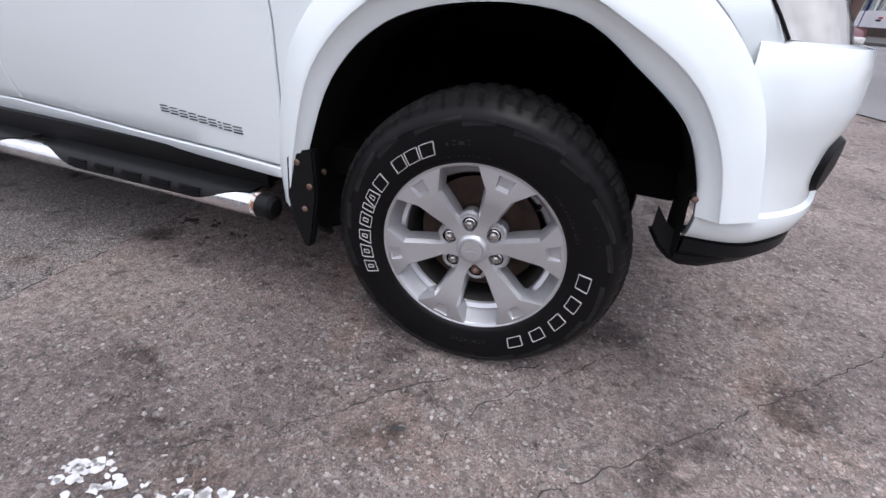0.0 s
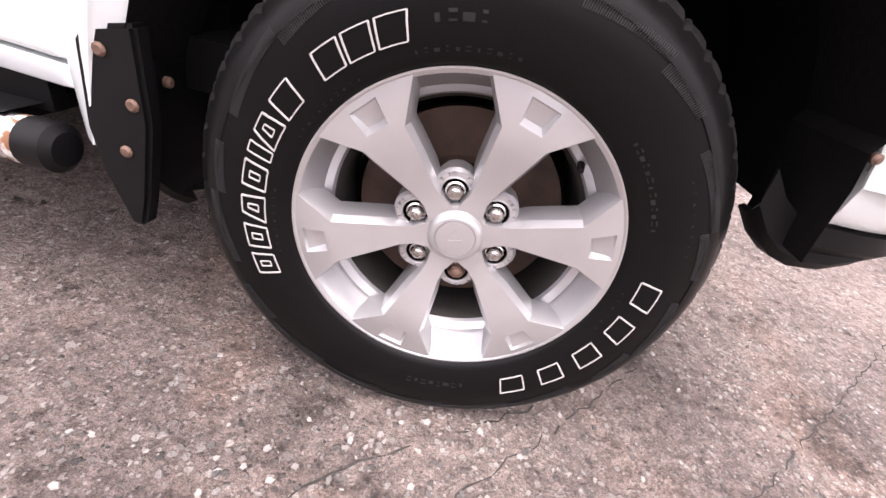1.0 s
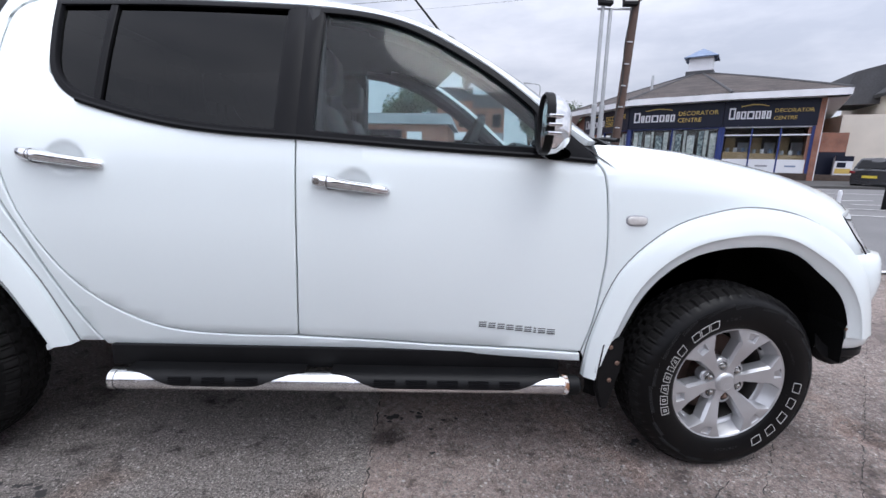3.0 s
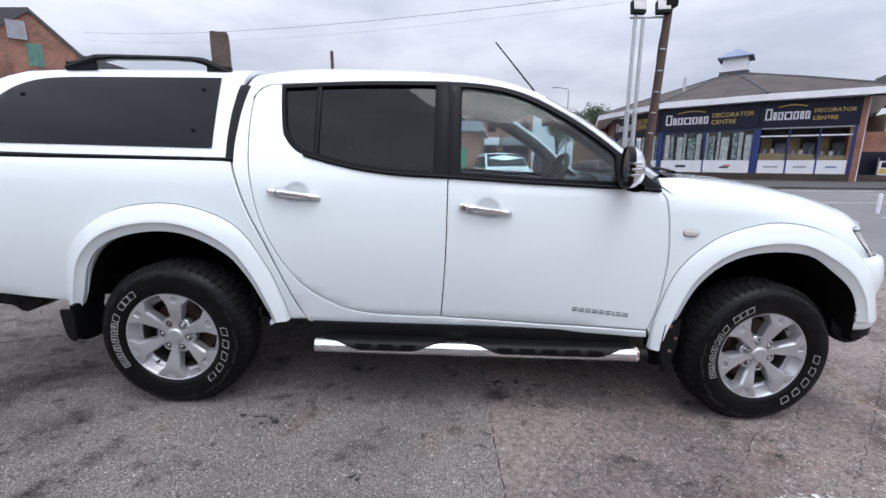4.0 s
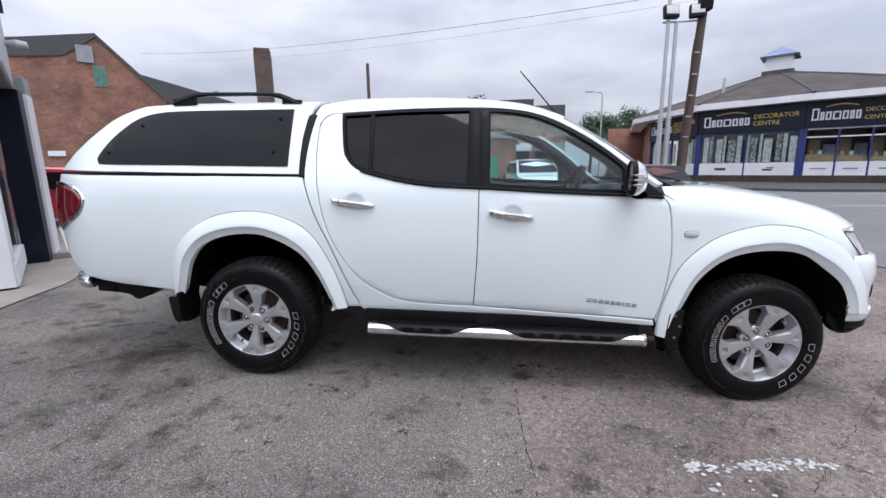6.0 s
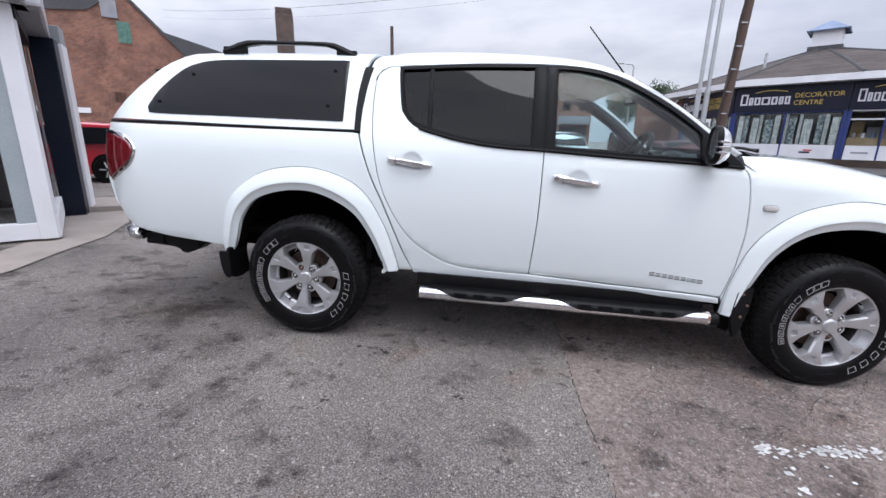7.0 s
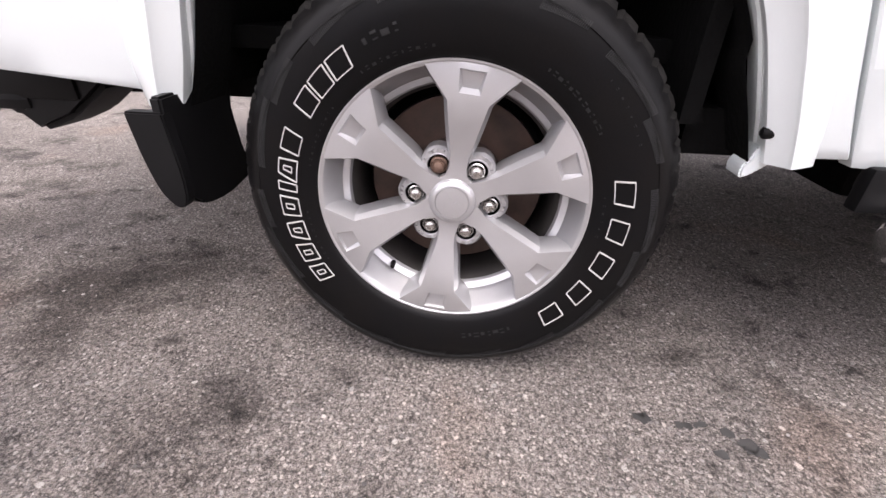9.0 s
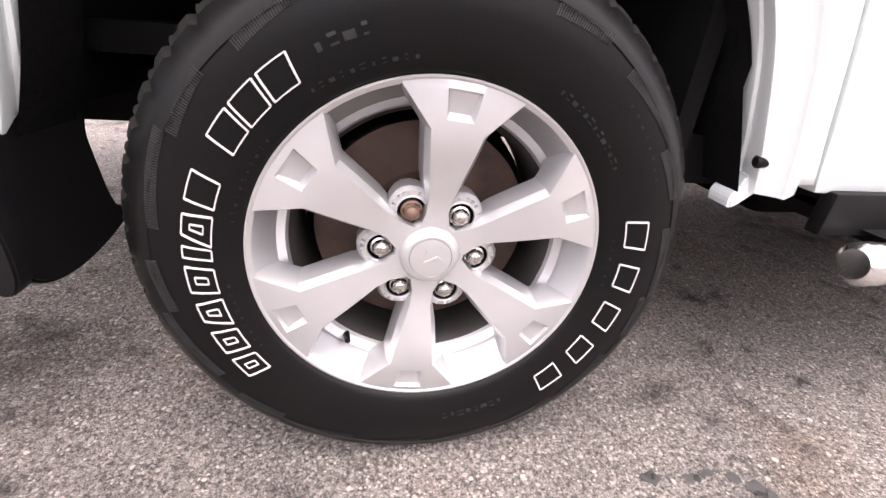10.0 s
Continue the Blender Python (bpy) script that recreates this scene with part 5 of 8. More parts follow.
# door mirrors
MY = -0.095
for s in (0, 1):
    def shape(scale=1.0):
        rows = []
        for u in np.linspace(0, 1, 13):
            # from the glass side (rear) to the nose
            r = (1 - (u ** 2.4)) ** 0.5 if u < 1 else 0.02
            row = []
            for a in np.linspace(0, 2 * math.pi, 21):
                ca, sa = math.cos(a), math.sin(a)
                w = abs(ca) ** 0.65 * (1 if ca >= 0 else -1) * 0.054
                h = abs(sa) ** 0.65 * (1 if sa >= 0 else -1) * 0.094
                row.append((2.185 + 0.082 * u, MY + w * (0.35 + 0.65 * r) + 0.05 * u, 1.288 + h * (0.35 + 0.65 * r) * scale * (1 - 0.22 * (ca < 0) * -ca) - 0.012 * u))
            rows.append(row)
        return rows
    bm = bmesh.new()
    rows = shape()
    vs = grid(bm, rows)
    bm.faces.new(vs[-1][:-1])
    bmesh.ops.remove_doubles(bm, verts=bm.verts[:], dist=1e-5)
    bmesh.ops.recalc_face_normals(bm, faces=bm.faces[:])
    mir = part("door_mirror", mirrored(bm) if s else bm, M_CHROME, truck, "chrome-capped door mirror")
    bm = bmesh.new()
    a = shape()[0]
    grid(bm, [[(2.187, q[1], q[2]) for q in a], [(2.165, q[1] * 0.99, q[2]) for q in a], [(2.160, MY + (q[1] - MY) * 0.94, 1.29 + (q[2] - 1.29) * 0.94) for q in a], [(2.167, MY + (q[1] - MY) * 0.9, 1.29 + (q[2] - 1.29) * 0.9) for q in a]])
    bmesh.ops.recalc_face_normals(bm, faces=bm.faces[:])
    part("mirror_shell", mirrored(bm) if s else bm, M_BLACK, mir)
    bm = bmesh.new()
    bm.faces.new([bm.verts.new((2.168, MY + (q[1] - MY) * 0.92, 1.29 + (q[2] - 1.29) * 0.92)) for q in a[:-1]])
    part("mirror_glass", mirrored(bm) if s else bm, M_CHROME, mir)
    bm = bmesh.new()
    for z in (1.255, 1.28, 1.305):
        box(bm, 2.157, 2.20, MY - 0.0875, MY - 0.04, z - 0.0055, z + 0.0055, 0.003)
    part("mirror_slat", mirrored(bm) if s else bm, M_CHROME, mir)
    bm = bmesh.new()
    grid(bm, [[(2.225 + 0.045 * math.cos(t), y, z + 0.022 * math.sin(t)) for t in np.linspace(0, 2 * math.pi, 13)] for y, z in ((-0.08, 1.20), (-0.02, 1.205), (0.03, 1.225), (0.09, 1.235))])
    bmesh.ops.recalc_face_normals(bm, faces=bm.faces[:])
    part("mirror_arm", mirrored(bm) if s else bm, M_TRIM, mir)


# wheels
RIM = 0.2315


def polar(r, deg, y=0.0):
    a = radians(deg)
    return (RIM * r * math.sin(a), y, RIM * r * math.cos(a))


def rim_mesh():
    """Six broad spokes, each with a square pocket near the edge; a window stands at 0 degrees, a spoke at 30."""
    bm = bmesh.new()

    def turn(p, k):
        a = radians(60 * k)
        c, s = math.cos(a), math.sin(a)
        return (p[0] * c + p[2] * s, p[1], -p[0] * s + p[2] * c)

    def su(u, r, y):
        """A point beside the spoke's middle line, which points up."""
        return (RIM * u, y, RIM * r)

    def face(k, pts):
        bm.faces.new([bm.verts.new(turn(p, k)) for p in pts])

    for k in range(6):
        h = k + 0.5
        YF = lambda r: -0.020 + 0.006 * max(0, (r - 0.9) / 0.1) + 0.026 * min(1, max(0, (0.74 - r) / 0.42))  # noqa: E731
        on = lambda r, d: (RIM * r * math.sin(radians(d)), YF(r), RIM * r * math.cos(radians(d)))  # noqa: E731
        P = [su(-0.070, 0.80, YF(0.8)), su(0.070, 0.80, YF(0.8)), su(0.088, 0.945, YF(0.945)), su(-0.088, 0.945, YF(0.945))]
        Q = [su(-0.055, 0.83, YF(0.8) + 0.014), su(0.055, 0.83, YF(0.8) + 0.014), su(0.073, 0.935, YF(0.93) + 0.006), su(-0.073, 0.935, YF(0.93) + 0.006)]
        b0, b1 = su(-0.138, 0.745, YF(0.745)), su(0.138, 0.745, YF(0.745))
        rimL, rimR = on(0.985, -18.5), on(0.985, 18.5)
        arcR = [on(0.985, d) for d in (18.5, 13, 8, 4)]
        arcL = [on(0.985, d) for d in (-18.5, -13, -8, -4)]
        face(h, [b0, b1, P[1], P[0]])
        face(h, [b1, rimR, *arcR[1:], P[2], P[1]])
        face(h, [b0, P[0], P[3], *arcL[:0:-1], rimL])
        face(h, [P[3], P[2], arcR[-1], arcL[-1]])
        for i in range(4):
            face(h, [P[i], P[(i + 1) % 4], Q[(i + 1) % 4], Q[i]])
        face(h, Q)
        # spoke from the shoulder down to the hub
        prev = (b0, b1)
        for r, u in ((0.6, 0.112), (0.45, 0.084), (0.36, 0.066), (0.27, 0.063), (0.17, 0.088)):
            cur = (su(-u, r, YF(r)), su(u, r, YF(r)))
            face(h, [cur[0], cur[1], prev[1], prev[0]])
            prev = cur
        # spoke flanks: a chamfer, then down
        for sg in (-1, 1):
            line = [on(0.985, sg * 18.5), su(sg * 0.138, 0.745, YF(0.745)), su(sg * 0.112, 0.6, YF(0.6)), su(sg * 0.084, 0.45, YF(0.45)), su(sg * 0.066, 0.36, YF(0.36)), su(sg * 0.063, 0.27, YF(0.27)), su(sg * 0.088, 0.17, YF(0.17))]
            wide = [(0.02, 0.010), (0.028, 0.012), (0.03, 0.012), (0.03, 0.012), (0.02, 0.010), (0.008, 0.010), (0.0, 0.01)]
            mid = [(p[0] + sg * RIM * w, p[1] + d, p[2]) for p, (w, d) in zip(line, wide)]
            low = [(p[0] + sg * RIM * 0.008, p[1] + 0.04, p[2]) for p in mid]
            for a, b in ((line, mid), (mid, low)):
                for i in range(len(a) - 1):
                    face(h, [a[i], a[i + 1], b[i + 1], b[i]])
        # hub floor between two spokes, with a raised boss round the nut
        fl = [polar(0.17, -30, 0.013), polar(0.17, 0, 0.013), polar(0.17, 30, 0.013), polar(0.355, 19, 0.0155), polar(0.385, 13, 0.016), polar(0.405, 6, 0.0165), polar(0.41, 0, 0.0165), polar(0.405, -6, 0.0165), polar(0.385, -13, 0.016), polar(0.355, -19, 0.0155)]
        # the floor is open round the nut, which sits in a deep pocket
        cx, cz, hole = 0.0, 0.0662, 0.0200
        turns = sorted([2 * math.pi * i / 36 for i in range(36)] + [math.atan2(p[2] - cz, p[0] - cx) % (2 * math.pi) for p in fl])
        ring = []
        for t in turns:
            dx, dz = math.cos(t), math.sin(t)
            best = None
            for p, q in zip(fl, fl[1:] + fl[:1]):
                ex, ez = q[0] - p[0], q[2] - p[2]
                det = dz * ex - dx * ez
                if abs(det) < 1e-12:
                    continue
                u = (dx * (p[2] - cz) - dz * (p[0] - cx)) / det
                r = (p[0] - cx + u * ex) * dx + (p[2] - cz + u * ez) * dz
                if -1e-6 <= u <= 1 + 1e-6 and r > 0 and (best is None or r > best[0]):
                    best = (r, (p[0] + u * ex, p[1] + u * (q[1] - p[1]), p[2] + u * ez))
            hx, hz = cx + hole * dx, cz + hole * dz
            ring.append((best[1], (hx, 0.013 + 0.0146 * max(0.0, math.hypot(hx, hz) / RIM - 0.17), hz)))
        for a, b in zip(ring, ring[1:] + ring[:1]):
            if (Vector(a[1]) - Vector(b[1])).length > 1e-5:
                face(k, [a[0], b[0], b[1], a[1]])
        for i in range(3, 9):
            a, b = fl[i], fl[i + 1]
            c, d = (b[0] * 1.05, b[1] + 0.006, b[2] * 1.05), (a[0] * 1.05, a[1] + 0.006, a[2] * 1.05)
            face(k, [a, b, c, d])
            face(k, [d, c, (c[0], c[1] + 0.03, c[2]), (d[0], d[1] + 0.03, d[2])])
    # outer lip, and the barrel seen through the windows
    lathe(bm, [(RIM * 0.972, -0.0128), (RIM * 0.985, -0.0149), (RIM * 0.995, -0.0165), (RIM * 1.005, -0.0165), (RIM * 1.012, -0.011), (RIM * 1.010, 0.0)], 96)
    lathe(bm, [(RIM * 0.982, -0.0122), (RIM * 0.964, -0.005), (RIM * 0.945, 0.010), (RIM * 0.90, 0.026), (RIM * 0.885, 0.034), (RIM * 0.84, 0.042), (RIM * 0.825, 0.048)], 96)
    bmesh.ops.remove_doubles(bm, verts=bm.verts[:], dist=2e-5)
    bmesh.ops.recalc_face_normals(bm, faces=bm.faces[:])
    return bm


def tyre_mesh():
    prof = [(0.222, 0.009), (0.228, -0.009), (0.236, -0.019), (0.238, -0.021), (0.245, -0.025), (0.262, -0.031), (0.285, -0.034), (0.3065, -0.0335), (0.328, -0.029), (0.3295, -0.0305), (0.3355, -0.0285), (0.3460, -0.022), (0.356, -0.011), (0.365, -0.001), (0.372, 0.011), (0.3775, 0.025), (0.379, 0.039), (0.371, 0.041), (0.371, 0.047), (0.3795, 0.049), (0.38, 0.074), (0.371, 0.076), (0.371, 0.083), (0.38, 0.085), (0.38, 0.109), (0.371, 0.111), (0.371, 0.118), (0.38, 0.12), (0.3795, 0.142), (0.371, 0.144), (0.371, 0.15), (0.379, 0.152), (0.372, 0.179), (0.356, 0.201), (0.3215, 0.217), (0.285, 0.219), (0.24, 0.207), (0.222, 0.184)]
    seg = 324

    def cut(k, j, r):
        if j in (11, 12, 13, 14, 15, 16) and k % 6 == 0:
            return r - (0.0, 0.001, 0.005, 0.008, 0.009, 0.009)[j - 11]
        if j in (14, 15) and k % 6 == 4:
            return r - 0.005
        if j in (19, 20, 23, 24, 27, 28) and (k + j) % 6 in (0, 1):
            return r - 0.007
        if j in (31, 32) and k % 6 in (3, 4):
            return r - 0.008
        return r

    def rest(bm):
        for v in bm.verts:
            if v.co.z < -HUB + 0.003:
                v.co.y += 0.02 * ((-HUB + 0.003 - v.co.z) / 0.01) * (-1 if v.co.y < 0.11 else 1) * 0.4
                v.co.z = -HUB + 0.003
        return bm

    walls = lathe(bmesh.new(), prof[:14], seg, shift=cut)
    lathe(walls, prof[32:], seg, shift=lambda k, j, r: cut(k, j + 32, r))
    band = lathe(bmesh.new(), prof[13:33], seg, shift=lambda k, j, r: cut(k, j + 13, r))
    return rest(walls), rest(band)


def sidewall(r):
    return float(np.interp(r, [0.238, 0.245, 0.262, 0.285, 0.305, 0.3265], [-0.021, -0.025, -0.031, -0.034, -0.0335, -0.029]))


def raised_letter(r0, r1, deg, width, lean, kind):
    """A white outlined letter-like block on the sidewall."""
    bm = bmesh.new()

    def at(u, v, lift):
        r = r0 + (r1 - r0) * v
        a = radians(deg + (u + lean * (v - 0.5)) * width)
        return (r * math.sin(a), sidewall(r) - lift, r * math.cos(a))

    def stroke(u0, v0, u1, v1, t=0.030):
        du, dv = u1 - u0, v1 - v0
        ln = math.hypot(du, dv)
        nu, nv = -dv / ln * t, du / ln * t * 0.8
        n = 3
        top = [[at(u0 + du * i / n + s * nu, v0 + dv * i / n + s * nv, 0.0016) for s in (-1, 1)] for i in range(n + 1)]
        low = [[at(u0 + du * i / n + s * nu, v0 + dv * i / n + s * nv, -0.001) for s in (-1, 1)] for i in range(n + 1)]
        grid(bm, [[l[0], t2[0], t2[1], l[1]] for t2, l in zip(top, low)])

    loops = {
        "block": [(-0.46, 0), (0.46, 0), (0.46, 1), (-0.46, 1)],
        "bar": [(-0.24, 0), (0.24, 0), (0.24, 1), (-0.24, 1)],
        "taper": [(-0.5, 0), (0.5, 0), (0.3, 1), (-0.3, 1)],
        "open": [(-0.48, 0), (0.48, 0), (0.48, 1), (-0.48, 1)],
    }[kind]
    for a, b in zip(loops, loops[1:] + loops[:1]):
        stroke(a[0], a[1], b[0], b[1])
    # each outlined block has an inner slot, outlined too
    inner = [(u * 0.26, 0.5 + (v - 0.5) * 0.44) for u, v in loops] if kind in ("block", "taper") else []
    for a, b in zip(inner, inner[1:] + inner[:1]):
        stroke(a[0], a[1], b[0], b[1], 0.024)
    bmesh.ops.recalc_face_normals(bm, faces=bm.faces[:])
    return bm


def embossed(r, d0, d1, n, height):
    """Small black raised marks along the sidewall, too worn to read."""
    bm = bmesh.new()
    for k in range(n):
        d = d0 + (d1 - d0) * k / max(1, n - 1)
        w = height * (0.5 + 0.3 * ((k * 7) % 3)) / r * 28
        pts = [[(rr * math.sin(radians(d + s * w)), sidewall(rr) - 0.0012, rr * math.cos(radians(d + s * w))) for s in (-1, 1)] for rr in (r - height / 2, r - height * 0.3, r + height * 0.2, r + height / 2)]
        for i in (0, 2) if k % 2 else (0, 1):
            bm.faces.new([bm.verts.new(p) for p in (pts[i][0], pts[i][1], pts[i + 1][1], pts[i + 1][0])])
    return bm


def shoulder(r):
    return float(np.interp(r, [0.305, 0.328, 0.3295, 0.3355, 0.346, 0.356], [-0.0335, -0.029, -0.0305, -0.0285, -0.022, -0.011]))


def hatching(turn):
    """Stepped bands of fine raised ribs all round the tyre's shoulder."""
    bm = bmesh.new()
    for k in range(702):
        if k % 78 > 63:
            continue
        d = turn + 360.0 * k / 702
        r0 = 0.3165 + 0.012 * (k % 39) / 39
        rows = []
        for r in (r0, r0 + 0.006, r0 + 0.012):
            rows.append([(r * math.sin(radians(d + e)), shoulder(r) - h, r * math.cos(radians(d + e))) for e, h in ((-0.17, -0.0006), (-0.12, 0.0012), (0.12, 0.0012), (0.17, -0.0006))])
        grid(bm, rows)
    return bm


def build_wheel(rusty):
    w = new("wheel")
    w["label"] = "silver six-spoke alloy wheel with raised white-outlined marks on its tyre"
    rim = part("rim", rim_mesh(), M_ALLOY, w, "silver six-spoke alloy rim")
    rim.data.set_sharp_from_angle(angle=radians(21))
    # the deeper barrel is much darker than the alloy in front of it
    part("barrel", lathe(bmesh.new(), [(RIM * 0.826, 0.0475), (RIM * 0.80, 0.058), (RIM * 0.79, 0.10), (RIM * 0.82, 0.20), (RIM * 0.97, 0.215)], 72), M_BARREL, w, "dark inner barrel")
    walls, band = tyre_mesh()
    tyre = part("tyre", walls, M_RUBBER, w, "black all-terrain tyre")
    part("tread", band, M_TREAD, tyre, "dusty blocked tread")
    part("brake_disc", lathe(bmesh.new(), [(0.0, 0.095), (0.085, 0.095), (0.09, 0.07), (0.09, 0.100), (0.163, 0.100), (0.163, 0.125), (0.0, 0.135)], 64), M_RUST, w, "rusty brown brake disc")
    part("hub_carrier", lathe(bmesh.new(), [(0.0, 0.136), (0.172, 0.136), (0.179, 0.142), (0.187, 0.205), (0.0, 0.21)], 32), M_LINER, w)
    bm = bmesh.new()
    lathe(bm, [(0.0, -0.006), (0.018, -0.0055), (0.0282, -0.0044), (0.0288, -0.0026), (0.0298, -0.0042), (0.0335, -0.0034), (0.0375, -0.0004), (0.0400, 0.0036), (0.0415, 0.0066), (0.0470, 0.0076), (0.0485, 0.0105), (0.0485, 0.022)], 64)
    cap = part("centre_cap", bm, M_ALLOY, w)
    for k in range(3):
        a = radians(120 * k)
        bm = bmesh.new()
        rim_pts = [(0.0012, 0), (0.0085, 0.0052), (0.0165, 0), (0.0085, -0.0052)]
        pts = [(u * math.sin(a) + v * math.cos(a), u * math.cos(a) - v * math.sin(a)) for u, v in rim_pts]
        prism(bm, pts, -0.0068, -0.005, 0.0004)
        part("cap_emblem", bm, M_ALLOY, cap)
    for k in range(6):
        a = radians(60 * k)
        c = (0.0662 * math.sin(a), -0.003, 0.0662 * math.cos(a))
        part("nut_boss", lathe(bmesh.new(), [(0.0196, 0.040), (0.0190, 0.0186), (0.0196, 0.0168), (0.0203, 0.0163), (0.0211, 0.0166), (0.0220, 0.0188), (0.0222, 0.026)], 28, centre=c), M_ALLOY, w)
        # near-black lining puts the shade into the colour of each nut pocket
        part("nut_pocket_shade", lathe(bmesh.new(), [(0.0, 0.030), (0.0184, 0.030), (0.0186, 0.0186)], 24, centre=c), M_LINER, w)
        bm = bmesh.new()
        lathe(bm, [(0.0, 0.0065), (0.0045, 0.007), (0.008, 0.0095), (0.0088, 0.0125)], 20, centre=c)
        lathe(bm, [(0.0112, 0.0115), (0.0122, 0.0135), (0.0122, 0.030)], 6, centre=c)
        lathe(bm, [(0.0085, 0.0122), (0.0113, 0.0118)], 6, centre=c)
        lathe(bm, [(0.0122, 0.0172), (0.0146, 0.0190), (0.0150, 0.026)], 24, centre=c)
        part("wheel_nut", bm, M_RUSTNUT if k == rusty else M_NUT, w)
    bm = bmesh.new()
    d = polar(0.865, 60, 0.046)
    tube(bm, [(d[0], 0.055, d[2]), (d[0] * 0.985, 0.04, d[2] * 0.985), (d[0] * 0.96, 0.02, d[2] * 0.96)], [0.007, 0.0055, 0.0045], 10)
    part("valve", bm, M_BLACK, w)
    return w


def letters(w, rows):
    for deg, width, kind in rows:
        part("raised_letter", raised_letter(0.2635, 0.2935, deg, width, 0.16, kind), M_WHITELET, w)


def dress(w, turn):
    """Sidewall marks, turned clockwise by so many degrees."""
    d = -125.3 + turn
    letters(w, [(d + 4.2, 7.2, "block"), (d + 13.6, 7.6, "block"), (d + 23.2, 8.2, "taper"), (d + 32.8, 7.6, "block"), (d + 40.3, 6.0, "bar"), (d + 47.0, 8.2, "taper"), (d + 56.6, 7.2, "open"), (d + 71.6, 7.0, "open"), (d + 79.6, 7.0, "open"), (d + 87.8, 7.4, "open")])
    b = 75.5 + turn
    letters(w, [(b + 4.5, 8.4, "open"), (b + 18.3, 8.0, "open"), (b + 32.2, 8.4, "open"), (b + 46.1, 8.0, "open"), (b + 60, 8.4, "open")])
    for args in ((0.252, d + 92, d + 118, 11, 0.006), (0.253, d + 8, d + 30, 9, 0.004), (0.260, b - 45, b - 18, 13, 0.007), (0.305, b - 30, b - 10, 8, 0.004), (0.284, d + 98, d + 108, 4, 0.012), (0.272, b + 78, b + 97, 8, 0.010), (0.25, b + 6, b + 22, 6, 0.004), (0.245, d + 50, d + 75, 11, 0.004)):
        part("sidewall_marking", embossed(*args), M_RIB, w, smooth=False)
    part("shoulder_hatching", hatching(turn), M_RIB, w, smooth=False)["kind"] = "stuff"
    return w


rear_wheel = dress(build_wheel(0), 0.0)
rear_wheel.parent = truck
front_wheel = dress(build_wheel(3), 11.5)
front_wheel.parent = truck
REAR_TURN, FRONT_TURN, STEER = -23.4, -13.0, 3.0
for w, sp in ((rear_wheel, REAR_TURN), (front_wheel, FRONT_TURN)):
    # rims, nuts and discs turn on the hub; lettering is placed as it stands
    for o in w.children:
        if o.name.split(".")[0] not in ("tyre", "raised_letter", "sidewall_marking", "shoulder_hatching"):
            o.matrix_basis = Matrix.Rotation(radians(sp), 4, "Y")
        if o.name.split(".")[0] == "valve" and w is rear_wheel:
            o.matrix_basis = Matrix.Rotation(radians(sp + 180), 4, "Y")
rear_wheel.matrix_basis = Matrix.Translation((0, 0, HUB))
front_wheel.matrix_basis = Matrix.Translation((3.014, 0, HUB - 0.003)) @ Matrix.Rotation(radians(STEER), 4, "Z")
for src, x in ((rear_wheel, 0.0), (front_wheel, 3.014)):
    copy_thing(src, Matrix.Translation((x, 2 * YC, HUB)) @ Matrix.Rotation(math.pi, 4, "Z"))


# cabin
for s in (0, 1):
    bm = bmesh.new()
    tube(bm, [(q[4][0] - 0.02, q[4][1] + 0.015, q[4][2] - 0.05) for q in top_rows[14:-3:2]], 0.042, 10)
    tube(bm, [(q[1][0] - 0.01, q[1][1] + 0.022, q[1][2] - 0.036) for q in top_rows[12:-4:2]], 0.026, 8)
    part("pillar_lining", mirrored(bm) if s else bm, M_DASH, truck)


def seat(x, y, width):
    bm = bmesh.new()
    box(bm, x - 0.22, x + 0.28, y - width / 2, y + width / 2, 0.62, 0.80, 0.05, 3)
    part("seat_cushion", bm, M_SEAT, truck)
    bm = bmesh.new()
    rows = []
    for u in np.linspace(0, 1, 9):
        z = 0.76 + 0.59 * u
        cx = x - 0.20 - 0.20 * u
        th = 0.075 * (1 - 0.35 * u)
        hw = width / 2 * (1 - 0.22 * u ** 3)
        rows.append([(cx + th * math.copysign(abs(math.cos(a)) ** 0.5, math.cos(a)), y + hw * math.copysign(abs(math.sin(a)) ** 0.5, math.sin(a)), z) for a in np.linspace(0, 2 * math.pi, 17)])
    vs = grid(bm, rows)
    bm.faces.new(vs[-1][:-1])
    bmesh.ops.remove_doubles(bm, verts=bm.verts[:], dist=1e-4)
    bmesh.ops.recalc_face_normals(bm, faces=bm.faces[:])
    part("seat_back", bm, M_SEAT, truck)


def headrest(x, y):
    bm = bmesh.new()
    box(bm, x - 0.05, x + 0.05, y - 0.13, y + 0.13, 1.415, 1.575, 0.045, 3)
    tube(bm, [(x, y - 0.05, 1.33), (x, y - 0.05, 1.45)], 0.007, 6)
    tube(bm, [(x, y + 0.05, 1.33), (x, y + 0.05, 1.45)], 0.007, 6)
    part("headrest", bm, M_SEAT, truck)


for y in (0.50, 2 * YC - 0.50):
    seat(1.77, y, 0.50)
    headrest(1.385, y)
    headrest(0.62, y)
seat(0.92, YC, 1.25)
bm = bmesh.new()
rows = []
for y in np.linspace(0.15, 2 * YC - 0.15, 15):
    hump = 0.075 * math.exp(-((y - 0.50) / 0.2) ** 2)
    rows.append([(2.12, y, 0.75), (2.10, y, 0.98), (2.13, y, 1.12 + hump * 0.6), (2.20, y, 1.18 + hump), (2.35, y, 1.20 + hump * 0.4), (2.62, y, 1.205)])
grid(bm, rows)
bmesh.ops.recalc_face_normals(bm, faces=bm.faces[:])
bmesh.ops.solidify(bm, geom=bm.faces[:], thickness=0.02)
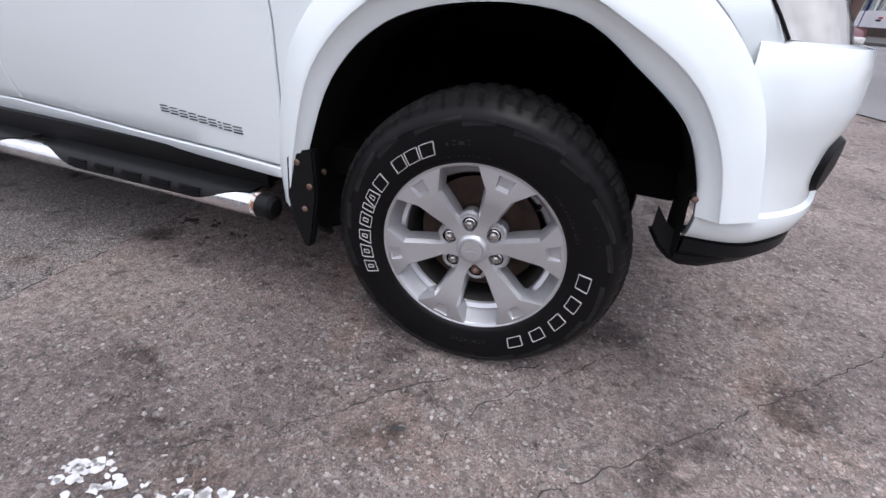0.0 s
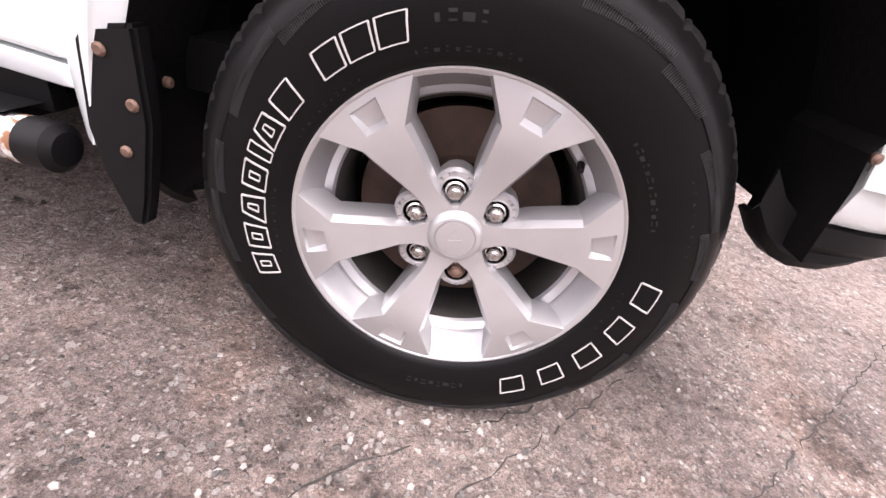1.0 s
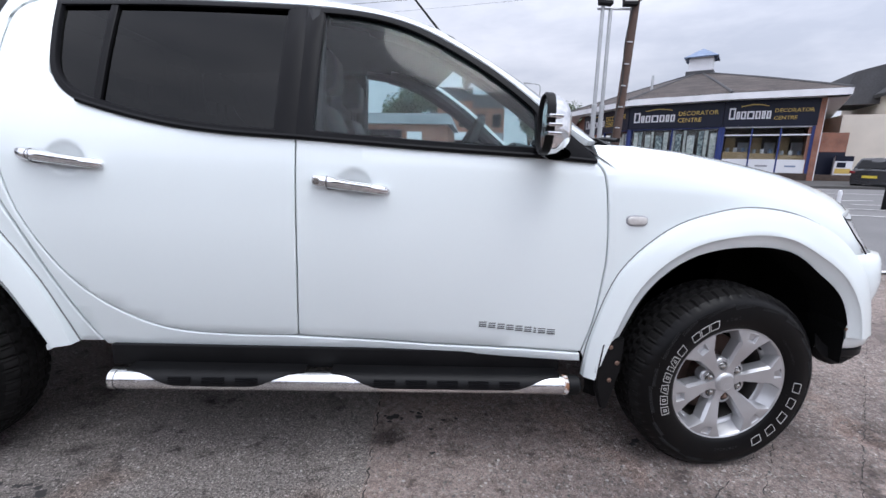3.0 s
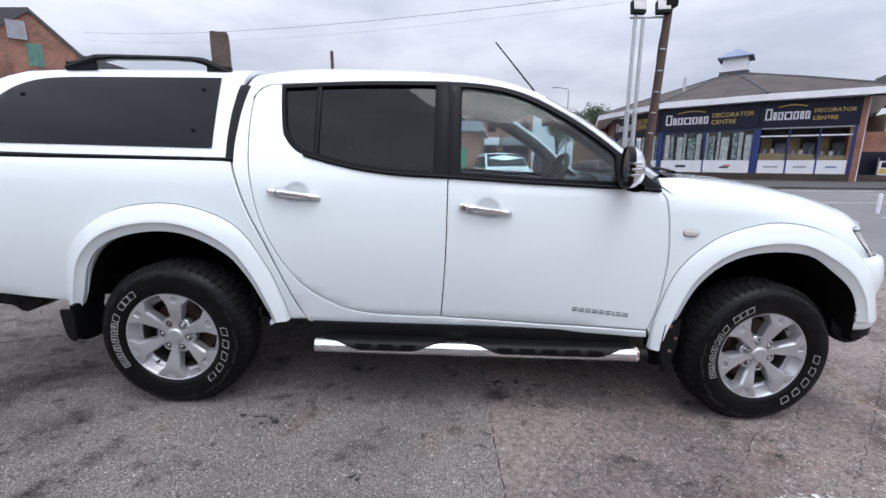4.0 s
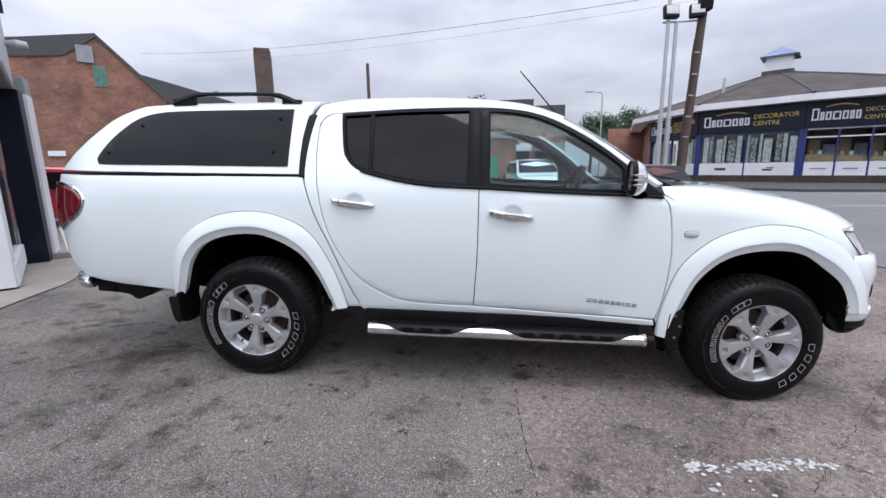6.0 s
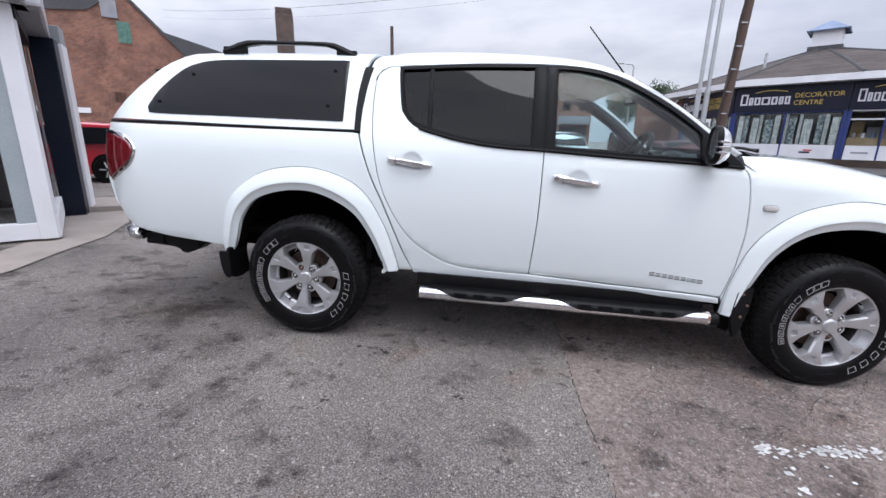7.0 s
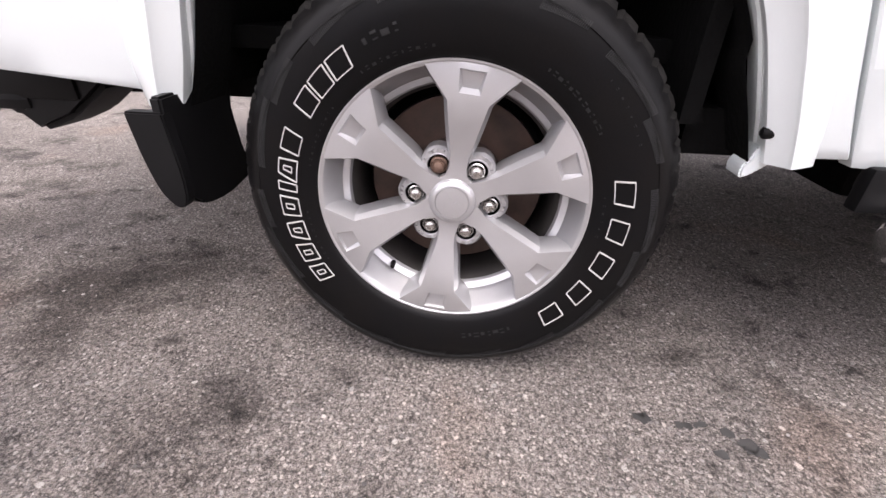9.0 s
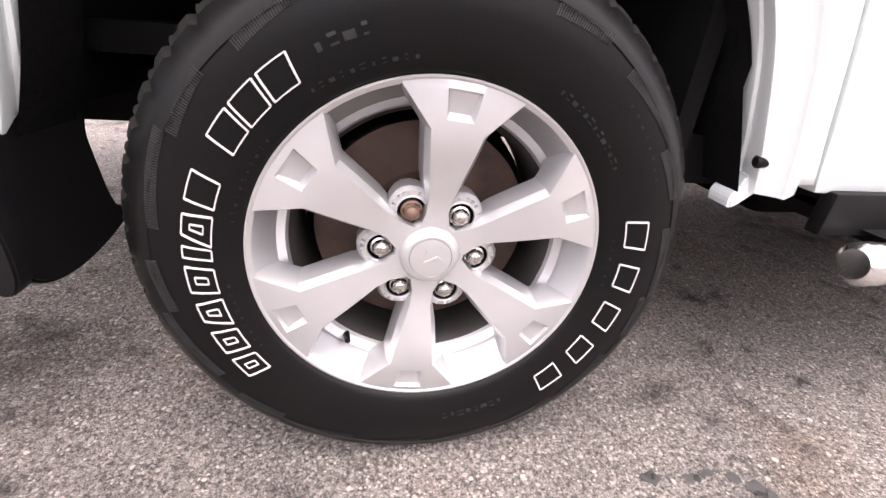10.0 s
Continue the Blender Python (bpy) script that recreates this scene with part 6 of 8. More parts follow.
part("dashboard", bm, M_DASH, truck, "dark grey dashboard")
bm = lathe(bmesh.new(), [(0.185 + 0.016 * math.cos(t), 0.016 * math.sin(t)) for t in np.linspace(0, 2 * math.pi, 11)[:-1]], 40, "z", closed=True)
lathe(bm, [(0.0, -0.01), (0.06, -0.005), (0.065, -0.03), (0.0, -0.05)], 24, "z")
for a in (0.2, math.pi - 0.2, -math.pi / 2):
    tube(bm, [(0.05 * math.cos(a), 0.05 * math.sin(a), -0.02), (0.185 * math.cos(a), 0.185 * math.sin(a), 0)], 0.014, 6)
part("steering_wheel", bm, M_SEAT, truck, "grey leather steering wheel").matrix_basis = pose(1.965, 0.49, 1.18, 0, -62, 0)
part("rear_view_mirror", boxed(2.01, 2.04, 0.76, 1.0, 1.54, 1.61, 0.02), M_BLACK, truck)
# white plate paints the bright reflection on the rear-view mirror's glass
part("mirror_reflection", boxed(2.0, 2.006, 0.78, 0.94, 1.555, 1.60, 0.003), M_WHITE, truck)
for s in (0, 1):
    y = 0.20 if s == 0 else 2 * YC - 0.20
    part("pillar_trim", tube(bmesh.new(), [(1.40, y - 0.05, 1.18), (1.40, y, 1.42), (1.39, y + 0.09, 1.66)], 0.038, 10), M_DASH, truck)

# ---- ground ----
def level(x, y):
    """The forecourt falls towards the truck's nose, and levels out further off."""
    d = math.hypot(x - 1.5, y) / 7.0
    k = math.exp(-(d**4))
    return -math.tan(SLOPE) * x * k


def spread(a):
    near = list(np.arange(-6, 6.01, 0.4))
    far = [7, 8.5, 10.5, 13, 17, 23, 32, 50, 90, 180, 400, 1000, 3000]
    return [-v for v in far[::-1]] + near + far


bm = bmesh.new()
gx, gy = spread(0), spread(0)
vs = [[bm.verts.new((x + 1.5, y, level(x + 1.5, y))) for y in gy] for x in gx]
for i in range(len(gx) - 1):
    for j in range(len(gy) - 1):
        bm.faces.new((vs[i][j], vs[i + 1][j], vs[i + 1][j + 1], vs[i][j + 1]))
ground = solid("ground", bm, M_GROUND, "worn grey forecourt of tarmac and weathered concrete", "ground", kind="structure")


def strip(pts, width, lift=0.004, jag=0.0, seed=1, sides=None):
    """A thin flat band on the ground along points."""
    rnd = random.Random(seed)
    fine = []
    for a, b in zip(pts, pts[1:]):
        n = max(2, int(math.dist(a, b) / 0.022)) if jag else 2
        fine += [(a[0] + (b[0] - a[0]) * k / n, a[1] + (b[1] - a[1]) * k / n) for k in range(n)]
    fine.append(pts[-1])
    bm = bmesh.new()
    rows = []
    for i, p in enumerate(fine):
        a, b = fine[max(i - 1, 0)], fine[min(i + 1, len(fine) - 1)]
        d = Vector((b[0] - a[0], b[1] - a[1])).normalized()
        w = width / 2 * (1 + (rnd.uniform(-0.7, 0.5) if jag else 0))
        o = rnd.uniform(-jag, jag)
        l, r = (p[0] - d.y * (w + o), p[1] + d.x * (w + o)), (p[0] + d.y * (w - o), p[1] - d.x * (w - o))
        rows.append([(*l, level(*l) + lift), (*r, level(*r) + lift)])
    if jag:
        for r0, r1 in zip(rows, rows[1:]):
            if rnd.random() < 0.78:
                bm.faces.new([bm.verts.new(p) for p in (r0[0], r0[1], r1[1], r1[0])])
    else:
        grid(bm, rows)
    bmesh.ops.recalc_face_normals(bm, faces=bm.faces[:])
    bm.normal_update()
    for f in bm.faces:
        if f.normal.z < 0:
            f.normal_flip()
    return bm


# joints and cracks of the forecourt
for k, (pts, wd) in enumerate((
    ([(1.62, 1.6), (1.64, 0.4), (1.63, -0.4), (1.66, -1.2), (1.62, -2.2)], 0.006),
    ([(2.50, -0.54), (2.77, -0.33), (2.90, -0.19), (2.99, -0.12), (3.25, 0.05)], 0.0035),
    ([(3.05, -0.32), (3.08, -0.24), (3.13, -0.14), (3.3, 0.02), (3.52, 0.26)], 0.003),
    ([(2.75, -0.82), (3.15, -0.46), (3.52, -0.15), (3.86, 0.155), (4.39, 0.63), (5.2, 1.35)], 0.0035),
)):
    solid("ground_joint", strip(pts, wd, 0.0012, 0.007, k), M_CRACK, "dark cracked joint in the forecourt surface", "ground joint", group="forecourt joints", kind="structure")


def flakes(spots, seed, size, lift=0.004):
    """Worn scraps of paint or stain: uneven flat patches."""
    rnd = random.Random(seed)
    bm = bmesh.new()
    for x, y, rx, ry, n in spots:
        for _ in range(n):
            cx, cy = x + rnd.gauss(0, rx), y + rnd.gauss(0, ry)
            s = size * rnd.uniform(0.4, 1.4)
            a0 = rnd.uniform(0, 6)
            pts = []
            m = rnd.randint(6, 9)
            for i in range(m):
                a = a0 + 2 * math.pi * i / m
                q = s * rnd.uniform(0.5, 1.2)
                px, py = cx + q * math.cos(a), cy + q * math.sin(a) * 0.8
                pts.append(bm.verts.new((px, py, level(px, py) + lift)))
            bm.faces.new(pts)
    bmesh.ops.recalc_face_normals(bm, faces=bm.faces[:])
    bm.normal_update()
    for f in bm.faces:
        if f.normal.z < 0:
            f.normal_flip()
    return bm


PAINTLINE = [(2.38, -0.645, 0.02, 0.022, 18), (2.45, -0.64, 0.02, 0.02, 12), (2.54, -0.635, 0.012, 0.012, 4), (2.63, -0.615, 0.02, 0.02, 18), (2.70, -0.60, 0.025, 0.02, 24), (2.79, -0.59, 0.025, 0.02, 20), (2.88, -0.58, 0.025, 0.018, 16), (2.97, -0.57, 0.03, 0.018, 16), (3.05, -0.56, 0.02, 0.015, 8), (2.40, -0.78, 0.015, 0.02, 5), (2.40, -0.9, 0.015, 0.03, 6), (2.55, -0.72, 0.05, 0.03, 5)]
solid("painted_line", flakes(PAINTLINE, 5, 0.013), M_WPAINT, "worn broken white paint line on the forecourt", "painted line", kind="structure")
STAINS = [(1.70, 0.30, 0.03, 0.02, 8), (1.82, 0.33, 0.015, 0.01, 3), (2.75, 0.12, 0.02, 0.015, 4), (2.95, -0.30, 0.012, 0.008, 2), (0.45, -0.12, 0.06, 0.008, 7), (0.55, -0.15, 0.03, 0.02, 5), (1.05, -0.51, 0.02, 0.012, 4), (0.39, -0.66, 0.02, 0.012, 4), (1.9, 0.2, 0.1, 0.1, 5)]
solid("oil_spots", flakes(STAINS, 9, 0.016, 0.002), surface("oil_stain", (0.03, 0.028, 0.028), 0.6, 0, (0.05, 0.048, 0.046), 20, 90, 0.1), "small dark oil spots on the forecourt", "stain", kind="structure")

# loose chippings on the worn concrete
rnd = random.Random(3)
bm = bmesh.new()
for _ in range(9000):
    q = rnd.random()
    if q < 0.45:
        x, y = rnd.uniform(2.9, 5.6), rnd.gauss(-0.05, 0.5)
    elif q < 0.75:
        x, y = rnd.uniform(1.7, 3.4), rnd.gauss(-0.45, 0.45)
    else:
        x, y = rnd.uniform(-1.6, 1.7), rnd.uniform(-1.5, 0.2)
    s = (0.0022 + 0.0065 * rnd.random() ** 3.0) * (1.0 if x > 1.6 else 0.7)
    a = rnd.uniform(0, 6.28)
    base = level(x, y) - s * 0.25
    squash = rnd.uniform(0.45, 1.0)
    ca, sa = math.cos(a), math.sin(a)
    ring, lid = [], []
    for t in (0, 1.3, 2.5, 3.8, 5.1):
        u, v = s * rnd.uniform(0.8, 1.35) * math.cos(t), s * squash * rnd.uniform(0.8, 1.2) * math.sin(t)
        px, py = x + u * ca - v * sa, y + u * sa + v * ca
        ring.append(bm.verts.new((px, py, base)))
        lid.append(bm.verts.new((x + (px - x) * 0.7, y + (py - y) * 0.7, base + s * rnd.uniform(0.4, 0.75))))
    bm.faces.new(lid)
    for i in range(5):
        bm.faces.new((ring[i], ring[(i + 1) % 5], lid[(i + 1) % 5], lid[i]))
solid("loose_chippings", bm, M_STONE, "small pale stone chippings scattered on the forecourt", "gravel", kind="stuff", smooth=False)

# a dry leaf
bm = bmesh.new()
grid(bm, [[(u, v * 0.028 * math.sin(math.pi * min(0.98, max(0.03, (u + 0.06) / 0.12))), 0.012 * abs(v) + 0.01 * math.sin(u * 40)) for v in (-1, -0.5, 0, 0.5, 1)] for u in np.linspace(-0.06, 0.06, 9)])
solid("fallen_leaf", bm, M_YELLOWLEAF, "dry yellow leaf curled on the ground", "leaf", pose(4.42, 0.22, level(4.4, 0.2) + 0.008, 0, 0, -35))

# concrete apron before the showroom
bm = bmesh.new()
ap = [(-2.72, -0.2), (-2.78, 0.55), (-2.95, 1.1), (-3.1, 1.75), (-3.5, 2.5), (-4.3, 3.4), (-5.5, 5.0), (-9, 2.6), (-6.0, -1.8)]
bm.faces.new([bm.verts.new((x, y, level(x, y) + 0.012)) for x, y in ap])
bmesh.ops.triangulate(bm, faces=bm.faces[:])
bm.normal_update()
if sum(f.normal.z for f in bm.faces) < 0:
    bmesh.ops.reverse_faces(bm, faces=bm.faces[:])
solid("showroom_apron", bm, M_SLAB, "pale rough concrete apron in front of the showroom", "pavement", kind="structure")


# ---- road, markings and pavement across the road ----
def flat(pts, z):
    bm = bmesh.new()
    bm.faces.new([bm.verts.new((x, y, z)) for x, y in pts])
    bm.normal_update()
    if bm.faces[:][0].normal.z < 0:
        bm.faces[:][0].normal_flip()
    return bm


def low(x, y):
    return 0.006


def laid(pts, lift):
    """A flat outline laid on the falling ground, cut along the ground's own grid."""
    bm = flat(pts, 0)
    xs, ys = [p[0] for p in pts], [p[1] for p in pts]
    for vals, lo, hi, ax in (([v + 1.5 for v in gx], min(xs), max(xs), 0), (gy, min(ys), max(ys), 1)):
        for v in vals:
            if lo + 0.01 < v < hi - 0.01:
                co, no = [0, 0, 0], [0, 0, 0]
                co[ax], no[ax] = v, 1
                bmesh.ops.bisect_plane(bm, geom=bm.verts[:] + bm.edges[:] + bm.faces[:], plane_co=co, plane_no=no, dist=1e-5)
    for v in bm.verts:
        v.co.z = level(v.co.x, v.co.y) + lift
    return bm


solid("road", laid([(6.9, 3.3), (7.6, 2.4), (60, -12), (70, 2), (26.5, 15.2), (15.5, 17.2), (9.5, 24), (-6, 60), (-22, 60), (2.0, 12.5)], 0.014), M_ROAD, "smooth grey asphalt road", "road", kind="structure")
bm = bmesh.new()
pv = [(15.5, 17.2), (26.5, 15.2), (70, 2), (75, 14), (24, 23.5), (20.1, 25), (16, 29), (9.5, 40), (4, 48), (-4, 56), (9.5, 24)]
prism_v = [(x, y, 0.0) for x, y in pv]
lo = [bm.verts.new((x, y, -0.05)) for x, y in pv]
hi = [bm.verts.new((x, y, 0.12)) for x, y in pv]
bm.faces.new(hi)
for i in range(len(pv)):
    bm.faces.new((lo[i], lo[(i + 1) % len(pv)], hi[(i + 1) % len(pv)], hi[i]))
bmesh.ops.recalc_face_normals(bm, faces=bm.faces[:])
solid("pavement", bm, M_PAVE, "dark asphalt pavement with a kerb", "pavement", kind="structure", smooth=False)


def paint(a, b, width):
    d = Vector((b[0] - a[0], b[1] - a[1])).normalized()
    n = Vector((-d.y, d.x)) * width / 2
    return laid([(a[0] + n.x, a[1] + n.y), (b[0] + n.x, b[1] + n.y), (b[0] - n.x, b[1] - n.y), (a[0] - n.x, a[1] - n.y)], 0.024)


for a, b, wd in (((11.6, 10.6), (15.5, 10.6), 0.12), ((15.4, 15.6), (19.0, 15.4), 0.12), ((11.0, 7.2), (13.5, 6.0), 0.12), ((12.4, 8.4), (16.5, 6.6), 0.12), ((13.6, 9.5), (18.5, 7.4), 0.12), ((16.5, 11.2), (21, 9.4), 0.12), ((7.0, 3.0), (8.2, 2.6), 0.10), ((8.8, 2.3), (10.5, 1.7), 0.10), ((17, 13.6), (23, 11.4), 0.12)):
    solid("road_marking", paint(a, b, wd), M_WPAINT, "white painted line on the road", "road marking", group="road markings", kind="structure")

for x, y, h, r, m, lab in ((11.8, 8.1, 0.48, 0.042, M_WHITE, "short white post at the road edge"), (13.2, 8.25, 1.15, 0.075, M_BLACK, "dark bollard at the road edge")):
    bm = lathe(bmesh.new(), [(0.0, h), (r * 0.8, h - 0.01), (r, h - 0.06), (r, 0.0)], 14, "z")
    lathe(bm, [(r * 1.02, h * 0.72), (r * 1.08, h * 0.74), (r * 1.08, h * 0.82), (r * 1.02, h * 0.84)], 14, "z")
    solid("bollard", bm, m, lab, "bollard", pose(x, y, level(x, y) + 0.01, 0, 0, 0))


# ---- paint shop on the corner ----
shop = thing("paint_shop", "single-storey corner paint shop with navy signs and a slate roof", "shop building")


def facade(p, q):
    """A frame whose x runs from p to q and whose y points into the building."""
    d = Vector((q[0] - p[0], q[1] - p[1], 0))
    return Matrix.Translation((p[0], p[1], 0)) @ Matrix.Rotation(math.atan2(d.y, d.x), 4, "Z"), d.length


ZB, ZW, ZS, ZT, ZE = 0.52, 1.28, 3.14, 4.6, 4.98


def sub(name, bm, material, m, parent=shop, label="", smooth=False):
    o = part(name, bm, material, parent, label, smooth)
    o.matrix_basis = m
    return o


def shop_front(p, q, panes, fabric):
    m, ln = facade(p, q)
    sub("plinth", boxed(0, ln, -0.06, 0.25, 0.0, ZB, 0.01), M_SOOT, m)
    edge = 0.17
    pane = (ln - 2 * edge) / panes
    for x in (0, ln - edge):
        sub("pillar", boxed(x, x + edge, -0.05, 0.3, ZB, ZS, 0.01), M_BLUE, m, label="blue painted pillar")
    for k in range(panes):
        x = edge + k * pane
        sub("stall_board", boxed(x + 0.04, x + pane - 0.04, 0.0, 0.06, ZB, ZW, 0.005), M_WHITE, m, label="white window board")
        sub("window_pane", boxed(x + 0.03, x + pane - 0.03, 0.05, 0.06, ZW, ZS), M_SHOPGLASS, m)
        if k:
            sub("mullion", boxed(x - 0.04, x + 0.04, -0.02, 0.1, ZB, ZS, 0.008), M_BLUE, m)
        if not fabric:
            sub("transom", boxed(x, x + pane, -0.01, 0.08, 2.62, 2.70, 0.005), M_WHITE, m)
        # maker's mark on each board, as plain bars
        c = x + pane / 2
        for w, h, dx, dz, col in (((0.62, 0.16, 0.0, 0.0, M_BADGE),) if (k == 0 and fabric) else ((0.5, 0.10, -0.05, -0.05, M_NAVY), (0.40, 0.08, 0.08, 0.07, M_RED)) if fabric else ((0.7 - 0.1 * k, 0.09, 0, 0, M_LEAD if k == 2 else M_GREYBOARD),)):
            sub("board_mark", boxed(c + dx - w / 2, c + dx + w / 2, -0.008, 0.0, 0.9 + dz - h / 2, 0.9 + dz + h / 2), col, m)
    sub("head_rail", boxed(0, ln, -0.03, 0.12, ZS - 0.07, ZS, 0.008), M_BLUE if fabric else M_WHITE, m)
    sub("sign_panel", boxed(0, ln, -0.12, 0.2, ZS, ZT, 0.015), M_NAVY, m, label="navy shop sign panel")
    # the shop's name as plain shapes, the trade in gold letters
    s = ln / 5.2
    x0 = 0.30 * s
    for k, (w, h) in enumerate(((0.36, 0.64), (0.20, 0.44), (0.28, 0.44), (0.40, 0.44), (0.28, 0.44), (0.20, 0.44), (0.24, 0.44))):
        w2, z0 = w * s, ZS + 0.42
        bm = bmesh.new()
        st = 0.085 * s
        for bx0, bx1, bz0, bz1 in ((x0, x0 + st, z0, z0 + h), (x0 + w2 - st, x0 + w2, z0, z0 + h), (x0 + st, x0 + w2 - st, z0, z0 + 0.08), (x0 + st, x0 + w2 - st, z0 + h - 0.08, z0 + h)):
            box(bm, bx0, bx1, -0.15, -0.12, bz0, bz1)
        sub("name_shape", bm, M_LETTER, m)
        x0 += w2 + 0.07 * s
    bm = bmesh.new()
    xs = np.linspace(0.95 * s, 2.5 * s, 12)
    grid(bm, [[(x, -0.14, ZS + 1.10 + 0.10 * math.sin((x / s - 0.95) * 2.0)), (x, -0.14, ZS + 1.14 + 0.02 * math.sin((x / s - 0.95) * 2) + 0.10 * math.sin((x / s - 0.95) * 2.0))] for x in xs])
    sub("sign_swash", bm, M_GOLD, m)
    for text, z, sz in (("DECORATOR", ZS + 0.76, 0.40), ("CENTRE", ZS + 0.36, 0.40)):
        words(text, sz * s * 0.86, m @ Matrix.Translation((x0 + 0.10 * s, -0.135, z)) @ Matrix.Rotation(math.pi / 2, 4, "X"), M_GOLD, shop)
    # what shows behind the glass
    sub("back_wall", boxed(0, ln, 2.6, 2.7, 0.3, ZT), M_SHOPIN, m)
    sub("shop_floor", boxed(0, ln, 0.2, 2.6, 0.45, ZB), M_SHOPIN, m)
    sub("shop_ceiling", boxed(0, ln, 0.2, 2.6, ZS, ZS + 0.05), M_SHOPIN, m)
    if fabric:
        x = edge + 0.15
        k = 0
        while x < ln - edge - 0.2:
            wd = (0.28, 0.20, 0.34, 0.16, 0.42)[k % 5]
            top = (2.95, 2.98, 2.8, 3.0, 2.7)[k % 5]
            bm = bmesh.new()
            grid(bm, [[(x + wd * u, 0.17 + 0.03 * math.sin(u * 22), z) for u in np.linspace(0, 1, 12)] for z in (ZW + 0.02, top)])
            sub("fabric_sample", bm, (M_FABRIC, M_FABRIC, M_FABRIC2)[(k * 2) % 3], m, smooth=True)
            x += wd + (0.06, 0.20, 0.04, 0.12)[k % 4]
            k += 1
    else:
        for k in range(panes):
            x = edge + k * pane
            sub("display_board", boxed(x + 0.05, x + pane - 0.05, 0.3, 0.9, ZW, ZW + 0.42 - 0.08 * k, 0.01), M_WOOD, m)
            for j in range(3):
                sub("display_tin", lathe(bmesh.new(), [(0, 0.25), (0.10, 0.25), (0.10, 0), (0, 0)], 12, "z", (x + 0.3 + 0.4 * j, 0.7, ZW + 0.42 - 0.08 * k)), (M_GALV, M_WHITE, M_LEAD)[j], m)
            for j in range(2):
                sub("shelf_unit", boxed(x + 0.2 + 0.7 * j, x + 0.75 + 0.7 * j, 1.9, 2.2, 0.5, 2.6 - 0.3 * j, 0.01), (M_WOOD, M_GREYBOARD)[j], m)


PA, PB, PC_, PD = (16.0, 35.2), (16.25, 27.95), (20.15, 24.15), (23.85, 21.75)
shop_front(PA, PB, 2, True)
shop_front(PB, PC_, 2, True)
shop_front(PC_, PD, 3, False)
m, ln = facade(PD, (33, 33))
sub("end_wall", boxed(0, ln, 0, 0.3, 0, ZE), M_BRICK2, m, label="red brick end wall")
sub("end_pier", boxed(-0.1, 0.55, -0.25, 0.02, 0, ZE - 0.2, 0.01), M_BRICK2, m)
sub("down_pipe", tube(bmesh.new(), [(0.62, -0.3, 0.1), (0.62, -0.3, 4.9)], 0.05, 10), M_WHITE, m)
m2, ln2 = facade((20.0, 48.0), PA)
sub("side_wall", boxed(0, ln2, 0, 0.3, 0, ZE), M_BRICK2, m2)
EA = [(19.0, 49.0), (14.6, 35.6), (15.75, 27.35), (19.85, 23.3), (24.25, 20.45), (36.0, 33.5), (28, 50)]
apex = (23.4, 32.0, 7.75)
for a, b in zip(EA, EA[1:]):
    m, ln = facade(a, b)
    sub("eaves_board", boxed(-0.02, ln + 0.02, 0, 0.12, ZT + 0.02, ZE, 0.01), M_WHITE, m, label="white eaves board")
    bm = bmesh.new()
    n = 10
    rows = []
    for k in range(n + 1):
        t = k / n * 0.93
        rows.append([tuple(Vector((p[0], p[1], ZE + 0.02)).lerp(Vector(apex), t) + Vector((0, 0, 0.05 * math.sin(math.pi * t)))) for p in (a, b)])
    for r0, r1 in zip(rows, rows[1:]):
        v = [bm.verts.new(p) for p in (r0[0], r0[1], r1[1], r1[0])]
        bm.faces.new(v)
    bmesh.ops.recalc_face_normals(bm, faces=bm.faces[:])
    if sum(f.normal.z for f in bm.faces) < 0:
        bmesh.ops.reverse_faces(bm, faces=bm.faces[:])
    part("roof_slope", bm, M_SLATE, shop, "brown-grey slate roof slope", False)
    part("hip_ridge", tube(bmesh.new(), [rows[0][1], rows[5][1], rows[-1][1]], 0.09, 6), M_DARKROOF, shop)
    sub("soffit", boxed(0, ln, 0.1, 1.0, ZT + 0.02, ZT + 0.05), M_WHITE, m)
cup = Matrix.Translation((apex[0], apex[1], 0)) @ Matrix.Rotation(radians(-38), 4, "Z")
sub("cupola_base", boxed(-0.92, 0.92, -0.92, 0.92, 7.0, 7.75, 0.03), M_DARKROOF, cup)
sub("cupola", boxed(-0.78, 0.78, -0.78, 0.78, 7.7, 8.75, 0.02), M_WHITE, cup, label="white louvred roof cupola")
bm = bmesh.new()
rows = [[(s * x, s * y, z) for x, y in ((-1, -1), (1, -1), (1, 1), (-1, 1), (-1, -1))] for s, z in ((1.10, 8.66), (1.12, 8.73), (0.78, 8.93), (0.43, 9.18), (0.2, 9.32), (0.05, 9.42))]
grid(bm, rows)
bmesh.ops.remove_doubles(bm, verts=bm.verts[:], dist=1e-4)
bmesh.ops.recalc_face_normals(bm, faces=bm.faces[:])
sub("cupola_cap", bm, M_LEAD, cup, label="blue-grey swept lead cap")
part("roof_vent", tube(bmesh.new(), [(18.2, 29.2, 5.9), (18.2, 29.2, 6.9)], 0.09, 8), M_GALV, shop)


def sheet_wall(name, p, q, outline, thick, material, label, category, openings=()):
    """An upright wall from p to q with an outline in its own x and z."""
    m, ln = facade(p, q)
    return solid(name, prism(bmesh.new(), outline, 0, thick), material, label, category, m, smooth=False)


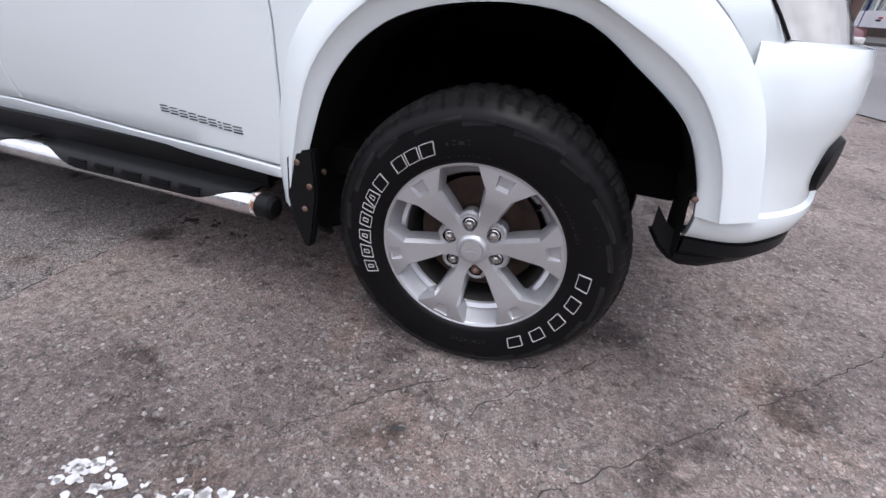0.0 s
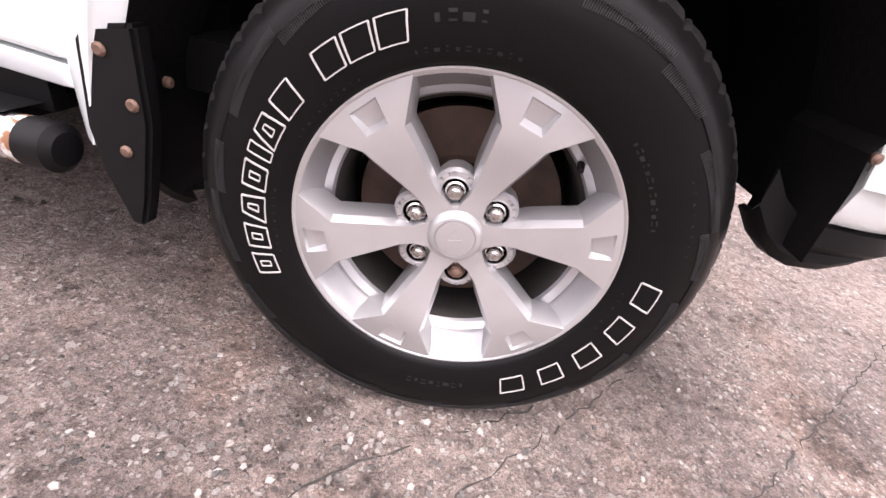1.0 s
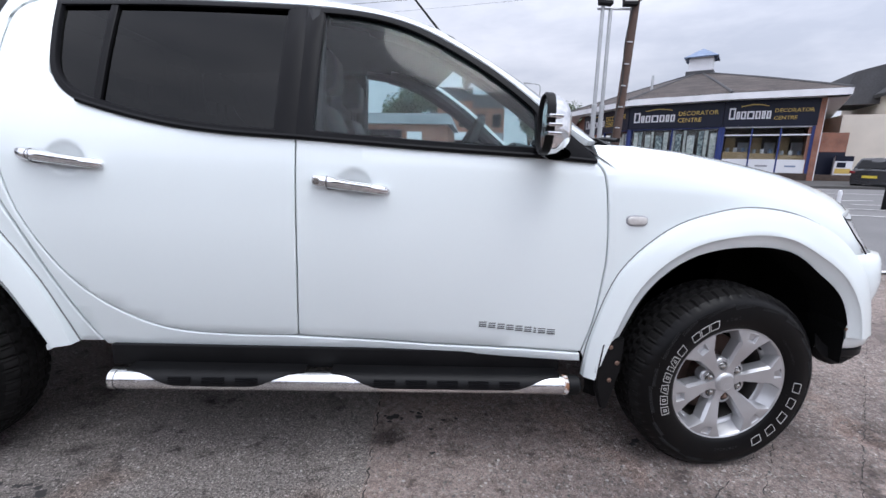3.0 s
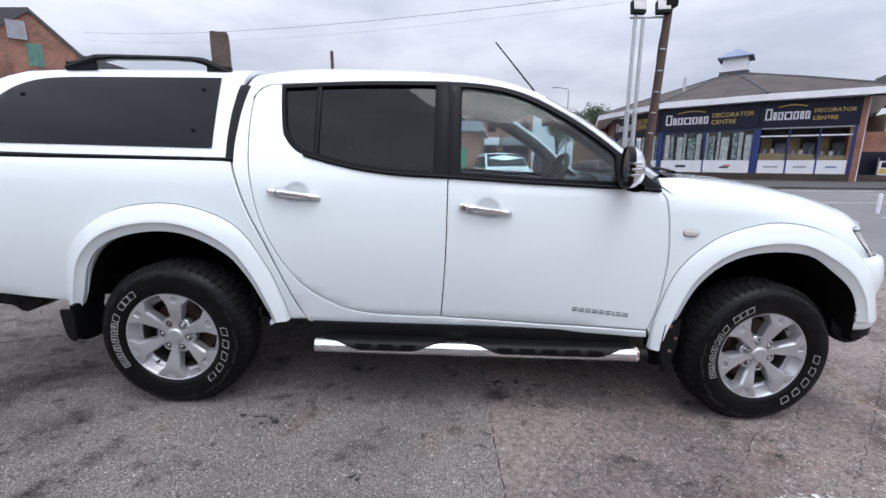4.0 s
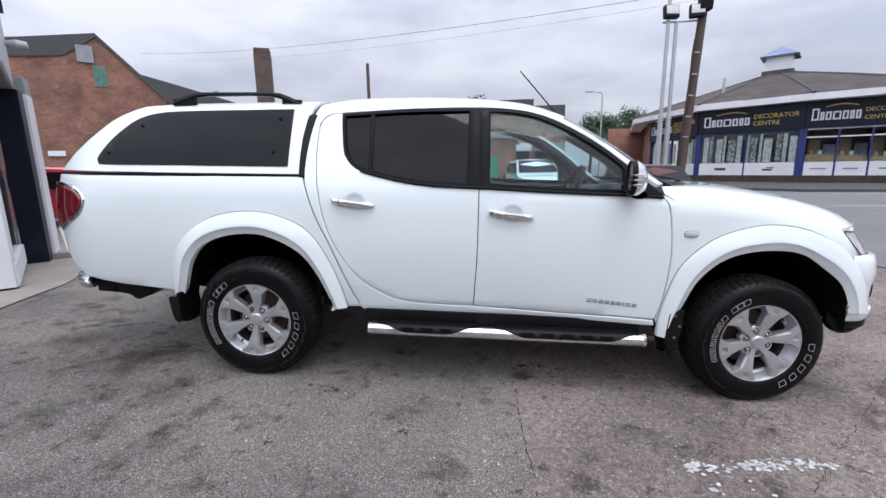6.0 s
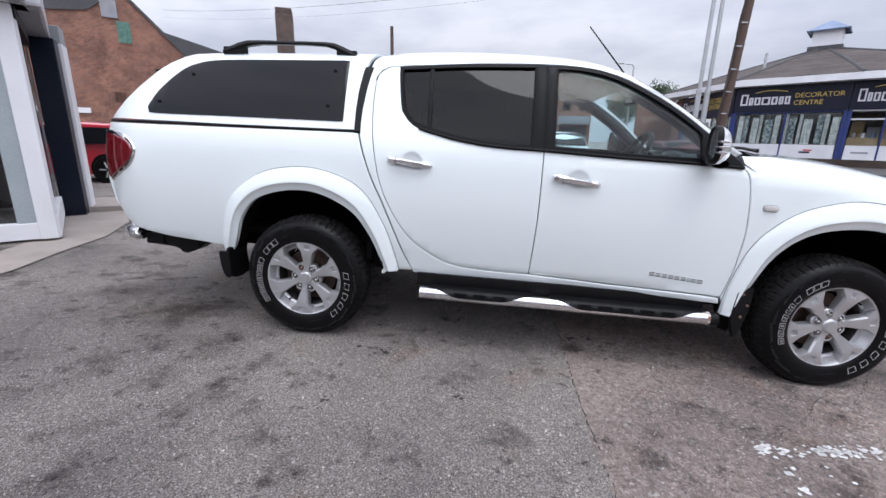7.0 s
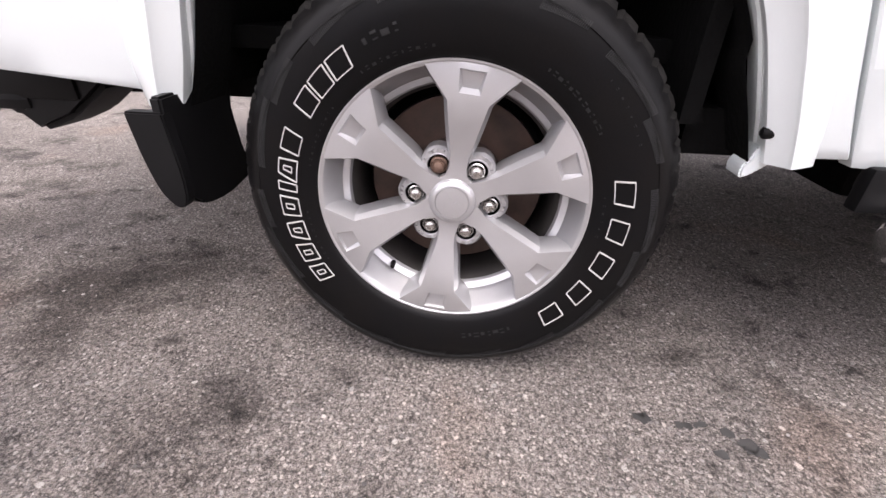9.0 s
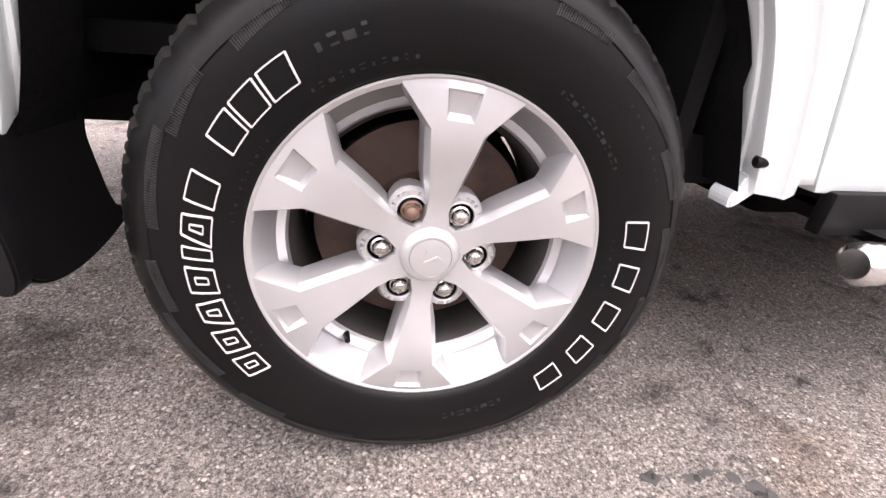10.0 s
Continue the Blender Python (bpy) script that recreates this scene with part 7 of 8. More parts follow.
# brick yard wall, cream house, sandwich board
g = thing("yard_gate", "red brick yard wall with a navy lower door", "wall")
m, ln = facade((24.9, 22.9), (26.6, 22.42))
sub("brick_wall", boxed(0, ln, 0, 0.25, 0, 2.85, 0.01), M_BRICK2, m, g)
sub("gate_leaf", boxed(0.05, ln - 0.05, -0.06, -0.01, 0.1, 1.75, 0.01), M_NAVY, m, g, "navy door")
m, ln = facade((24.55, 22.62), (28.4, 21.5))
solid("low_wall", boxed(0, ln, -0.45, 0.5, 0.0, 0.45, 0.02), M_SOOT, "low sooty brick wall under the sign board", "wall", m)
h = thing("cream_house", "cream-rendered gable house with a dark slate roof", "house")
m, ln = facade((32.6, 25.5), (40.0, 21.5))
sub("gable_wall", prism(bmesh.new(), [(-2.6, 0), (ln, 0), (ln, 6.2), (ln * 0.62, 10.2), (0, 5.7), (0, 4.3), (-2.6, 4.3)], 0, 9), M_RENDER, m, h)
bm = bmesh.new()
prism(bm, [(-0.35, 5.55), (ln * 0.62, 10.5), (ln * 0.62, 10.75), (-0.45, 5.75)], -0.15, 9)
prism(bm, [(ln * 0.62, 10.5), (ln + 0.4, 6.0), (ln + 0.4, 6.25), (ln * 0.62, 10.75)], -0.15, 9)
sub("roof", bm, M_DARKROOF, m, h)
sub("rear_roof", prism(bmesh.new(), [(-2.2, 5.2), (-1.6, 7.4), (0.6, 8.0), (0.6, 5.2)], 2.5, 7), M_DARKROOF, m, h)
a = thing("sandwich_board", "white and yellow pavement sign board with unreadable print", "sign board", pose(26.05, 21.9, 0.46, 0, 0, -25))
part("board_panel", prism(bmesh.new(), [(-0.42, 0), (0.42, 0), (0.42, 1.06), (-0.42, 1.06)], -0.02, 0.02), M_WHITE, a, smooth=False)
part("print_bar", boxed(-0.36, 0.36, -0.03, -0.02, 0.08, 0.36), M_GOLD, a, smooth=False)
part("print_bar", boxed(-0.3, 0.1, -0.03, -0.02, 0.42, 0.7), M_NAVY, a, smooth=False)
part("dark_header", boxed(-0.42, 0.42, -0.03, -0.02, 0.78, 1.06), M_NAVY, a, "dark header of the sign board", smooth=False)
part("prop_leg", boxed(-0.4, 0.4, 0.2, 0.24, 0, 0.95), M_GREYBOARD, a, smooth=False)


# ---- cars round about ----
def parked_car(name, label, paint_m, m, length=4.2, width=1.75, height=1.46, shape="hatch"):
    """A plain hatchback or van seen at a distance; its nose points along x."""
    c = thing(name, label, "car" if shape == "hatch" else "van", m)
    L, W, H = length, width, height
    if shape == "hatch":
        prof = [(-0.5, 0.55), (-0.495, 0.62), (-0.43, 0.66), (-0.36, 0.98), (-0.30, 1.0), (0.02, 1.0), (0.20, 0.66), (0.40, 0.58), (0.49, 0.46), (0.5, 0.30)]
    else:
        prof = [(-0.5, 0.6), (-0.495, 0.93), (-0.46, 1.0), (0.15, 1.0), (0.30, 0.62), (0.44, 0.55), (0.49, 0.45), (0.5, 0.28)]
    belt = 0.60
    rows = []
    for x, z in curve(prof, 3):
        k = max(0, (z - belt) / (1 - belt))
        y = W / 2 * (1 - 0.17 * k)
        end = 1 - 0.16 * max(0, abs(x) - 0.40) / 0.1
        y *= end
        zz = z * H
        rows.append([(x * L, -y * 0.96, 0.20), (x * L, -y, 0.32), (x * L, -y, min(zz, belt * H)), (x * L, -y * 0.985, zz - 0.03), (x * L, -y * 0.9, zz), (x * L, 0, zz + 0.03), (x * L, y * 0.9, zz), (x * L, y * 0.985, zz - 0.03), (x * L, y, min(zz, belt * H)), (x * L, y, 0.32), (x * L, y * 0.96, 0.20)])
    bm = bmesh.new()
    vs = grid(bm, rows)
    bm.faces.new(vs[0])
    bm.faces.new(vs[-1])
    bmesh.ops.recalc_face_normals(bm, faces=bm.faces[:])
    part("body", bm, paint_m, c)
    if shape == "hatch":
        glass_o = [[(-0.40, 0.68), (-0.33, 0.94), (-0.16, 0.945), (-0.16, 0.66)], [(-0.14, 0.66), (-0.14, 0.945), (0.02, 0.94), (0.17, 0.665)]]
    else:
        glass_o = [[(-0.02, 0.64), (-0.02, 0.92), (0.13, 0.92), (0.24, 0.64)]]
    for s in (-1, 1):
        for o in glass_o:
            bm = bmesh.new()
            vv = []
            for x, z in o:
                k = max(0, (z - belt) / (1 - belt))
                vv.append(bm.verts.new((x * L, s * (W / 2 * (1 - 0.17 * k) + 0.006), z * H)))
            bm.faces.new(vv)
            part("side_window", bm, M_CANOPYGLASS, c, smooth=False)
    bm = bmesh.new()
    for p, q in (((0.035, 0.985), (0.195, 0.68)),):
        bm.faces.new([bm.verts.new(v) for v in ((p[0] * L, -W * 0.38, p[1] * H + 0.03), (p[0] * L, W * 0.38, p[1] * H + 0.03), (q[0] * L, W * 0.44, q[1] * H + 0.035), (q[0] * L, -W * 0.44, q[1] * H + 0.035))])
    part("windscreen", bm, M_CANOPYGLASS, c, smooth=False)
    if shape == "hatch":
        bm = bmesh.new()
        bm.faces.new([bm.verts.new(v) for v in ((-0.365 * L - 0.02, -W * 0.36, 0.95 * H), (-0.365 * L - 0.02, W * 0.36, 0.95 * H), (-0.432 * L - 0.02, W * 0.42, 0.685 * H), (-0.432 * L - 0.02, -W * 0.42, 0.685 * H))])
        part("rear_window", bm, M_CANOPYGLASS, c, smooth=False)
    for s in (-1, 1):
        part("tail_lamp", boxed(-0.505 * L, -0.46 * L, s * W * 0.43 - 0.16, s * W * 0.43 + 0.06, 0.50 * H, 0.60 * H, 0.03), M_REDLENS, c)
        part("head_lamp", boxed(0.455 * L, 0.49 * L, s * W * 0.36 - 0.12, s * W * 0.36 + 0.12, 0.43 * H, 0.51 * H, 0.03), M_AMBERLENS, c)
        for x in (-0.30, 0.31):
            t = part("wheel", lathe(bmesh.new(), [(0.2, -0.1), (0.30, -0.105), (0.32, -0.08), (0.32, 0.08), (0.30, 0.105), (0.2, 0.1)], 28, "y", (x * L, s * (W / 2 - 0.09), 0.32)), M_RUBBER, c)
            bm = lathe(bmesh.new(), [(0.0, s * 0.08), (0.05, s * 0.085), (0.06, s * 0.06), (0.19, s * 0.05), (0.205, s * 0.10)], 28, "y", (x * L, s * (W / 2 - 0.09), 0.32))
            for k in range(5):
                an = 2 * math.pi * k / 5
                tube(bm, [(x * L + 0.04 * math.cos(an), s * (W / 2 - 0.005), 0.32 + 0.04 * math.sin(an)), (x * L + 0.19 * math.cos(an), s * (W / 2 - 0.005), 0.32 + 0.19 * math.sin(an))], 0.022, 6)
            part("rim", bm, M_ALLOY, t)
            part("wheel_well", lathe(bmesh.new(), [(0.0, s * 0.012), (0.365, s * 0.012), (0.37, -s * 0.1)], 28, "y", (x * L, s * (W / 2 - 0.008), 0.33)), M_LINER, c)
    part("number_plate", boxed(-0.512 * L, -0.50 * L, -0.26, 0.26, 0.36 * H, 0.36 * H + 0.11), M_PLATEWHITE, c, smooth=False)
    return c


parked_car("black_hatchback", "black hatchback parked beside the kerb", M_DARKCAR, pose(23.7, 17.25, 0.0, 0, 0, 20), 3.8, 1.62, 1.34)
parked_car("red_hatchback", "dark red hatchback parked beyond the truck's bonnet", M_DEEPRED, pose(5.74, 8.6, -0.02, 0, 0, -90), 3.8, 1.58, 1.25)
parked_car("red_hatchback", "bright red hatchback parked beside the brick building", M_RED, pose(-9.5, 7.5, 0.0, 0, 0, 195), 4.2, 1.75, 1.38)
parked_car("white_hatchback", "white hatchback parked behind the truck", M_PAINT, pose(3.75, 15.2, 0.0, 0, 0, -84), 4.2, 1.76, 1.5)
parked_car("dark_saloon", "dark grey car standing inside the showroom", M_DARKCAR, pose(-7.2, 0.9, 0.13, 0, 0, 42), 4.3, 1.75, 1.42)

# ---- poles, lamps and wires ----
for x, y, top in ((7.95, 13.75, 9.0), (8.22, 13.75, 6.0)):
    bm = bmesh.new()
    tube(bm, [(0, 0, 0), (0, 0, 2.9), (0, 0, 2.9), (0, 0, top)], [0.085, 0.085, 0.065, 0.06], 14)
    lathe(bm, [(0.066, 2.86), (0.095, 2.88), (0.095, 2.98), (0.066, 3.0)], 14, "z")
    box(bm, -0.16, 0.16, -0.16, 0.16, 0, 0.04)
    solid("floodlight_pole", bm, M_GALV, "galvanised steel pole at the forecourt edge", "pole", pose(x, y, 0), group="floodlight poles")
fl = thing("floodlight_bracket", "pair of floodlights on a galvanised cross arm", "floodlight", pose(8.22, 13.75, 6.0))
part("cross_arm", tube(bmesh.new(), [(-0.45, 0, 0.02), (0.75, 0, 0.05)], 0.035, 8), M_GALV, fl)
for x, rz in ((-0.22, 8), (0.62, -6)):
    lamp = part("lamp_head", boxed(-0.24, 0.24, -0.10, 0.10, 0, 0.42, 0.03), M_BLACK, fl, "black floodlight head")
    lamp.matrix_basis = pose(x, -0.1, 0.12, -12, 0, rz)
    part("lamp_glass", boxed(-0.21, 0.21, -0.115, -0.10, 0.10, 0.39, 0.01), M_AMBERLENS, lamp)
tp = thing("telegraph_pole", "dark timber telegraph pole with cables", "telegraph pole", pose(8.75, 13.8, 0, 0, 3.0, 0))
part("pole_shaft", tube(bmesh.new(), [(0, 0, 0), (0, 0, 4), (0, 0, 9)], [0.16, 0.145, 0.125], 14), M_WOODPOLE, tp)
part("junction_box", boxed(-0.2, 0.2, -0.24, 0.05, 6.35, 7.6, 0.03), M_BLACK, tp)
part("cable", tube(bmesh.new(), [(-0.16 + 0.05 * math.sin(z * 2.2), -0.12, z) for z in np.linspace(1.2, 6.5, 24)], 0.022, 6), M_CABLE, tp)
for z in (2.2, 2.9, 3.6, 4.3, 5.0):
    part("cable_clip", boxed(-0.15, 0.02, -0.17, -0.13, z, z + 0.035), M_GALV, tp, smooth=False)


def wire(a, b, sag, r=0.012):
    pts = [(a[0] + (b[0] - a[0]) * t, a[1] + (b[1] - a[1]) * t, a[2] + (b[2] - a[2]) * t - sag * 4 * t * (1 - t)) for t in np.linspace(0, 1, 25)]
    solid("overhead_wire", tube(bmesh.new(), pts, r, 5), M_CABLE, "thin black overhead telephone wire", "wire", group="overhead wires")


wire((8.9, 13.8, 7.0), (-30, 38, 12.2), 0.6, 0.009)
wire((8.9, 13.8, 6.7), (-30, 38, 11.6), 0.7, 0.004)
wire((8.9, 13.8, 7.6), (60, 10, 12.0), 1.2, 0.008)
bm = tube(bmesh.new(), [(0, 0, 0), (0, 0, 7.8), (-0.15, 0, 8.0), (-1.0, 0, 8.1)], [0.09, 0.06, 0.05, 0.04], 10)
box(bm, -1.6, -0.9, -0.12, 0.12, 8.04, 8.16, 0.03)
solid("street_lamp", bm, M_GALV, "grey steel street lamp by the road", "street lamp", pose(13.4, 40.7, 0))
solid("utility_pole", tube(bmesh.new(), [(0, 0, 0), (0, 0, 8.75)], [0.14, 0.11], 10), M_WOODPOLE, "plain brown timber pole behind the truck", "pole", pose(-6.4, 29.8, 0))

# ---- brick works at the rear ----
bw = thing("brick_building", "old red brick gable building with a dark slate roof", "building")
P0, P1 = (-34.4, 19.2), (-21.7, 29.3)
m, ln = facade(P0, P1)
e = ln
sub("gable_wall", prism(bmesh.new(), [(0, 0), (e, 0), (e, 6.45), (e - 3.72, 10.36), (e - 4.4, 10.2), (e - 5.6, 9.0), (0, 8.6)], 0, 9), M_BRICK, m, bw, "weathered red brick gable wall")
bm = bmesh.new()
prism(bm, [(e + 0.2, 6.2), (e + 0.2, 6.45), (e - 3.7, 10.62), (e - 3.7, 10.36)], -0.12, 9)
prism(bm, [(e - 3.7, 10.36), (e - 3.7, 10.62), (e - 7.5, 9.85), (e - 13, 8.9), (e - 13, 8.0), (e - 5.6, 8.95)], -0.10, 9)
sub("roof", bm, M_DARKROOF, m, bw, "dark slate roof")
sub("loft_hatch", boxed(e - 4.85, e - 3.95, -0.14, 0.05, 8.65, 9.75, 0.02), M_GREYBOARD, m, bw, "grey boarded loft hatch")
sub("boarded_window", boxed(e - 4.1, e - 3.35, -0.05, 0.05, 7.15, 8.5, 0.02), M_GREENWIN, m, bw, "faded green boarded window")
sub("window_reveal", boxed(e - 4.25, e - 3.2, -0.02, 0.03, 7.05, 8.6), M_BRICK, m, bw)
sub("door_hood", boxed(e - 2.2, e + 0.6, -0.5, 0.0, 5.3, 5.6, 0.02), M_BLACK, m, bw)
for k in range(5):
    sub("window_bar", boxed(e - 4.8 + 0.14 * k, e - 4.76 + 0.14 * k, -0.06, 0.0, 3.2, 3.9), M_BLACK, m, bw)
sub("name_board", boxed(e - 7.2, e - 6.3, -0.08, 0.0, 2.4, 2.75, 0.01), M_WHITE, m, bw)
b2 = thing("slate_roofed_shed", "low brick shed with a long dark slate roof", "building")
m, ln = facade((-35.0, 43.6), (-14.0, 44.2))
sub("shed_wall", prism(bmesh.new(), [(0, 0), (ln, 0), (ln, 5.0), (0, 5.0)], 0, 6), M_BRICK, m, b2)
sub("shed_roof", prism(bmesh.new(), [(0, 5.0), (ln + 0.3, 5.0), (ln + 0.3, 5.2), (10.3, 8.5), (0, 11.7)], -0.2, 6), M_DARKROOF, m, b2, "long dark slate roof")
sub("roof_vent", lathe(bmesh.new(), [(0.0, 9.9), (0.22, 9.75), (0.12, 9.7), (0.12, 8.6)], 12, "z", (8.2, 0.5, 0)), M_GALV, m, b2)
ch = thing("factory_chimney", "tall square red brick chimney", "chimney", pose(-23.5, 49, 0, 0, 0, 20))
part("shaft", boxed(-0.9, 0.9, -0.9, 0.9, 0, 14.5, 0.04), M_PLINTH, ch)
part("cap", boxed(-0.86, 0.86, -0.86, 0.86, 14.5, 15.1, 0.05), M_PLINTH, ch)
solid("yard_wall", boxed(0, 14, 0, 0.25, 0, 1.1, 0.02), M_BRICK, "low brick wall beside the parked red car", "wall", pose(-16, 14, 0, 0, 0, 12))

# ---- low workshop and far shops, seen through the cab ----
ws_b = thing("brick_workshop", "low red brick workshop with green doors and a sheet roof", "building")
m, ln = facade((-6, 23.6), (3.4, 22.4))
sub("workshop_wall", boxed(0, ln, 0, 8, 0, 2.9), M_BRICK2, m, ws_b)
sub("workshop_gable", prism(bmesh.new(), [(ln, 0), (ln + 0.02, 0), (ln + 0.02, 2.9), (ln, 2.9)], 0, 8), M_BRICK2, m, ws_b)
sub("workshop_roof", prism(bmesh.new(), [(-0.3, 2.85), (ln + 0.3, 2.85), (ln + 0.1, 3.4), (-0.3, 3.4)], -0.2, 8), M_METALROOF, m, ws_b, "weathered grey sheet roof")
for x0, x1 in ((ln - 4.8, ln - 2.6), (ln - 1.6, ln - 0.7)):
    sub("green_door", boxed(x0, x1, -0.06, 0, 0.1, 1.9, 0.01), M_GREEN, m, ws_b, "green painted door")
sub("strip_window", boxed(ln - 5.0, ln - 2.5, -0.05, 0, 2.0, 2.55), M_CANOPYGLASS, m, ws_b)
sub("name_board", boxed(ln - 2.2, ln - 1.4, -0.07, 0, 2.0, 2.45), M_WHITE, m, ws_b)
for k, (x, wd, hgt, mat_) in enumerate(((3.6, 3.2, 6.2, M_BRICK2), (6.8, 3.0, 5.6, M_BRICK))):
    t = thing("terraced_shop", "distant brick terraced shop with a pale fascia", "shop building", pose(x, 39.5, 0, 0, 0, -4), group="far terrace")
    part("wall", boxed(0, wd, 0, 7, 0, hgt), mat_, t, smooth=False)
    part("roof", prism(bmesh.new(), [(-0.1, hgt), (wd + 0.1, hgt), (wd + 0.1, hgt + 1.4), (-0.1, hgt + 1.4)], 1.5, 5), M_DARKROOF, t, smooth=False)
    part("fascia", boxed(0.1, wd - 0.1, -0.2, 0, 2.7, 3.4, 0.02), (M_WHITE, M_GREYBOARD, M_WHITE, M_WHITE)[k], t)
    part("shop_window", boxed(0.3, wd - 0.3, -0.06, 0, 0.6, 2.6), M_CANOPYGLASS, t, smooth=False)
    for j in range(2):
        part("upper_window", boxed(0.4 + j * wd * 0.5, 0.4 + j * wd * 0.5 + 0.8, -0.05, 0, 3.9, min(5.1, hgt - 0.2)), M_CANOPYGLASS, t, smooth=False)


# ---- trees ----
def tree(x, y, height, spread_r, seed, label):
    rnd = random.Random(seed)
    t = thing("tree", label, "tree", pose(x, y, 0), group="distant trees")
    bm = bmesh.new()
    tube(bm, [(0, 0, 0), (0.1, 0, height * 0.25), (0, 0.1, height * 0.6)], [0.28, 0.2, 0.08], 8)
    limbs = []
    for k in range(7):
        a = rnd.uniform(0, 6.28)
        e = (spread_r * 0.6 * math.cos(a), spread_r * 0.6 * math.sin(a), height * rnd.uniform(0.55, 0.85))
        tube(bm, [(0.05, 0, height * rnd.uniform(0.25, 0.4)), (e[0] * 0.5, e[1] * 0.5, e[2] * 0.75), e], [0.1, 0.07, 0.03], 6)
        limbs.append(e)
    part("trunk", bm, M_BARK, t)
    bm = bmesh.new()
    clumps = [(e[0] * rnd.uniform(0.4, 1.3), e[1] * rnd.uniform(0.4, 1.3), e[2] + rnd.uniform(-0.8, 0.9)) for e in limbs for _ in range(5)]
    for cx, cy, cz in clumps:
        for _ in range(85):
            d = Vector((rnd.gauss(0, 1), rnd.gauss(0, 1), rnd.gauss(0, 0.8))).normalized() * spread_r * 0.30 * rnd.random() ** 0.4
            p = Vector((cx, cy, cz)) + d
            s = rnd.uniform(0.10, 0.22)
            u = Vector((rnd.gauss(0, 1), rnd.gauss(0, 1), rnd.gauss(0, 1))).normalized()
            v = u.orthogonal().normalized()
            bm.faces.new([bm.verts.new(q) for q in (p - u * s, p + v * s * 0.6, p + u * s, p - v * s * 0.6)])
    part("crown", bm, M_LEAF, t, smooth=False)


tree(17.5, 60, 8.6, 3.2, 1, "dark green broadleaf tree beyond the road")
tree(21.5, 61, 9.4, 3.6, 2, "dark green broadleaf tree beyond the road")
tree(25.0, 66, 8.6, 3.4, 3, "dark green broadleaf tree beyond the road")
tree(-1.5, 46, 7.8, 3.2, 4, "broadleaf tree behind the workshop")
tree(2.4, 45, 8.6, 3.4, 5, "broadleaf tree behind the workshop")
tree(6.5, 52, 8.4, 3.0, 6, "broadleaf tree behind the workshop")
solid("brick_wall", boxed(0, 6, 0, 0.3, 0, 5.0, 0.02), M_BRICK2, "brick wall between the shop and the trees", "wall", pose(15.6, 45.4, 0, 0, 0, 3))

# ---- showroom ----
sr = thing("showroom", "glass-fronted car showroom with white frames and a silver fascia", "building")
C0, CA, CB = (-3.43, 1.54), (-6.24, -0.87), (-4.74, 2.78)
Zb, ZF = 0.11, 2.36
m, ln = facade(CA, C0)
sub("bottom_rail", boxed(0, ln - 0.14, 0, 0.12, Zb, Zb + 0.17, 0.008), M_WHITE, m, sr, "white bottom rail")
sub("corner_post", boxed(ln - 0.15, ln, -0.03, 0.14, Zb, ZF, 0.01), M_WHITE, m, sr, "white corner post")
sub("glazing_bead", boxed(ln - 0.31, ln - 0.15, 0.02, 0.1, Zb + 0.17, ZF - 0.12, 0.006), M_BEAD, m, sr)
for k in range(2):
    x = ln - 0.31 - 1.68 * (k + 1)
    sub("glass_pane", boxed(x + 0.06, x + 1.68, 0.05, 0.062, Zb + 0.17, ZF - 0.12), M_SHOPGLASS, m, sr)
    sub("mullion", boxed(x, x + 0.06, 0, 0.12, Zb + 0.17, ZF - 0.12, 0.006), M_WHITE, m, sr)
sub("top_rail", boxed(0, ln, 0, 0.12, ZF - 0.12, ZF, 0.006), M_NAVY, m, sr)
mb, lb = facade(C0, CB)
sub("side_bottom_rail", boxed(0.02, lb - 0.05, -0.02, 0.12, Zb, Zb + 0.24, 0.008), M_WHITE, mb, sr)
sub("side_glass", boxed(0.15, lb - 0.1, 0.03, 0.042, Zb + 0.24, ZF - 0.12), M_SHOPGLASS, mb, sr)
sub("side_top_rail", boxed(0.0, lb, -0.02, 0.12, ZF - 0.12, ZF, 0.006), M_BLACK, mb, sr)
mp = Matrix.Translation((-4.74, 2.78, 0)) @ Matrix.Rotation(radians(38), 4, "Z")
sub("navy_pillar", boxed(-0.01, 0.25, 0.0, 0.25, 0.05, ZF, 0.012), M_DARKNAVY, mp, sr, "navy clad pillar")
sub("white_jamb", boxed(0.245, 0.285, 0.26, 0.60, 0.05, ZF - 0.02, 0.006), M_WHITE, mp, sr)
sub("grey_jamb", boxed(0.02, 0.24, 0.26, 0.62, 0.05, ZF - 0.02, 0.01), M_GREY, mp, sr, "grey door jamb")
sub("door_head", boxed(-0.3, 0.28, 0.26, 0.6, ZF - 0.02, ZF + 0.2, 0.01), M_GREY, mp, sr)
sub("door_step", boxed(-0.5, 0.75, 0.20, 1.0, 0.02, 0.15, 0.01), M_SLAB, mp, sr, "concrete door step")
for mm, l2 in ((m, ln), (mb, lb)):
    sub("fascia", boxed(-0.05, l2 + 0.12, -0.22, 0.3, ZF, 4.4, 0.03), M_SILVER, mm, sr, "silver clad fascia")
bm = bmesh.new()
for k in range(3):
    box(bm, ln - 0.9 - 0.55 * k, ln - 0.78 - 0.55 * k, -0.26, -0.22, 3.1, 3.9, 0.02)
sub("sign_shape", bm, M_NAVY, m, sr, "navy sign shapes")
sub("side_sign_shape", boxed(0.9, 1.35, -0.26, -0.22, 3.15, 3.9, 0.05), M_NAVY, mb, sr)
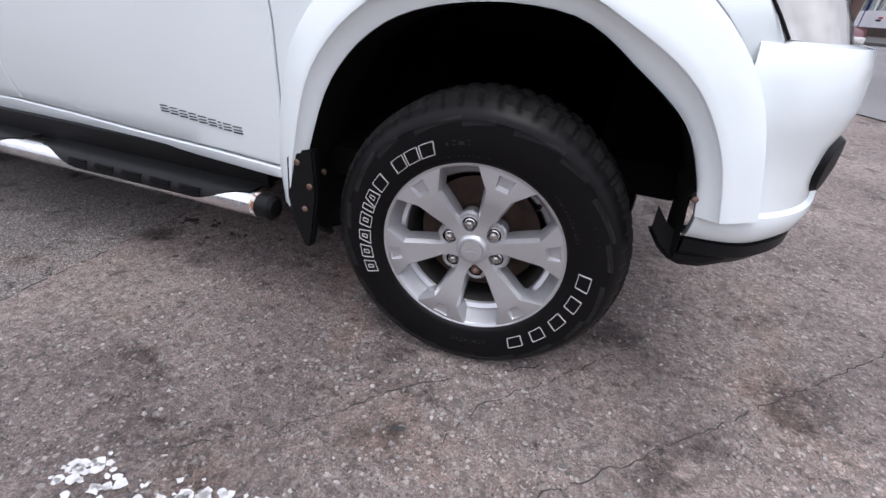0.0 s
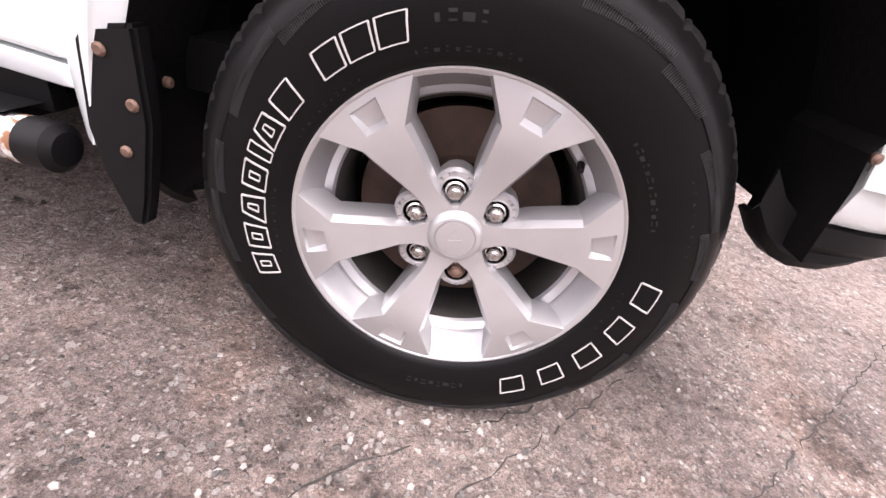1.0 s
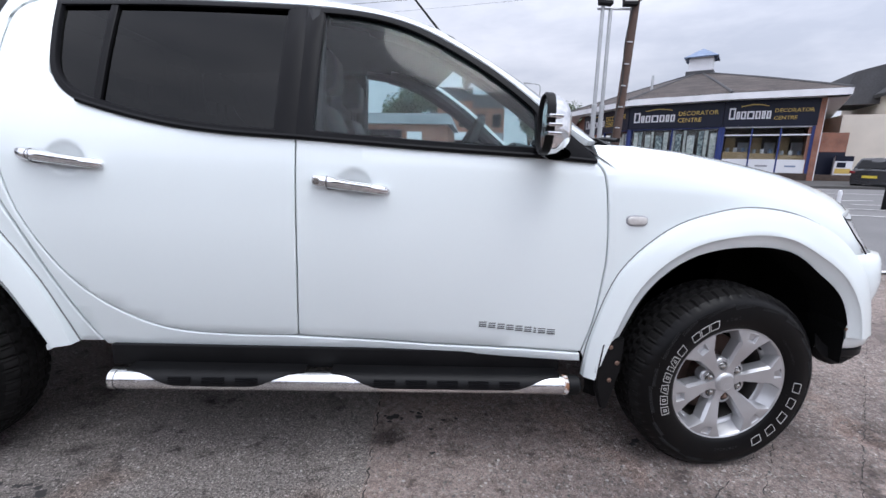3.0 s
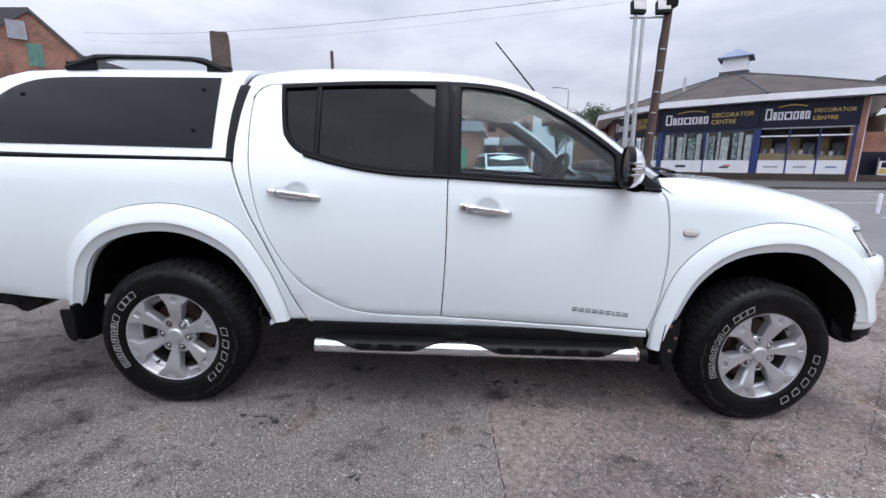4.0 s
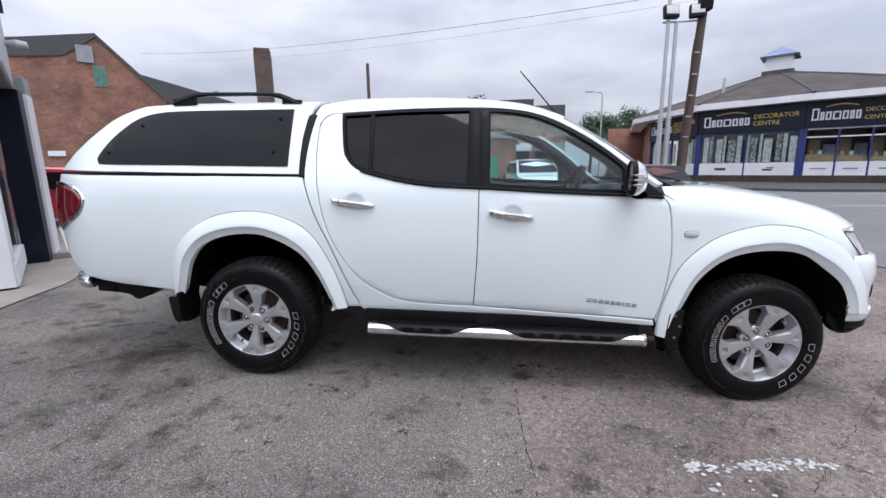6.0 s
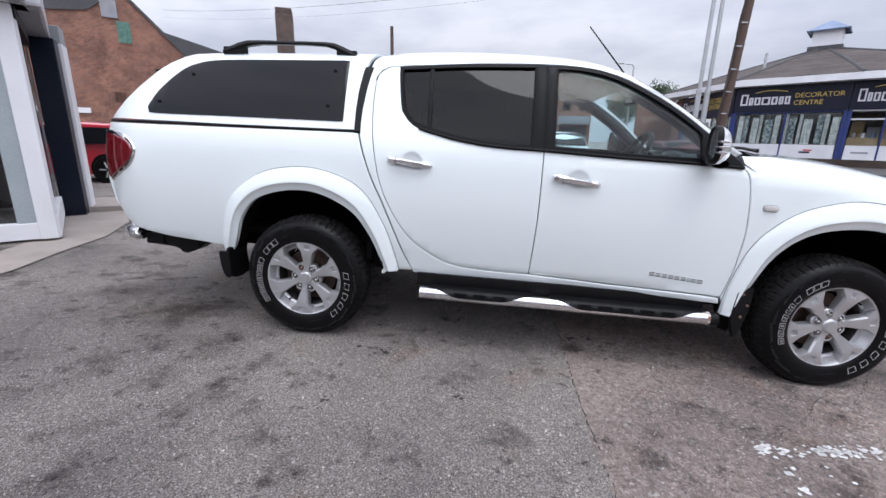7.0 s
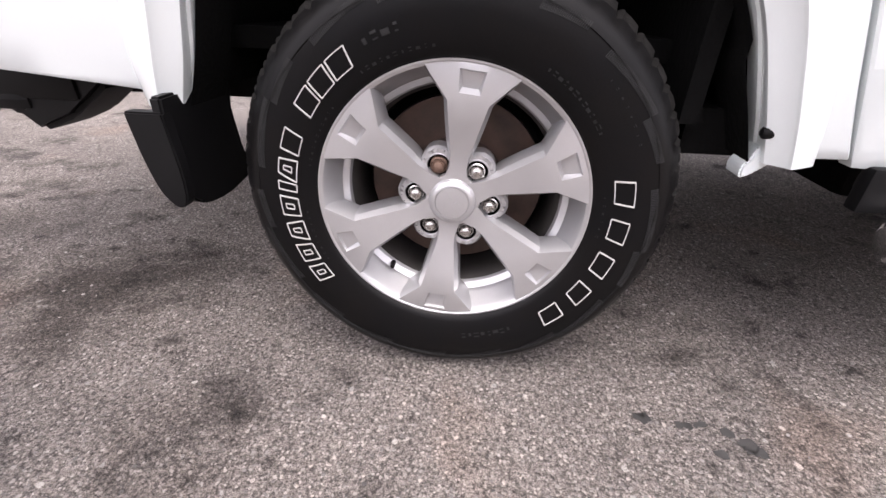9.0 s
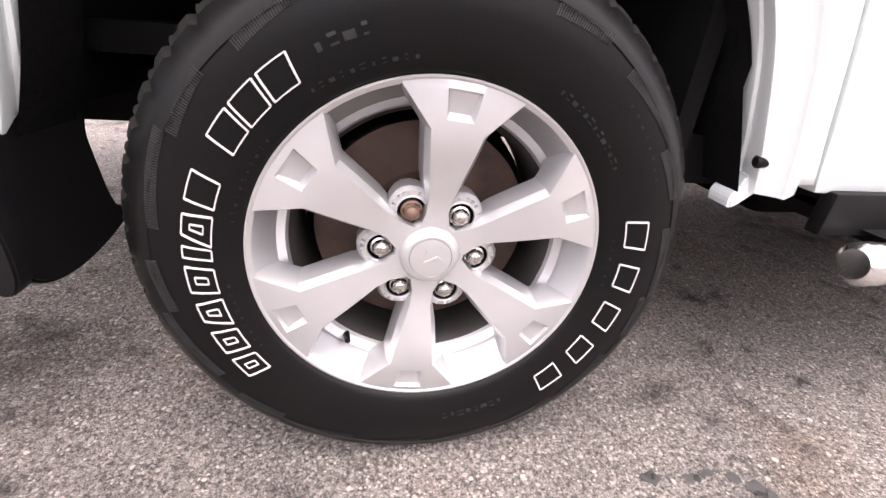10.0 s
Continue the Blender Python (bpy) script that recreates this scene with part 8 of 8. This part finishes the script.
sub("wall_lamp", lathe(bmesh.new(), [(0, -0.22), (0.05, -0.20), (0.06, -0.1), (0.03, 0)], 12, "y", (lb - 0.1, -0.22, 2.9)), M_GALV, mb, sr)


def slab(pts, z0, z1):
    bm = bmesh.new()
    lo, hi = [bm.verts.new((x, y, z0)) for x, y in pts], [bm.verts.new((x, y, z1)) for x, y in pts]
    bm.faces.new(lo)
    bm.faces.new(hi)
    for i in range(len(pts)):
        k = (i + 1) % len(pts)
        bm.faces.new((lo[i], lo[k], hi[k], hi[i]))
    bmesh.ops.recalc_face_normals(bm, faces=bm.faces[:])
    return bm


plan = [(-3.6, 1.5), (-6.3, -0.8), (-13, -6.5), (-17, -6.5), (-17, 8), (-15, 8), (-5.1, 2.95)]
part("showroom_floor", slab(plan, 0.04, Zb + 0.01), M_DIMFLOOR, sr, "dark tiled showroom floor", False)
part("showroom_roof", slab(plan, ZF + 0.02, ZF + 0.1), M_GREYBOARD, sr, "", False)
part("showroom_back_wall", boxed(-17.2, -17, -6.5, 8.0, 0.1, 4.4), M_DIMWALL, sr, "", False)
mw, lw = facade((-5.15, 2.98), (-15, 8))
sub("showroom_side_wall", boxed(-0.42, lw, 0, 0.2, 0.1, ZF), M_DIMWALL, mw, sr)
cab_ = thing("display_cabinet", "brown wooden cabinet inside the showroom", "cabinet", pose(-4.9, 1.45, 0.13, 0, 0, 40))
part("carcass", boxed(-0.3, 0.3, -0.25, 0.25, 0, 0.75, 0.01), surface("brown_stained_wood", (0.14, 0.075, 0.045), 0.5, 0, (0.09, 0.05, 0.032), 3, 40, 0.1), cab_)

# ---- plain unseen terrace behind the viewer, which closes the street and blocks low sky light ----
for k in range(9):
    x = -26 + k * 6.2
    t = thing("terraced_house", "plain dark brick terraced house across the forecourt, out of view", "house", pose(x, -21, 0), group="terrace behind the forecourt")
    part("wall", boxed(0, 6.15, -7, 0, 0, 5.6), M_PLINTH, t, smooth=False)
    part("roof", prism(bmesh.new(), [(-0.1, 5.6), (6.25, 5.6), (6.25, 7.6), (-0.1, 7.6)], -5, -2), M_DARKROOF, t, smooth=False)
    for wx, z0, z1 in ((0.8, 0.9, 2.3), (3.9, 3.5, 4.9), (0.8, 3.5, 4.9)):
        part("window", boxed(wx, wx + 1.4, 0.0, 0.05, z0, z1), M_CANOPYGLASS, t, smooth=False)
    part("door", boxed(4.1, 5.1, 0.0, 0.06, 0.1, 2.1), M_WHITE, t, smooth=False)
